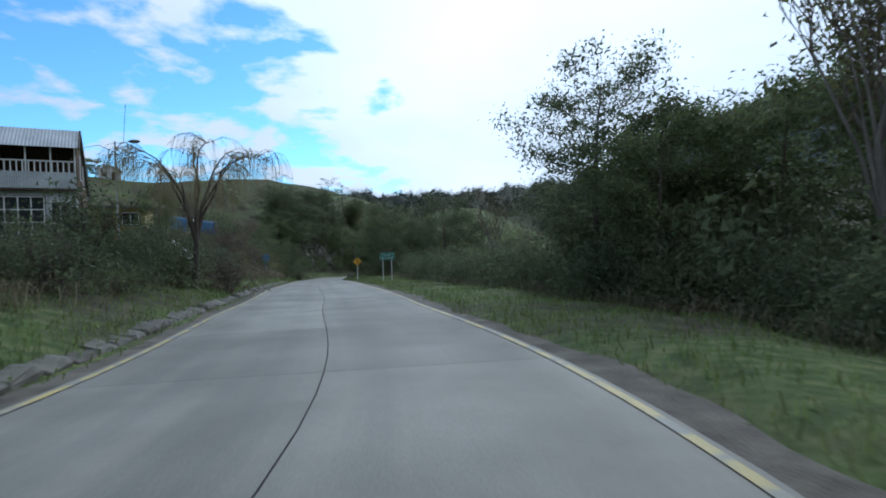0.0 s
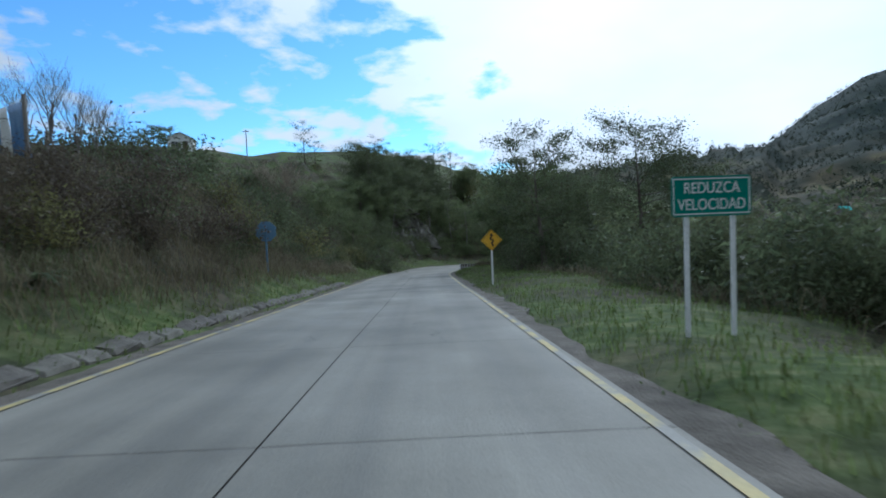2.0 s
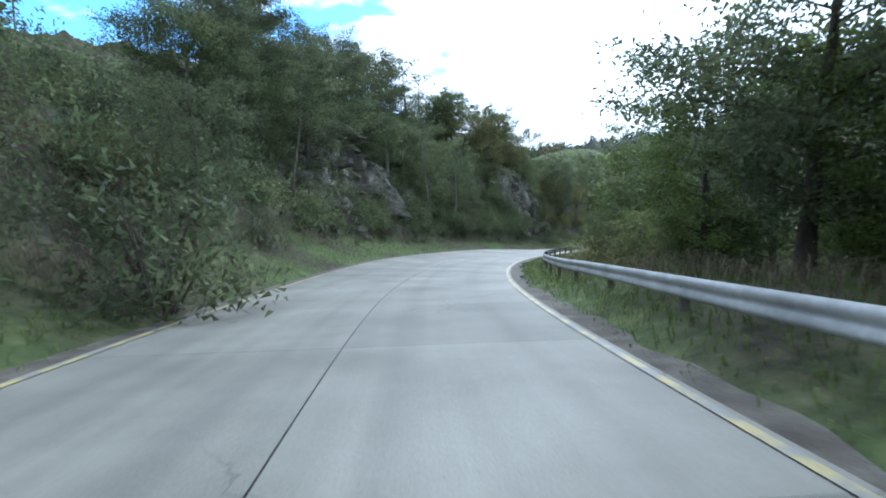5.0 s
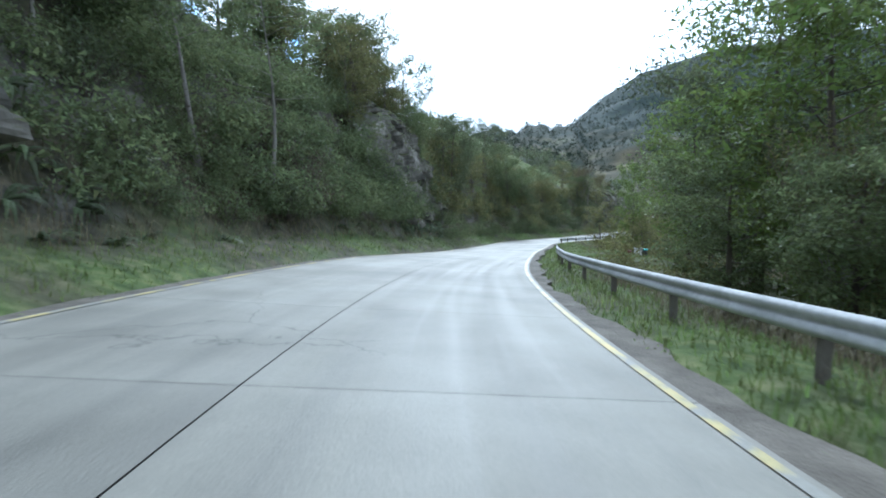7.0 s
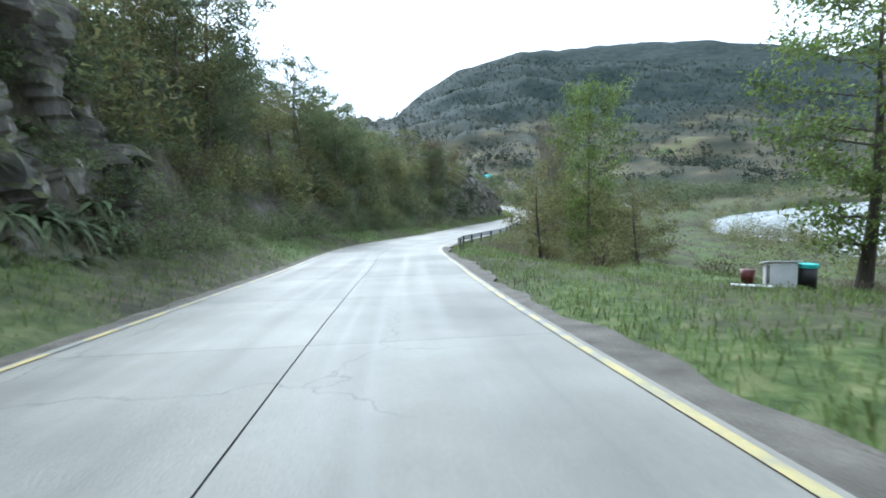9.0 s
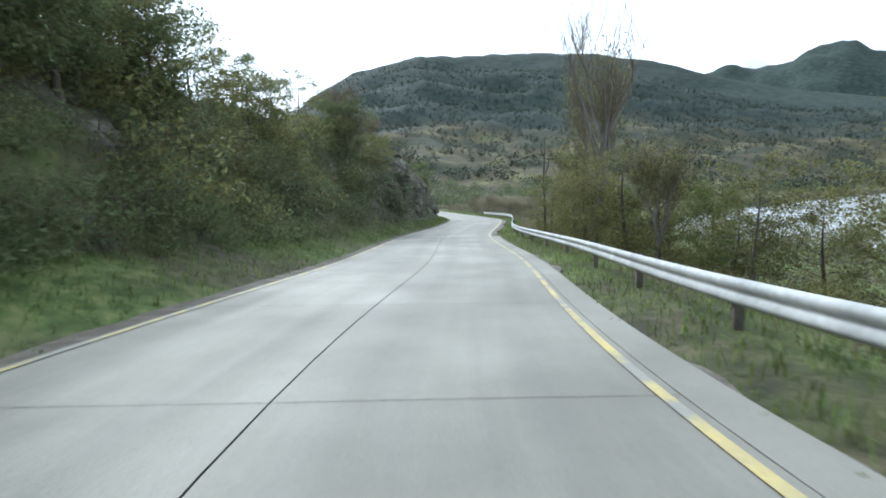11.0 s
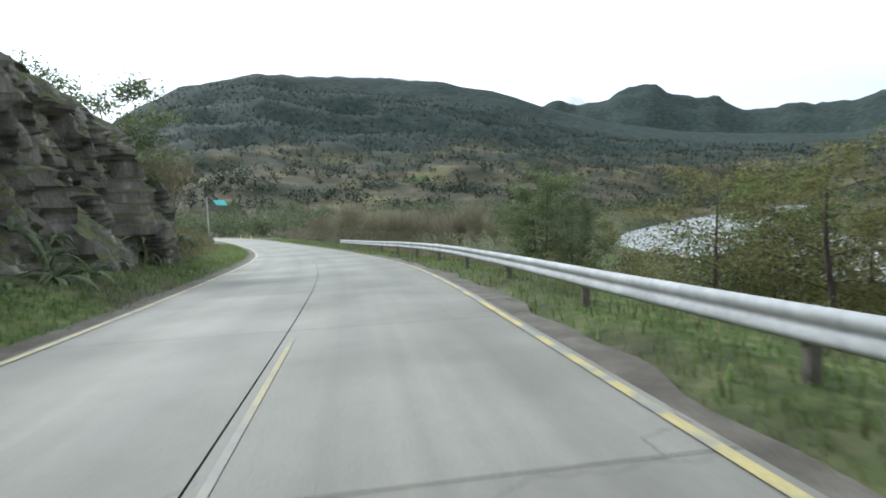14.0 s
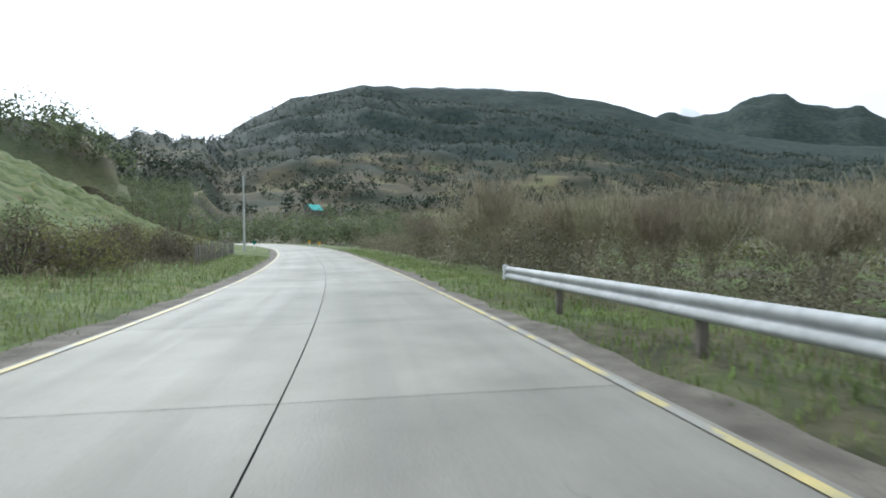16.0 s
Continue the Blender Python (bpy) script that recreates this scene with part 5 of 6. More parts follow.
def valley_scrub():
    """Willow scrub on the river's banks and over the valley floor."""
    rng = np.random.default_rng(78)
    n = 2600
    i = rng.integers(40, len(RIVER), n)
    t = np.gradient(RIVER[:, :2], axis=0)[i]
    t /= np.linalg.norm(t, axis=1, keepdims=True)
    off = (RIVER[i, 3] + 2.5 + 70 * rng.uniform(0, 1, n) ** 2.2) * rng.choice((-1, 1), n)
    p = RIVER[i, :2] + np.stack([t[:, 1], -t[:, 0]], 1) * off[:, None]
    _, ld = nearest(p, LINE, 8)
    _, rd = nearest(p, RIVER, 2)
    p = p[(ld > 17) & (rd > 15) & (waves(p[:, 0], p[:, 1], 45, 41) > -0.12)]
    z = height(p)
    tall = rng.uniform(1.5, 4.2, len(p))
    pick = rng.uniform(0, 1, len(p))
    for lo, hi, mat, words in ((0, 0.45, M_LEAF_OLIVE, "olive scrub on the river banks"), (0.45, 0.8, M_SCRUB, "tan scrub on the valley floor"), (0.8, 1, M_LEAF_DARK, "dark bushes on the valley floor")):
        m = (pick >= lo) & (pick < hi)
        c = np.stack([p[m, 0], p[m, 1], z[m] + tall[m] * 0.45], 1)
        s = np.stack([tall[m] * 0.3, tall[m] * 0.3, tall[m] * 0.26], 1)
        _, away = nearest(c[:, :2], LINE, 8)
        by = away < 42
        v, f = leaves_at(rng, c[~by], s[~by], 0.3, 80, long=1.3)
        v2, f2 = leaves_at(rng, c[by], s[by], 0.13, 260, long=1.5)
        tagged(new("valley_scrub", mesh_of("valley_scrub", np.vstack([v, v2]), np.vstack([f, f2 + len(v)]), mat)), words, "scrub", kind="stuff")


valley_scrub()
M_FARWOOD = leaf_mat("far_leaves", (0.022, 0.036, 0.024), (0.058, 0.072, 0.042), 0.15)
far_woods()


# ---------------------------------------------------------------- rock faces
def rock_face(u0, u1, d0, lean, tall, seed, label):
    """A broken rock wall along the left bank: tilted, cracked slabs with sharp edges."""
    rng = np.random.default_rng(seed)
    length = (u1 - u0) * 17
    nu, nh = int(length / 0.14), int(max(tall(0.5), 3) / 0.14)
    s, h = np.meshgrid(np.linspace(0, 1, nu), np.linspace(0, 1, nh), indexing="ij")
    top = np.array([tall(a) for a in np.linspace(0, 1, nu)])[:, None]
    S, H = s * length, h * top

    def broken(wide, high, slant, tilted, stepped, deep, seed2):
        """Blocks parted by cracks: how far each point stands out."""
        r2 = np.random.default_rng(seed2)
        pts = r2.uniform((0, 0), (length, max(top.max(), 1)), (int(length * top.max() / (wide * high)), 2))
        near = np.zeros(S.shape, int)
        crack = np.zeros(S.shape)
        for a in range(nu):
            lo, hi = S[a, 0] - 4 * wide - 1.5, S[a, 0] + 4 * wide + 1.5
            some = np.flatnonzero((pts[:, 0] > lo - slant * top.max()) & (pts[:, 0] < hi + slant * top.max()))
            q = pts[some]
            dd = ((S[a][:, None] + slant * H[a][:, None] - q[:, 0] - slant * q[:, 1]) / wide) ** 2 + ((H[a][:, None] - q[:, 1]) / high) ** 2
            two = np.argpartition(dd, 1, axis=1)[:, :2]
            dist2 = np.sqrt(np.take_along_axis(dd, two, 1))
            swap = dist2[:, 0] > dist2[:, 1]
            near[a] = some[np.where(swap, two[:, 1], two[:, 0])]
            crack[a] = np.clip(1 - np.abs(dist2[:, 1] - dist2[:, 0]) * 11, 0, 1)
        tilt = r2.normal(0, 1, (len(pts), 2)) * (tilted * 1.5, tilted * 0.3)
        level = r2.normal(0, stepped, len(pts))
        return level[near] + tilt[near, 0] * (S - pts[near, 0]) + tilt[near, 1] * (H - pts[near, 1]) - deep * crack

    out = broken(1.7, 3.0, 0.15, 0.24, 0.34, 0.14, seed + 50) + broken(0.7, 1.1, 0.25, 0.36, 0.13, 0.08, seed + 60) + broken(0.3, 0.36, 0.2, 0.3, 0.035, 0.02, seed + 70)
    out += 0.3 * waves(S, H, 5, seed + 1) + rng.normal(0, 0.02, S.shape)
    # the brow rounds off into the slope
    out -= 2.6 * np.clip((h - 0.78) / 0.22, 0, 1) ** 2
    fade = np.minimum(1, np.minimum(s, 1 - s) * 8)
    verts = []
    for i in range(nu):
        u = u0 + (u1 - u0) * i / (nu - 1)
        for k in range(nh):
            dd = d0 + lean * H[i, k] + (1 - fade[i, k]) * 1.6 - out[i, k] * (0.25 + 0.75 * fade[i, k])
            verts.append(place(u, -(half(u) + dd), H[i, k] - 0.2))
    q = np.arange(nu * nh).reshape(nu, nh)
    f = np.stack([q[:-1, :-1], q[1:, :-1], q[1:, 1:], q[:-1, 1:]], -1).reshape(-1, 4)
    ob = new("rock_face", mesh_of("rock_face", [tuple(v) for v in verts], f, M_ROCK))
    return tagged(ob, label, "rock face", kind="structure")




def rock_material():
    """Dark grey cracked rock with pale streaks and moss on the ledges."""
    m = material("broken_rock", [(0.3, (0.055, 0.052, 0.044)), (0.40, (0.10, 0.095, 0.081)), (0.50, (0.165, 0.154, 0.132)), (0.60, (0.23, 0.216, 0.187)), (0.70, (0.40, 0.38, 0.34))],
                 scale=1.3, rough=0.9, bump=0.9, bump_scale=9, detail=12, fine=5, axis=(1, 1, 0.55))
    t = m.node_tree
    bsdf = t.nodes["Principled BSDF"]
    stone = bsdf.inputs["Base Color"].links[0].from_socket
    geo = node(t, "ShaderNodeNewGeometry")
    sep = node(t, "ShaderNodeSeparateXYZ")
    link(t, geo.outputs["True Normal"], sep.inputs[0])
    n = node(t, "ShaderNodeTexNoise")
    n.inputs["Scale"].default_value, n.inputs["Detail"].default_value = 1.6, 8
    link(t, geo.outputs["Position"], n.inputs["Vector"])
    moss = ramp(t, [(0.38, (0, 0, 0)), (0.62, (1, 1, 1))], math_node(t, "ADD", sep.outputs[2], math_node(t, "MULTIPLY", math_node(t, "SUBTRACT", n.outputs["Fac"], 0.5), 1.6)))
    green = ramp(t, [(0.35, (0.045, 0.055, 0.022)), (0.65, (0.11, 0.115, 0.05))], n.outputs["Fac"])
    mix = node(t, "ShaderNodeMix", data_type="RGBA")
    link(t, moss.outputs[0], mix.inputs[0])
    link(t, stone, mix.inputs[6]), link(t, green.outputs[0], mix.inputs[7])
    link(t, mix.outputs[2], bsdf.inputs["Base Color"])
    return m


M_ROCK = rock_material()
rock_face(9.3, 10.05, 3.4, 0.16, lambda a: 4 + 8 * math.sin(math.pi * min(1, a * 0.8 + 0.2)) ** 0.7, 3, "tall grey rock cliff with vertical cracks")
rock_face(13.55, 15.75, 2.3, 0.42, lambda a: float(np.interp(a, (0, 0.15, 0.3, 0.5, 0.62, 0.8, 1), (4.2, 6.6, 9.6, 9.2, 8.8, 7.4, 2.0))), 4, "dark broken rock cutting with mossy ledges")
rock_face(6.85, 7.75, 3.7, 0.3, lambda a: 4 + 7 * math.sin(math.pi * a) ** 0.7, 5, "grey rock outcrop on the bank")
rock_face(2.35, 2.75, 4.4, 0.4, lambda a: 1.0 + 1.6 * math.sin(math.pi * a), 6, "grey rock showing through the bank")


# ---------------------------------------------------------------- ferns on the banks
FERNS = [make_fronds(201 + i, 16, 1.0, M_FERN, 0.07, 0.75) for i in range(3)]
PAMPAS = make_fronds(211, 46, 1.7, M_DRYGRASS, 0.02, 0.75, "blade")
fern_rng = np.random.default_rng(31)
for lo, hi, n in ((1.2, 3.0, 26), (4.0, 6.4, 26), (6.6, 9.4, 60), (9.4, 12.5, 70), (12.6, 14.4, 18)):
    for _ in range(n):
        u, d = fern_rng.uniform(lo, hi), fern_rng.uniform(2.4, 5.2)
        p = place(u, -(half(u) + d))
        root = thing("fern", pose(p.x, p.y, ground_at(p.x, p.y), 0, 0, fern_rng.uniform(0, 360)) @ Matrix.Scale(fern_rng.uniform(0.6, 1.1), 4), "dark green fern with arching fronds on the bank", "fern", "ferns on the bank")
        part_mesh("fronds", FERNS[int(fern_rng.integers(3))], root)
# ferns and tufts hanging over the rock cuttings
for lo, hi, d0, lean, top, n in ((13.3, 14.5, 2.2, 0.42, 5.5, 70), (14.5, 15.6, 2.2, 0.42, 2.5, 22), (6.8, 7.8, 3.5, 0.3, 4.5, 34), (9.2, 10.0, 3.2, 0.16, 2.5, 26)):
    for _ in range(n):
        u, h = fern_rng.uniform(lo, hi), top * fern_rng.uniform(0, 1) ** 1.2
        p = place(u, -(half(u) + d0 + lean * h), h - 0.15)
        low = ground_at(p.x, p.y)
        root = thing("fern", pose(p.x, p.y, max(p.z, low), fern_rng.uniform(-8, 8), fern_rng.uniform(10, 30), math.degrees(facing(u))) @ Matrix.Rotation(fern_rng.uniform(-0.6, 0.6), 4, "Z") @ Matrix.Scale(fern_rng.uniform(0.7, 1.4), 4),
                     "fern with drooping fronds rooted in the rock cutting", "fern", "ferns on the rock")
        part_mesh("fronds", FERNS[int(fern_rng.integers(3))], root)
for u, d in ((3.9, 5.5), (4.75, 5.0), (1.35, 4.5), (5.2, 5.5)):
    p = place(u, -(half(u) + d))
    root = thing("pampas_grass", pose(p.x, p.y, ground_at(p.x, p.y)), "big tuft of drooping dry grass on the bank", "grass tuft", "grass tufts")
    part_mesh("blades", PAMPAS, root)


SPIKES = make_fronds(212, 70, 2.2, M_FERN, 0.02, 0.1, "blade")
for sx, sy in ((-19.8, 72.0), (-20.8, 73.0)):
    root = thing("flax_clump", pose(sx, sy, ground_at(sx, sy)) @ Matrix.Scale(1.15, 4), "spiky upright clump of long dark leaves on the bank top", "flax", "flax clumps")
    part_mesh("blades", SPIKES, root)


# ---------------------------------------------------------------- guardrails
def guardrail(u0, u1, off, label, top=lambda u: 0.62):
    """A steel beam of two waves on posts, in four-metre lengths."""
    p0 = place(u0, half(u0) + off(u0))
    root = thing("guardrail", Matrix.Translation(p0), label, "guardrail")
    prof = ((0.0, 0.0), (0.045, 0.03), (0.06, 0.075), (0.03, 0.125), (0.0, 0.155), (0.03, 0.185), (0.06, 0.235), (0.045, 0.28), (0.0, 0.31))
    us = np.arange(u0, u1, 4.0 / 17)
    for i, a in enumerate(us):
        b = min(u1, a + 4.0 / 17)
        v, f = [], []
        steps = 6
        lap = 0.006 * (i % 2)
        for k in range(steps + 1):
            u = a + (b - a + 0.008) * k / steps
            for x, z in prof:
                for back in (0.0, 0.012):
                    v.append(place(u, half(u) + off(u) - x - lap + back, top(u) - 0.31 + z) - p0)
        n = 2 * len(prof)
        for k in range(steps):
            for j in range(len(prof) - 1):
                o = k * n + 2 * j
                f += [(o, o + 2, o + n + 2, o + n), (o + 1, o + n + 1, o + n + 3, o + 3)]
        part_mesh("beam", mesh_of("beam", v, f, M_GALV, True), root)
        q = place(a + 0.02, half(a) + off(a)) - p0
        part("post", box(-0.04, 0.04, 0.02, 0.14, -0.6, top(a) - 0.02, 0.008), M_RUST, root, "weathered steel post",
             Matrix.Translation(q) @ Matrix.Rotation(facing(a) - math.pi / 2, 4, "Z"))
    for u, way in ((u0, 1), (u1, -1)):
        q = place(u, half(u) + off(u)) - p0
        bm = box(-0.07, 0.03, -0.02, 0.16, top(u) - 0.33, top(u) + 0.03, 0.02)
        part("end_cap", bm, M_GALV, root, "rounded steel end piece", Matrix.Translation(q) @ Matrix.Rotation(facing(u), 4, "Z"))
    return root


guardrail(4.95, 8.72, lambda u: float(np.interp(u, (4.95, 5.6, 6.5, 7.6, 8.62), (1.0, 1.5, 1.75, 1.7, 1.4))), "galvanised steel guardrail on posts along the bend",
          lambda u: 0.75)
guardrail(10.65, 16.72, lambda u: float(np.interp(u, (10.6, 11.2, 12.4, 13, 13.5, 14.8, 15.3, 16.4), (0.9, 1.6, 1.75, 1.72, 1.5, 1.35, 1.5, 1.35))), "long galvanised steel guardrail beside the river",
          lambda u: 0.62 + 0.13 * min(1, max(0, (u - 14.4) / 1.2)))


# ---------------------------------------------------------------- signs, poles and fences
def letters(text, size, depth=0.004):
    cu = bpy.data.curves.new("letters", "FONT")
    cu.body, cu.size, cu.extrude = text, size, depth
    cu.align_x, cu.align_y = "CENTER", "CENTER"
    ob = bpy.data.objects.new("letters", cu)
    scene.collection.objects.link(ob)
    me = bpy.data.meshes.new_from_object(ob.evaluated_get(bpy.context.evaluated_depsgraph_get()))
    bpy.data.objects.remove(ob)
    return me


def rounded_plate(w, h, r, thick):
    bm = bmesh.new()
    pts = []
    for cx, cz, a0 in ((w / 2 - r, h / 2 - r, 0), (-w / 2 + r, h / 2 - r, 90), (-w / 2 + r, -h / 2 + r, 180), (w / 2 - r, -h / 2 + r, 270)):
        for k in range(5):
            a = radians(a0 + 90 * k / 4)
            pts.append((cx + r * math.cos(a), cz + r * math.sin(a)))
    face = bm.faces.new([bm.verts.new((x, 0, z)) for x, z in pts])
    ext = bmesh.ops.extrude_face_region(bm, geom=[face])
    bmesh.ops.translate(bm, vec=(0, thick, 0), verts=[g for g in ext["geom"] if isinstance(g, bmesh.types.BMVert)])
    bmesh.ops.recalc_face_normals(bm, faces=bm.faces)
    return bm


def rod(r, z0, z1, seg=10):
    bm = bmesh.new()
    bmesh.ops.create_cone(bm, cap_ends=True, segments=seg, radius1=r, radius2=r, depth=z1 - z0, matrix=Matrix.Translation((0, 0, (z0 + z1) / 2)))
    return bm


def speed_sign():
    g = -3.3
    root = thing("road_sign", pose(-2.25, 42.15, g, 0, 0, 14) @ Matrix.Diagonal((0.82, 1, 1, 1)), "green reduce-speed board with white letters on two posts", "road sign")
    top = -1.2 - g
    part("board", rounded_plate(1.42, 0.56, 0.06, 0.02), M_SIGNGREEN, root, "green sign board", Matrix.Translation((0, -0.03, top - 0.28)))
    bm = bmesh.new()
    for x0, x1, z0, z1 in ((-0.67, 0.67, 0.235, 0.252), (-0.67, 0.67, -0.252, -0.235), (-0.687, -0.67, -0.252, 0.252), (0.67, 0.687, -0.252, 0.252)):
        box(x0, x1, -0.036, -0.031, z0, z1, 0, bm)
    part("border", bm, M_WHITE, root, "white border line", Matrix.Translation((0, 0, top - 0.28)))
    for word, z in (("REDUZCA", 0.11), ("VELOCIDAD", -0.12)):
        me = letters(word, 0.22)
        me.materials.clear()
        me.materials.append(M_WHITE)
        part_mesh("lettering", me, root, "white capital letters", Matrix.Translation((0, -0.036, top - 0.28 + z)) @ Matrix.Rotation(radians(90), 4, "X"))
    for x in (-0.42, 0.42):
        part("post", box(x - 0.035, x + 0.035, 0.0, 0.05, -0.5, top - 0.06, 0.006), M_WHITE, root, "white steel post")


def bend_sign():
    g = ground_at(-6.2, 57.1)
    root = thing("road_sign", pose(-6.2, 57.1, g, 0, 0, 10), "yellow diamond winding-road warning sign on a post", "road sign")
    c = -2.5 - g
    turn = Matrix.Translation((0, -0.03, c)) @ Matrix.Rotation(radians(45), 4, "Y")
    part("plate", rounded_plate(0.66, 0.66, 0.05, 0.012), M_SIGNYELLOW, root, "yellow diamond plate", turn)
    bm = bmesh.new()
    for x0, x1, z0, z1 in ((-0.30, 0.30, 0.288, 0.3), (-0.30, 0.30, -0.3, -0.288), (-0.3, -0.288, -0.3, 0.3), (0.288, 0.3, -0.3, 0.3)):
        box(x0, x1, -0.006, -0.002, z0, z1, 0, bm)
    part("border", bm, M_SIGNBLACK, root, "black border line", turn)
    # the winding arrow: a thick bent stroke with a head
    pts = [(0.05, -0.27), (0.05, -0.19), (-0.02, -0.13), (0.07, -0.06), (0.06, 0.0), (-0.05, 0.03), (-0.06, 0.09), (0.0, 0.14), (0.0, 0.2)]
    v, f = [], []
    for i, (x, z) in enumerate(pts):
        a, b = pts[max(0, i - 1)], pts[min(len(pts) - 1, i + 1)]
        dx, dz = b[0] - a[0], b[1] - a[1]
        n = math.hypot(dx, dz)
        ox, oz = -dz / n * 0.032, dx / n * 0.032
        for y in (-0.038, -0.032):
            v += [(x + ox, y, z + oz), (x - ox, y, z - oz)]
        if i:
            o = 4 * i
            f += [(o - 4, o - 3, o + 1, o), (o - 2, o - 1, o + 3, o + 2), (o - 4, o, o + 2, o - 2), (o - 3, o - 1, o + 3, o + 1)]
    o = len(v)
    v += [(-0.085, -0.038, 0.18), (0.085, -0.038, 0.18), (0, -0.038, 0.3), (-0.085, -0.032, 0.18), (0.085, -0.032, 0.18), (0, -0.032, 0.3)]
    f += [(o, o + 1, o + 2), (o + 3, o + 5, o + 4), (o, o + 2, o + 5, o + 3), (o + 1, o + 4, o + 5, o + 2), (o, o + 3, o + 4, o + 1)]
    part_mesh("arrow", mesh_of("arrow", v, f, M_SIGNBLACK), root, "black winding arrow", Matrix.Translation((0, 0, c)))
    part("post", box(-0.04, 0.04, 0.0, 0.05, -0.5, c + 0.3, 0.006), M_WHITE, root, "pale grey steel post")


def back_sign():
    g = ground_at(-14.9, 54.1)
    root = thing("road_sign", pose(-14.9, 54.1, g, 0, 0, 12), "blue-grey back of a sign facing the other way", "road sign")
    c = max(1.6, -1.9 - g)
    bm = bmesh.new()
    bmesh.ops.create_cone(bm, cap_ends=True, segments=8, radius1=0.42, radius2=0.42, depth=0.015, matrix=Matrix.Rotation(radians(90), 4, "X") @ Matrix.Rotation(radians(22.5), 4, "Z"))
    part("plate", bm, M_SIGNBACK, root, "blue-grey metal back", Matrix.Translation((0, 0.04, c)))
    part("post", box(-0.035, 0.035, -0.02, 0.03, -0.5, c + 0.25, 0.006), M_SIGNBACK, root, "painted steel post")
    part("bracket", box(-0.2, 0.2, 0.02, 0.035, c - 0.02, c + 0.02, 0.003), M_GALV, root)


def pole(x, y, z, tall, r, label, arms=True):
    root = thing("utility_pole", pose(x, y, z, 0, 0, 20), label, "utility pole", "poles")
    bm = bmesh.new()
    bmesh.ops.create_cone(bm, cap_ends=True, segments=10, radius1=r, radius2=r * 0.7, depth=tall + 0.6, matrix=Matrix.Translation((0, 0, tall / 2 - 0.3)))
    part("shaft", bm, M_GREYWOOD if arms else M_GALV, root)
    if arms:
        part("crossarm", box(-0.6, 0.6, -0.06, 0.06, tall - 0.45, tall - 0.33, 0.01), M_GREYWOOD, root)
        for x0 in (-0.5, 0.0, 0.5):
            part("insulator", rod(0.04, tall - 0.33, tall - 0.18, 8), M_WHITE, root, "small white insulator", Matrix.Translation((x0, 0, 0)))


speed_sign()
bend_sign()
back_sign()
pole(-57, 131.8, ground_at(-57, 131.8), 5.6, 0.11, "wooden power pole with a crossarm on the hill")
pole(98.9, 289.0, ground_at(98.9, 289), 7.2, 0.12, "plain pale utility pole beside the road", False)
for sx, sy, word in ((117.0, 306.0, "small road marker post at the verge"), (113.0, 297.5, "small road marker post at the verge"), (103.0, 295.0, "small dark sign on a post by the road")):
    g = ground_at(sx, sy)
    root = thing("marker_post", pose(sx, sy, g, 0, 0, -35), word, "marker post", "marker posts")
    part("post", box(-0.05, 0.05, -0.02, 0.02, -0.3, 0.9, 0.006), M_WHITE, root)
    part("plate", rounded_plate(0.3, 0.34, 0.04, 0.012), M_SIGNYELLOW if "marker" in word else M_SIGNGREEN, root, "small reflective plate", Matrix.Translation((0, -0.035, 0.75)))


def picket_fence(points, gap, tall, label):
    """Split-board fence of leaning uneven pickets between the points."""
    rng = np.random.default_rng(len(points) + 9)
    p0 = Vector((*points[0], ground_at(*points[0])))
    root = thing("fence", Matrix.Translation(p0), label, "fence")
    for (ax, ay), (bx, by) in zip(points, points[1:]):
        n = max(2, int(math.hypot(bx - ax, by - ay) / gap))
        a = math.degrees(math.atan2(by - ay, bx - ax))
        for i in range(n):
            x, y = ax + (bx - ax) * i / n, ay + (by - ay) * i / n
            h = tall * rng.uniform(0.75, 1.15)
            w = rng.uniform(0.05, 0.08)
            part("picket", box(-w, w, -0.015, 0.015, -0.3, h), M_GREYWOOD, root, "", Matrix.Translation(-p0) @ pose(x, y, ground_at(x, y), rng.normal(0, 4), rng.normal(0, 4), a))
        mid = Vector(((ax + bx) / 2, (ay + by) / 2, 0))
        l = math.hypot(bx - ax, by - ay)
        slope = math.degrees(math.atan2(ground_at(bx, by) - ground_at(ax, ay), l))
        for hz in (0.35, 0.8):
            part("rail", box(-l / 2, l / 2, 0.016, 0.05, hz * tall - 0.03, hz * tall + 0.03), M_GREYWOOD, root, "",
                 Matrix.Translation(-p0) @ pose(mid.x, mid.y, (ground_at(ax, ay) + ground_at(bx, by)) / 2, 0, -slope, a))


def wire_fence(stations, label):
    """Posts with two wires along the top of the bank."""
    pts = [place(u, -(half(u) + d)) for u, d in stations]
    pts = [Vector((p.x, p.y, ground_at(p.x, p.y))) for p in pts]
    root = thing("fence", Matrix.Translation(pts[0]), label, "fence")
    rng = np.random.default_rng(3)
    for p in pts:
        part("post", rod(0.05, -0.3, 1.15 + 0.15 * rng.uniform(-1, 1), 7), M_GREYWOOD, root, "", Matrix.Translation(p - pts[0]) @ pose(0, 0, 0, rng.normal(0, 4), rng.normal(0, 4), 0))
    for a, b in zip(pts, pts[1:]):
        for h in (0.6, 1.0):
            v, f = tube([a - pts[0] + Vector((0, 0, h)), (a + b) / 2 - pts[0] + Vector((0, 0, h - 0.04)), b - pts[0] + Vector((0, 0, h))], (0.006,) * 3, 4)
            part_mesh("wire", mesh_of("wire", v, f, M_RUST), root)


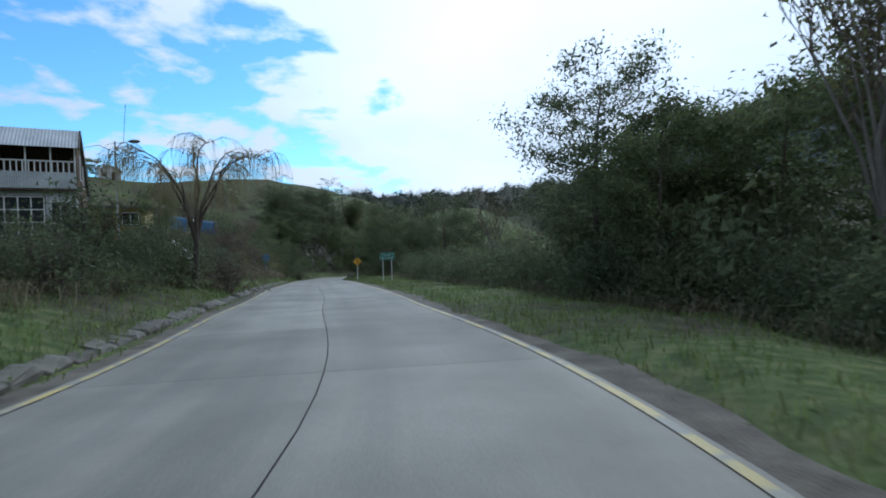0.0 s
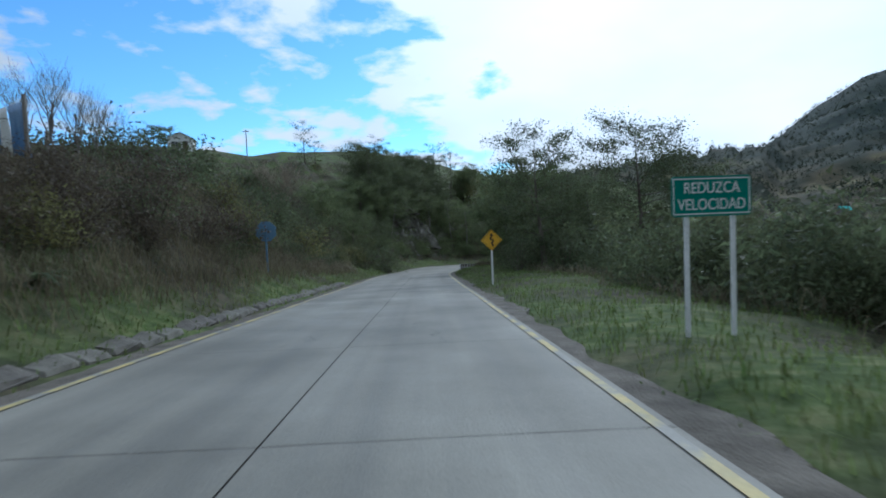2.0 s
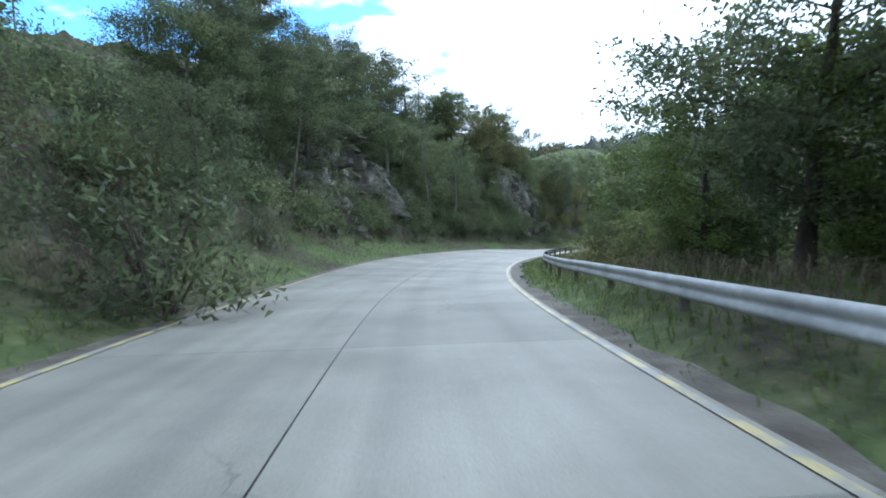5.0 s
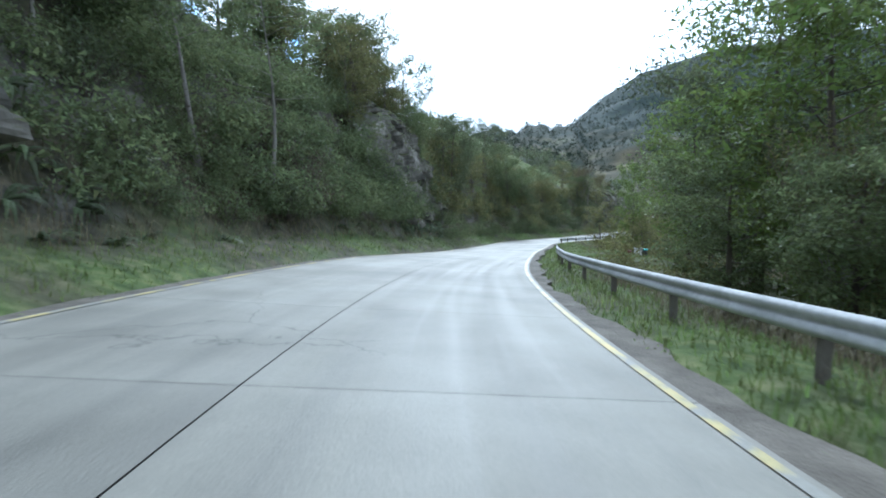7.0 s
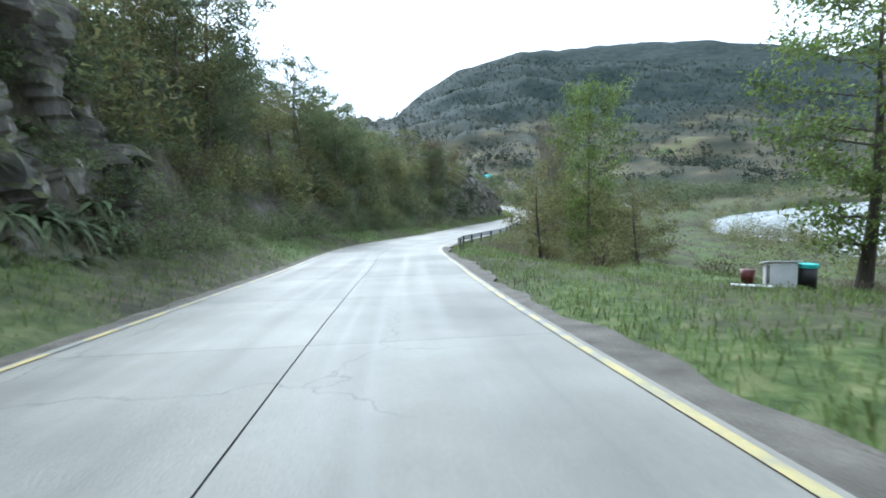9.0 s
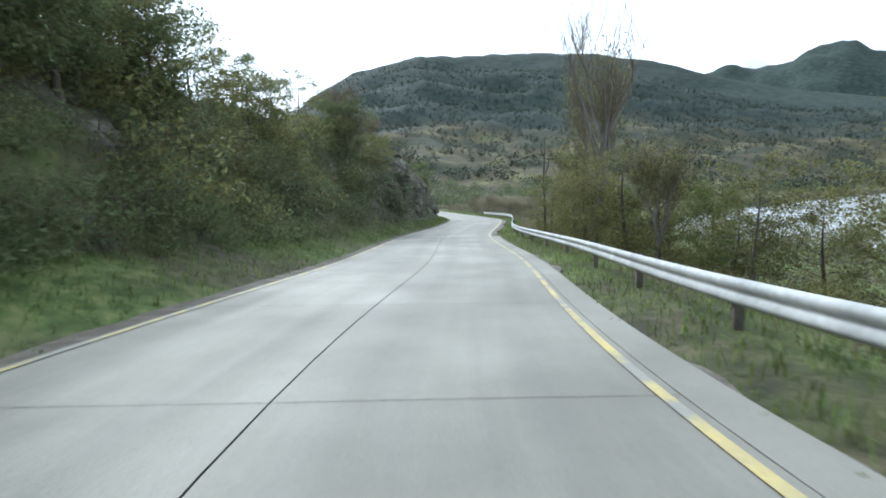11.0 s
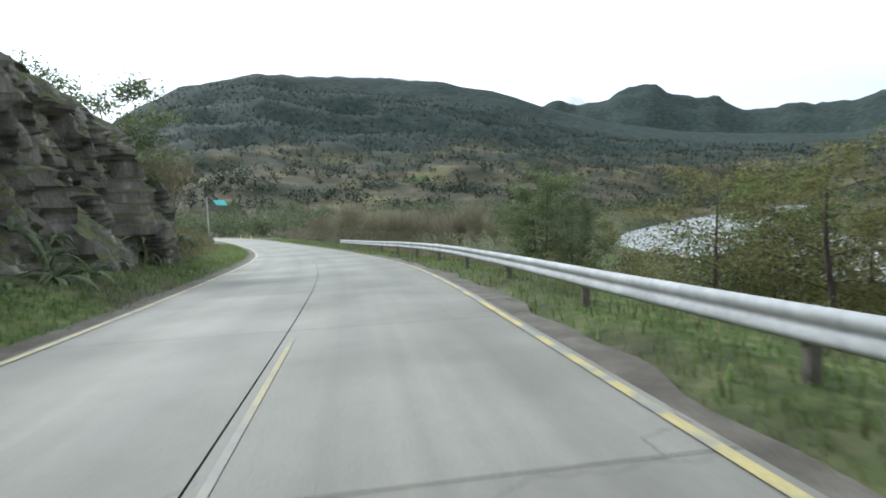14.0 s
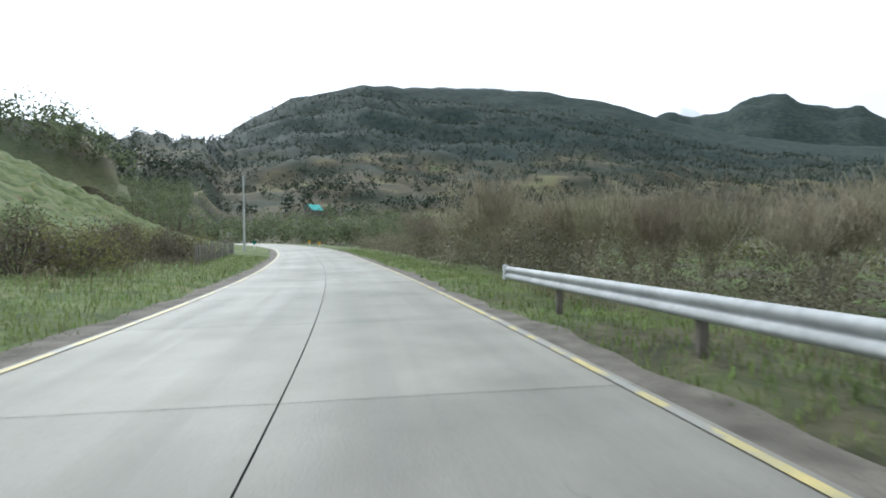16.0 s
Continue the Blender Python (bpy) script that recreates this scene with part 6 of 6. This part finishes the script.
wire_fence([(2.6 + 0.16 * i, 7.6 + 0.25 * math.sin(i)) for i in range(12)], "leaning wooden fence posts with wire on the bank top")
picket_fence([tuple(place(u, -(half(u) + 8.6)).xy) for u in (4.35, 4.6, 4.85, 5.05)], 1.3, 1.15, "weathered board fence with two rails on the bank top")
picket_fence([(86.0, 268.5), (91.0, 276.5), (95.5, 284.0)], 0.33, 1.15, "weathered grey picket fence beside the road")
picket_fence([(57.5, 247.5), (62.5, 251.0), (66.5, 256.0)], 0.4, 1.15, "weathered grey picket fence at the meadow")


# ---------------------------------------------------------------- houses
def window(parent, x, z, w, h, m, panes=(2, 1), framemat=None):
    """A window on a wall facing -y: frame bars in front of panes."""
    fm = framemat or M_WHITE
    frame_ob = part("window", box(x - w / 2 - 0.06, x + w / 2 + 0.06, -0.02, 0.05, z - 0.06, z + h + 0.06, 0.01), M_DARKWOOD, parent, "window", m)
    nx, nz = panes
    for i in range(nx):
        for k in range(nz):
            px0, px1 = x - w / 2 + i * w / nx + 0.03, x - w / 2 + (i + 1) * w / nx - 0.03
            pz0, pz1 = z + k * h / nz + 0.03, z + (k + 1) * h / nz - 0.03
            part("pane", box(px0, px1, -0.034, -0.024, pz0, pz1), M_DARKGLASS, frame_ob, "dark window pane")
    for i in range(nx + 1):
        bx = x - w / 2 + i * w / nx
        part("bar", box(bx - 0.03, bx + 0.03, -0.05, -0.036, z, z + h), fm, frame_ob)
    for k in range(nz + 1):
        bz = z + k * h / nz
        part("bar", box(x - w / 2, x + w / 2, -0.056, -0.042, bz - 0.03, bz + 0.03), fm, frame_ob)
    return frame_ob


def corrugated(w, h, mat_pitch=0.09, amp=0.012):
    """A corrugated sheet in the xz plane."""
    n = int(w / mat_pitch * 4)
    v, f = [], []
    for i in range(n + 1):
        x = w * i / n
        y = amp * math.sin(2 * math.pi * x / mat_pitch)
        v += [(x, y, 0), (x, y, h)]
        if i:
            f.append((2 * i - 2, 2 * i, 2 * i + 1, 2 * i - 1))
    return v, f


def farmhouse():
    """Two storeys with a balcony, at the corner nearest the road."""
    cx, cy = -17.9, 29.6
    g = 0.35
    root = thing("house", pose(cx, cy, g, 0, 0, 27), "two-storey house in white corrugated sheet with brown shingled gable", "house")
    I = Matrix.Identity(4)
    # walls of the ground floor stand back under the balcony
    part("wall", box(-9.0, 0, 0.4, 0.55, -2.5, 2.5), M_ZINC, root, "white corrugated ground floor wall")
    part("wall", box(-9.0, -3.4, 0.0, 0.15, 2.75, 5.0), M_ZINC, root, "white panelled upper wall")
    part("wall", box(-0.15, 0, 0.55, 6.5, -2.5, 2.5), M_SHINGLE, root, "brown shingled side wall")
    part("wall", box(-9.0, 0, 6.5, 6.65, -2.5, 2.6), M_DARKWOOD, root, "rear wall")
    part("wall", box(-9.15, -9.0, 0.4, 6.65, -2.5, 5.0), M_DARKWOOD, root, "far side wall")
    part("wall", box(-3.4, 0, 1.5, 1.6, 2.6, 5.0), M_DARKWOOD, root, "dark wall behind the balcony")
    # the gable, high in front and falling to the back
    bm = bmesh.new()
    pts = [(0.0, 2.5), (0.0, 5.0), (0.9, 5.75), (6.5, 2.6), (6.5, 2.5)]
    fa = bm.faces.new([bm.verts.new((0, y, z)) for y, z in pts])
    ext = bmesh.ops.extrude_face_region(bm, geom=[fa])
    bmesh.ops.translate(bm, vec=(-0.12, 0, 0), verts=[q for q in ext["geom"] if isinstance(q, bmesh.types.BMVert)])
    bmesh.ops.recalc_face_normals(bm, faces=bm.faces)
    gable = part("gable", bm, M_SHINGLE, root, "brown shingled gable wall", Matrix.Translation((0.01, 0, 0)))
    # shingle rows
    srng = np.random.default_rng(4)
    shin = []
    for w in (0.22, 0.3):
        b = box(0, 0.018, 0, w, 0, 0.32)
        me = bpy.data.meshes.new("shingle")
        b.to_mesh(me)
        b.free()
        me.materials.append(M_SHINGLE)
        shin.append(me)
    for r in range(15):
        z = 2.5 + 0.2 * r
        y, last = 0.05, 6.4
        top_y = 0.9 + (5.75 - z - 0.3) / (5.75 - 2.6) * 5.6
        while y < min(last, top_y) - 0.3:
            if not (z > 4.9 and y < (z - 5.0) * 1.2 + 0.3):
                part_mesh("shingle", shin[int(srng.integers(2))], gable, "", pose(0.012 + 0.006 * (r % 2), y, z, 0, -3, 0))
            y += srng.uniform(0.26, 0.34)
    # windows in the gable
    side = Matrix.Translation((0.03, 0, 0)) @ Matrix.Rotation(radians(90), 4, "Z")
    window(root, 1.3, 3.2, 0.8, 1.3, side, (2, 1))
    window(root, 3.0, 2.9, 0.7, 1.2, side, (2, 1))
    # front
    front = Matrix.Translation((0, 0.38, 0))
    window(root, -2.6, 0.2, 2.2, 2.0, front, (4, 3))
    window(root, -6.0, 0.8, 1.4, 1.3, front, (3, 2))
    door = part("door", box(-1.25, -0.35, 0.3, 0.36, -0.2, 2.05, 0.01), M_WHITE, root, "white panelled door")
    for z0, z1 in ((0.0, 0.75), (0.9, 1.9)):
        for x0 in (-1.17, -0.77):
            part("panel", box(x0, x0 + 0.34, 0.285, 0.299, z0, z1, 0.004), M_DARKGLASS if z0 > 0.5 else M_WHITE, door)
    part("corner_post", box(-0.16, 0.02, 0.30, 0.46, -2.5, 2.5, 0.01), M_WHITE, root, "white corner board")
    # balcony
    part("balcony_floor", box(-9.0, 0.05, -0.05, 1.5, 2.5, 2.66, 0.01), M_DARKWOOD, root, "dark timber balcony floor")
    part_mesh("balcony_apron", mesh_of("balcony_apron", *corrugated(3.4, 0.85), M_ZINC), root, "white corrugated sheet under the balustrade", Matrix.Translation((-3.4, -0.08, 2.62)))
    part("handrail", box(-3.4, 0.0, -0.07, 0.0, 4.0, 4.07, 0.008), M_WHITE, root, "white handrail")
    for i in range(14):
        x = -3.3 + i * 0.245
        part("baluster", box(x, x + 0.07, -0.05, -0.02, 3.45, 4.0), M_WHITE, root)
    for x in (-3.3, -2.2, -1.15, -0.1):
        part("balcony_post", box(x, x + 0.08, -0.06, 0.02, 3.4, 5.05, 0.006), M_WHITE, root)
    # roof: a short front pitch and a long one behind
    for name, (y0, z0), (y1, z1) in (("roof", (-0.45, 4.72), (0.9, 5.85)), ("roof", (0.9, 5.85), (7.0, 2.45))):
        l, a = math.hypot(y1 - y0, z1 - z0), math.atan2(z1 - z0, y1 - y0)
        v, f = corrugated(9.5, l, 0.15, 0.016)
        v = [(x, z, y) for x, y, z in v]
        part_mesh(name, mesh_of(name, v, f, M_ZINC), root, "corrugated metal roof sheet", Matrix.Translation((-9.3, y0, z0)) @ Matrix.Rotation(a, 4, "X"))
        part("bargeboard", box(0.1, 0.16, 0, l, -0.14, 0.03, 0.005), M_DARKWOOD, root, "dark bargeboard", Matrix.Translation((0.02, y0, z0)) @ Matrix.Rotation(a, 4, "X"))
    part("footing", box(-9.1, 0.0, 0.38, 6.6, -3.0, -0.15), M_STONE, root, "rough stone footing")


def shed(name, x, y, turn, w, d, h, drop, wallmat, roofmat, label, boards=True, doorway=True):
    """A lean-to of upright boards under a sheet roof."""
    g = ground_at(x, y)
    root = thing(name, pose(x, y, g, 0, 0, turn), label, "shed")
    rng = np.random.default_rng(int(w * 100))
    if boards:
        n = int(w / 0.24)
        for i in range(n):
            x0 = -w / 2 + i * w / n
            if doorway and 0.62 < i / n < 0.76:
                continue
            part("board", box(x0 + 0.006, x0 + w / n - 0.006, -0.02, 0.02 + 0.01 * rng.uniform(), -1.0, h * rng.uniform(0.97, 1.0)), wallmat, root)
        # dark sheet closes doorway and gaps, its colour standing for the shade inside
        part("wall", box(-w / 2, w / 2, 0.04, 0.08, -1.0, h - 0.1), M_DARKWOOD, root, "dark backing sheet as shade behind the boards")
    else:
        part("wall", box(-w / 2, w / 2, 0, 0.1, -1.0, h), wallmat, root)
        # no opening here: a dark panel stands for the shade inside a doorway
        part("door", box(-w * 0.30, -w * 0.06, -0.035, -0.005, 0, 1.95, 0.005), M_DARKWOOD, root, "dark panel painted as an open doorway's shade")
        window(root, w * 0.26, 0.95, w * 0.3, 0.8, Matrix.Translation((0, -0.02, 0)), (2, 1))
    for sx in (-1, 1):
        part("wall", box(sx * (w / 2) - 0.05, sx * (w / 2) + 0.05, 0.1, d, -1.0, h - drop), wallmat, root)
    part("wall", box(-w / 2, w / 2, d, d + 0.08, -1.0, h - drop), wallmat, root)
    l, a = math.hypot(d + 0.7, drop), -math.atan2(drop, d + 0.7)
    v, f = corrugated(w + 0.6, l, 0.15, 0.016)
    v = [(p, r, q) for p, q, r in v]
    part_mesh("roof", mesh_of("roof", v, f, roofmat), root, "", Matrix.Translation((-w / 2 - 0.3, -0.35, h + 0.06)) @ Matrix.Rotation(a, 4, "X"))
    part("fascia", box(-w / 2 - 0.3, w / 2 + 0.3, -0.38, -0.34, h - 0.06, h + 0.08), M_GREYWOOD, root)
    return root


def gabled(name, x, y, turn, w, d, h, rise, wallmat, roofmat, label):
    """A small far house with a pitched roof, door and windows."""
    g = ground_at(x, y)
    root = thing(name, pose(x, y, g, 0, 0, turn), label, "house")
    bm = bmesh.new()
    pts = [(-w / 2, -1), (w / 2, -1), (w / 2, h), (0, h + rise), (-w / 2, h)]
    fa = bm.faces.new([bm.verts.new((px, 0, pz)) for px, pz in pts])
    ext = bmesh.ops.extrude_face_region(bm, geom=[fa])
    bmesh.ops.translate(bm, vec=(0, d, 0), verts=[q for q in ext["geom"] if isinstance(q, bmesh.types.BMVert)])
    bmesh.ops.recalc_face_normals(bm, faces=bm.faces)
    part("wall", bm, wallmat, root)
    for sx in (-1, 1):
        l = math.hypot(w / 2 + 0.4, rise * (w / 2 + 0.4) / (w / 2))
        part("roof", box(0, l, -0.4, d + 0.4, 0.03, 0.1), roofmat, root, "", Matrix.Translation((0, 0, h + rise)) @ (Matrix.Rotation(math.pi, 4, "Z") @ Matrix.Translation((0, -d, 0)) if sx < 0 else Matrix.Identity(4)) @ Matrix.Rotation(math.atan2(rise, w / 2), 4, "Y"))
    part("door", box(0.1 * w, 0.3 * w, -0.05, -0.005, 0, 2.0), M_DARKWOOD, root, "dark door")
    window(root, -0.22 * w, 0.9, 0.25 * w, 1.0, Matrix.Translation((0, -0.02, 0)), (2, 1))
    return root


farmhouse()
shed("outbuilding", -19.6, 36.4, 14, 3.2, 2.6, 2.15, 0.25, M_OCHRE, M_ZINC, "small ochre outbuilding with a flat metal roof", boards=False)
shed("barn", -31.5, 67.0, 24, 6.4, 4.0, 2.6, 0.7, M_GREYWOOD, M_GREYWOOD, "grey weathered board barn with a dark doorway")
gabled("cottage", -78.4, 143.0, 25, 5.0, 5.0, 2.6, 1.3, M_WHITE, M_ZINC, "small white cottage with a metal roof on the hilltop")
gabled("farm_building", 253.5, 508.0, 100, 6.0, 8.0, 3.0, 3.0, M_GREYWOOD, M_TEAL, "farm building with a bright teal roof across the valley")


def street_lamp():
    x, y = -16.3, 30.4
    g = ground_at(x, y)
    root = thing("street_lamp", pose(x, y, g, 0, 0, 0), "street lamp on a slim pole beside the house", "street lamp")
    top = 5.5 - g
    part("pole", rod(0.05, -0.5, top + 0.1), M_GALV, root)
    v, f = tube([(0, 0, top - 0.3), (0.35, -0.02, top - 0.02), (0.8, -0.03, top + 0.08)], (0.025, 0.025, 0.025), 8)
    part_mesh("arm", mesh_of("arm", v, f, M_GALV, True), root)
    bm = bmesh.new()
    bmesh.ops.create_uvsphere(bm, u_segments=14, v_segments=8, radius=1, matrix=Matrix.Translation((1.05, -0.03, top + 0.08)) @ Matrix.Diagonal((0.32, 0.13, 0.1, 1)))
    part("head", bm, M_RUST, root, "dark lamp head", smooth=True)
    part("aerial", rod(0.012, top, top + 2.2, 5), M_RUST, root, "thin aerial rod", pose(-0.1, 0.1, 0, 0, 5, 0))


street_lamp()


def draped(name, pts, drop, mat, label, category, thick=0.02):
    """Cloth hanging in folds from a line between the points."""
    a, b = Vector(pts[0]), Vector(pts[1])
    n = 22
    v, f = [], []
    away = (b - a).cross(Vector((0, 0, 1))).normalized()
    for i in range(n + 1):
        p = a + (b - a) * i / n
        for k in range(7):
            s = k / 6
            o = away * (0.07 * s * math.sin(i * 1.7) + 0.1 * s)
            v.append(p + o - Vector((0, 0, drop * s * (1 + 0.08 * math.sin(i * 0.9)))))
        if i:
            for k in range(6):
                q = (i - 1) * 7 + k
                f.append((q, q + 1, q + 8, q + 7))
    ob = new(name, mesh_of(name, v, f, mat, True))
    sol = ob.modifiers.new("thickness", "SOLIDIFY")
    sol.thickness = thick
    return tagged(ob, label, category)


g1 = ground_at(-17.2, 36.2)
draped("tarpaulin", ((-16.9, 35.2, g1 + 1.35), (-16.0, 35.5, g1 + 1.1)), 1.4, M_BLUE, "bright blue tarpaulin draped beside the outbuilding", "tarpaulin")


def clothesline():
    a, b = Vector((-16.4, 45.4, 0)), Vector((-22.6, 49.8, 0))
    a.z, b.z = ground_at(a.x, a.y), ground_at(b.x, b.y)
    root = thing("clothesline", Matrix.Translation(a), "clothesline strung between two wooden posts", "clothesline")
    for p in (a, b):
        part("post", rod(0.05, -0.4, 1.9, 8), M_GREYWOOD, root, "", Matrix.Translation(p - a))
    v, f = tube([Vector((0, 0, 1.8)), (b - a) / 2 + Vector((0, 0, 1.72)), b - a + Vector((0, 0, 1.8))], (0.008,) * 3, 4)
    part_mesh("line", mesh_of("line", v, f, M_WHITE), root)
    up = Vector((0, 0, 1.75))
    for lo, hi, mat, words in ((0.05, 0.3, M_BLUE, "blue sheet hung out to dry"), (0.34, 0.52, M_WHITE, "white sheet hung out to dry"), (0.56, 0.9, M_BLUE, "blue sheet hung out to dry")):
        draped("laundry", (a + (b - a) * lo + up, a + (b - a) * hi + up), 1.25, mat, words, "laundry", 0.01)


clothesline()


def bundle(x, y, w, h, seed):
    """A lumpy wrapped bundle, tied at the top."""
    rng = np.random.default_rng(seed)
    v, f, n = [], [], 14
    for k in range(8):
        a = k / 7
        r = w * (0.75 + 0.35 * math.sin(math.pi * min(1, a * 1.15)) - 0.75 * a**3)
        for i in range(n):
            t = 2 * math.pi * i / n
            q = r * (1 + rng.normal(0, 0.06))
            v.append((q * math.cos(t), q * math.sin(t), h * a + rng.normal(0, 0.015) * (k > 0)))
            if k:
                o = (k - 1) * n
                f.append((o + i, o + (i + 1) % n, o + n + (i + 1) % n, o + n + i))
    f.append(tuple(range(7 * n, 8 * n)))
    root = thing("bundle", pose(x, y, ground_at(x, y) - 0.03), "pale plastic-wrapped bundle standing on the bank top", "bundle", "bundles")
    part_mesh("wrapping", mesh_of("wrapping", v, f, M_WHITE, True), root)


for bx, by, bw, bh, bs in ((-12.0, 28.4, 0.46, 0.85, 1), (-11.4, 27.8, 0.4, 0.7, 2), (-12.9, 29.2, 0.42, 0.7, 3)):
    bundle(bx, by, bw, bh, bs)


def kennel():
    x, y = 9.9, 152.4
    g = ground_at(x, y)
    root = thing("roadside_hut", pose(x, y, g, 0, 0, -42) @ Matrix.Scale(0.54, 4), "small white wooden hut with a slanting white roof", "hut")
    part("wall", box(-0.55, 0.55, 0.0, 0.05, -0.2, 1.05), M_WHITE, root)
    part("wall", box(-0.55, 0.55, 0.85, 0.9, -0.2, 0.85), M_WHITE, root)
    part("wall", box(0.5, 0.55, 0.05, 0.85, -0.2, 0.95), M_WHITE, root)
    part("wall", box(-0.55, -0.5, 0.55, 0.85, -0.2, 0.95), M_WHITE, root)
    part("roof", box(-0.7, 0.7, -0.12, 1.08, 0, 0.05, 0.01), M_WHITE, root, "white slanting roof", Matrix.Translation((0, 0, 1.1)) @ Matrix.Rotation(radians(-12), 4, "X"))
    bm = bmesh.new()
    bmesh.ops.create_cone(bm, cap_ends=True, segments=18, radius1=0.30, radius2=0.30, depth=0.85, matrix=Matrix.Translation((0, 0, 0.42)))
    bmesh.ops.bevel(bm, geom=[e for e in bm.edges if abs(e.verts[0].co.z - e.verts[1].co.z) < 0.01], offset=0.03, segments=2, affect="EDGES")
    q = root.matrix_basis @ Vector((1.0, 0.1, 0))
    barrel = thing("barrel", pose(q.x, q.y, ground_at(q.x, q.y)) @ Matrix.Scale(0.66, 4), "dark barrel with a teal cover beside the hut", "barrel")
    part("drum", bm, M_SIGNBLACK, barrel, "", None, True)
    part("cover", rod(0.32, 0.8, 0.93, 18), M_TEAL, barrel, "teal cover")
    q = root.matrix_basis @ Vector((-1.5, -0.6, 0))
    plank = thing("plank", pose(q.x, q.y, ground_at(q.x, q.y) + 0.06, 0, 0, -60), "short white plank lying in the grass", "plank")
    part("board", box(-0.45, 0.45, -0.07, 0.07, 0, 0.03, 0.004), M_WHITE, plank)
    q = root.matrix_basis @ Vector((-1.25, 0.8, 0))
    pot = thing("bucket", pose(q.x, q.y, ground_at(q.x, q.y)), "dull dark red plastic bucket in the grass", "bucket")
    bm = bmesh.new()
    bmesh.ops.create_cone(bm, cap_ends=True, segments=16, radius1=0.13, radius2=0.18, depth=0.36, matrix=Matrix.Translation((0, 0, 0.18)))
    part("pail", bm, M_RED, pot, "", None, True)
    v, f = tube([(0.17, 0, 0.34), (0.12, 0, 0.46), (0, 0, 0.5), (-0.12, 0, 0.46), (-0.17, 0, 0.34)], (0.008,) * 5, 5)
    part_mesh("handle", mesh_of("handle", v, f, M_RUST), pot)


M_RED = material("dull_red_plastic", [(0.3, (0.10, 0.025, 0.02)), (0.7, (0.17, 0.04, 0.03))], scale=2, rough=0.45)
kennel()


def snag(x, y, tall):
    """A broken dead trunk."""
    g = ground_at(x, y)
    pts = [(0, 0, -0.4), (0.05, 0.02, tall * 0.3), (-0.08, 0.05, tall * 0.6), (0.02, 0, tall * 0.85), (0.1, 0.05, tall)]
    lists = [tube(pts, (0.08, 0.07, 0.06, 0.04, 0.02), 9), tube([(-0.05, 0, tall * 0.62), (0.5, 0.1, tall * 0.72), (0.6, 0.1, tall * 0.8)], (0.07, 0.05, 0.02), 6),
             tube([(0, 0, tall * 0.8), (-0.4, 0.1, tall * 0.9)], (0.06, 0.02), 6)]
    root = thing("dead_tree", pose(x, y, g), "broken dead tree trunk with two stubs", "dead tree")
    part_mesh("trunk", mesh_of("trunk", *gather(lists), M_BARK, True), root)


snag(40.5, 198.0, 6.8)


# ---------------------------------------------------------------- kerb stones and road slabs, last
def kerb():
    root = tagged(new("kerb"), "row of rough kerb stones along the gutter", "kerb", kind="structure")
    rng = np.random.default_rng(12)
    shapes = []
    for k in range(5):
        bm = bmesh.new()
        bmesh.ops.create_cube(bm, size=1)
        bmesh.ops.transform(bm, matrix=Matrix.Diagonal((0.38, 0.74, 0.34, 1)), verts=bm.verts)
        bmesh.ops.bevel(bm, geom=list(bm.edges), offset=0.06, segments=1, affect="EDGES")
        for v in bm.verts:
            v.co += Vector(rng.normal(0, 0.018, 3))
        me = bpy.data.meshes.new("stone")
        bm.to_mesh(me)
        bm.free()
        me.materials.append(M_STONE)
        shapes.append(me)
    for a, b in ((-0.3, 3.9),):
        u = a
        while u < b:
            p = place(u, -(half(u) + 0.75), 0.0 + 0.03 * rng.uniform(-1, 1))
            part_mesh("stone", shapes[int(rng.integers(5))], root, "", pose(p.x, p.y, p.z, rng.normal(0, 3), 14 + rng.normal(0, 4), math.degrees(facing(u)) + rng.normal(0, 2)))
            u += 0.8 / 17


kerb()


def slabs():
    """Concrete slabs, one to a lane and about four and a half metres long, with open joints."""
    u = -2.0
    step = 4.5 / 17
    while u < 21.4:
        for side in (-1, 1):
            v, f = [], []
            n = 4
            o = place(u, 0)
            a0, a1 = u + 0.0004, u + step - 0.0004
            for k in range(n + 1):
                w = a0 + (a1 - a0) * k / n
                for lat, dz in ((side * 0.009, 0.0), (side * (half(w) * 0.5), 0.004), (side * (half(w) + 0.12), 0.0), (side * (half(w) + 0.12), -0.16)):
                    v.append(place(w, lat, dz) - o)
            for k in range(n):
                for j in range(3):
                    q = 4 * k + j
                    f.append((q, q + 1, q + 5, q + 4) if side > 0 else (q, q + 4, q + 5, q + 1))
            me = mesh_of("slab", v, f, M_CONCRETE)
            lay = me.uv_layers.new(name="lane")
            flat = []
            for q in f:
                for k in q:
                    w = a0 + (a1 - a0) * (k // 4) / n
                    flat += [17 * w, side * (0.009, half(w) * 0.5, half(w) + 0.12, half(w) + 0.12)[k % 4]]
            lay.data.foreach_set("uv", flat)
            part_mesh("slab", me, road_ob, "", Matrix.Translation(o))
        u += step


slabs()
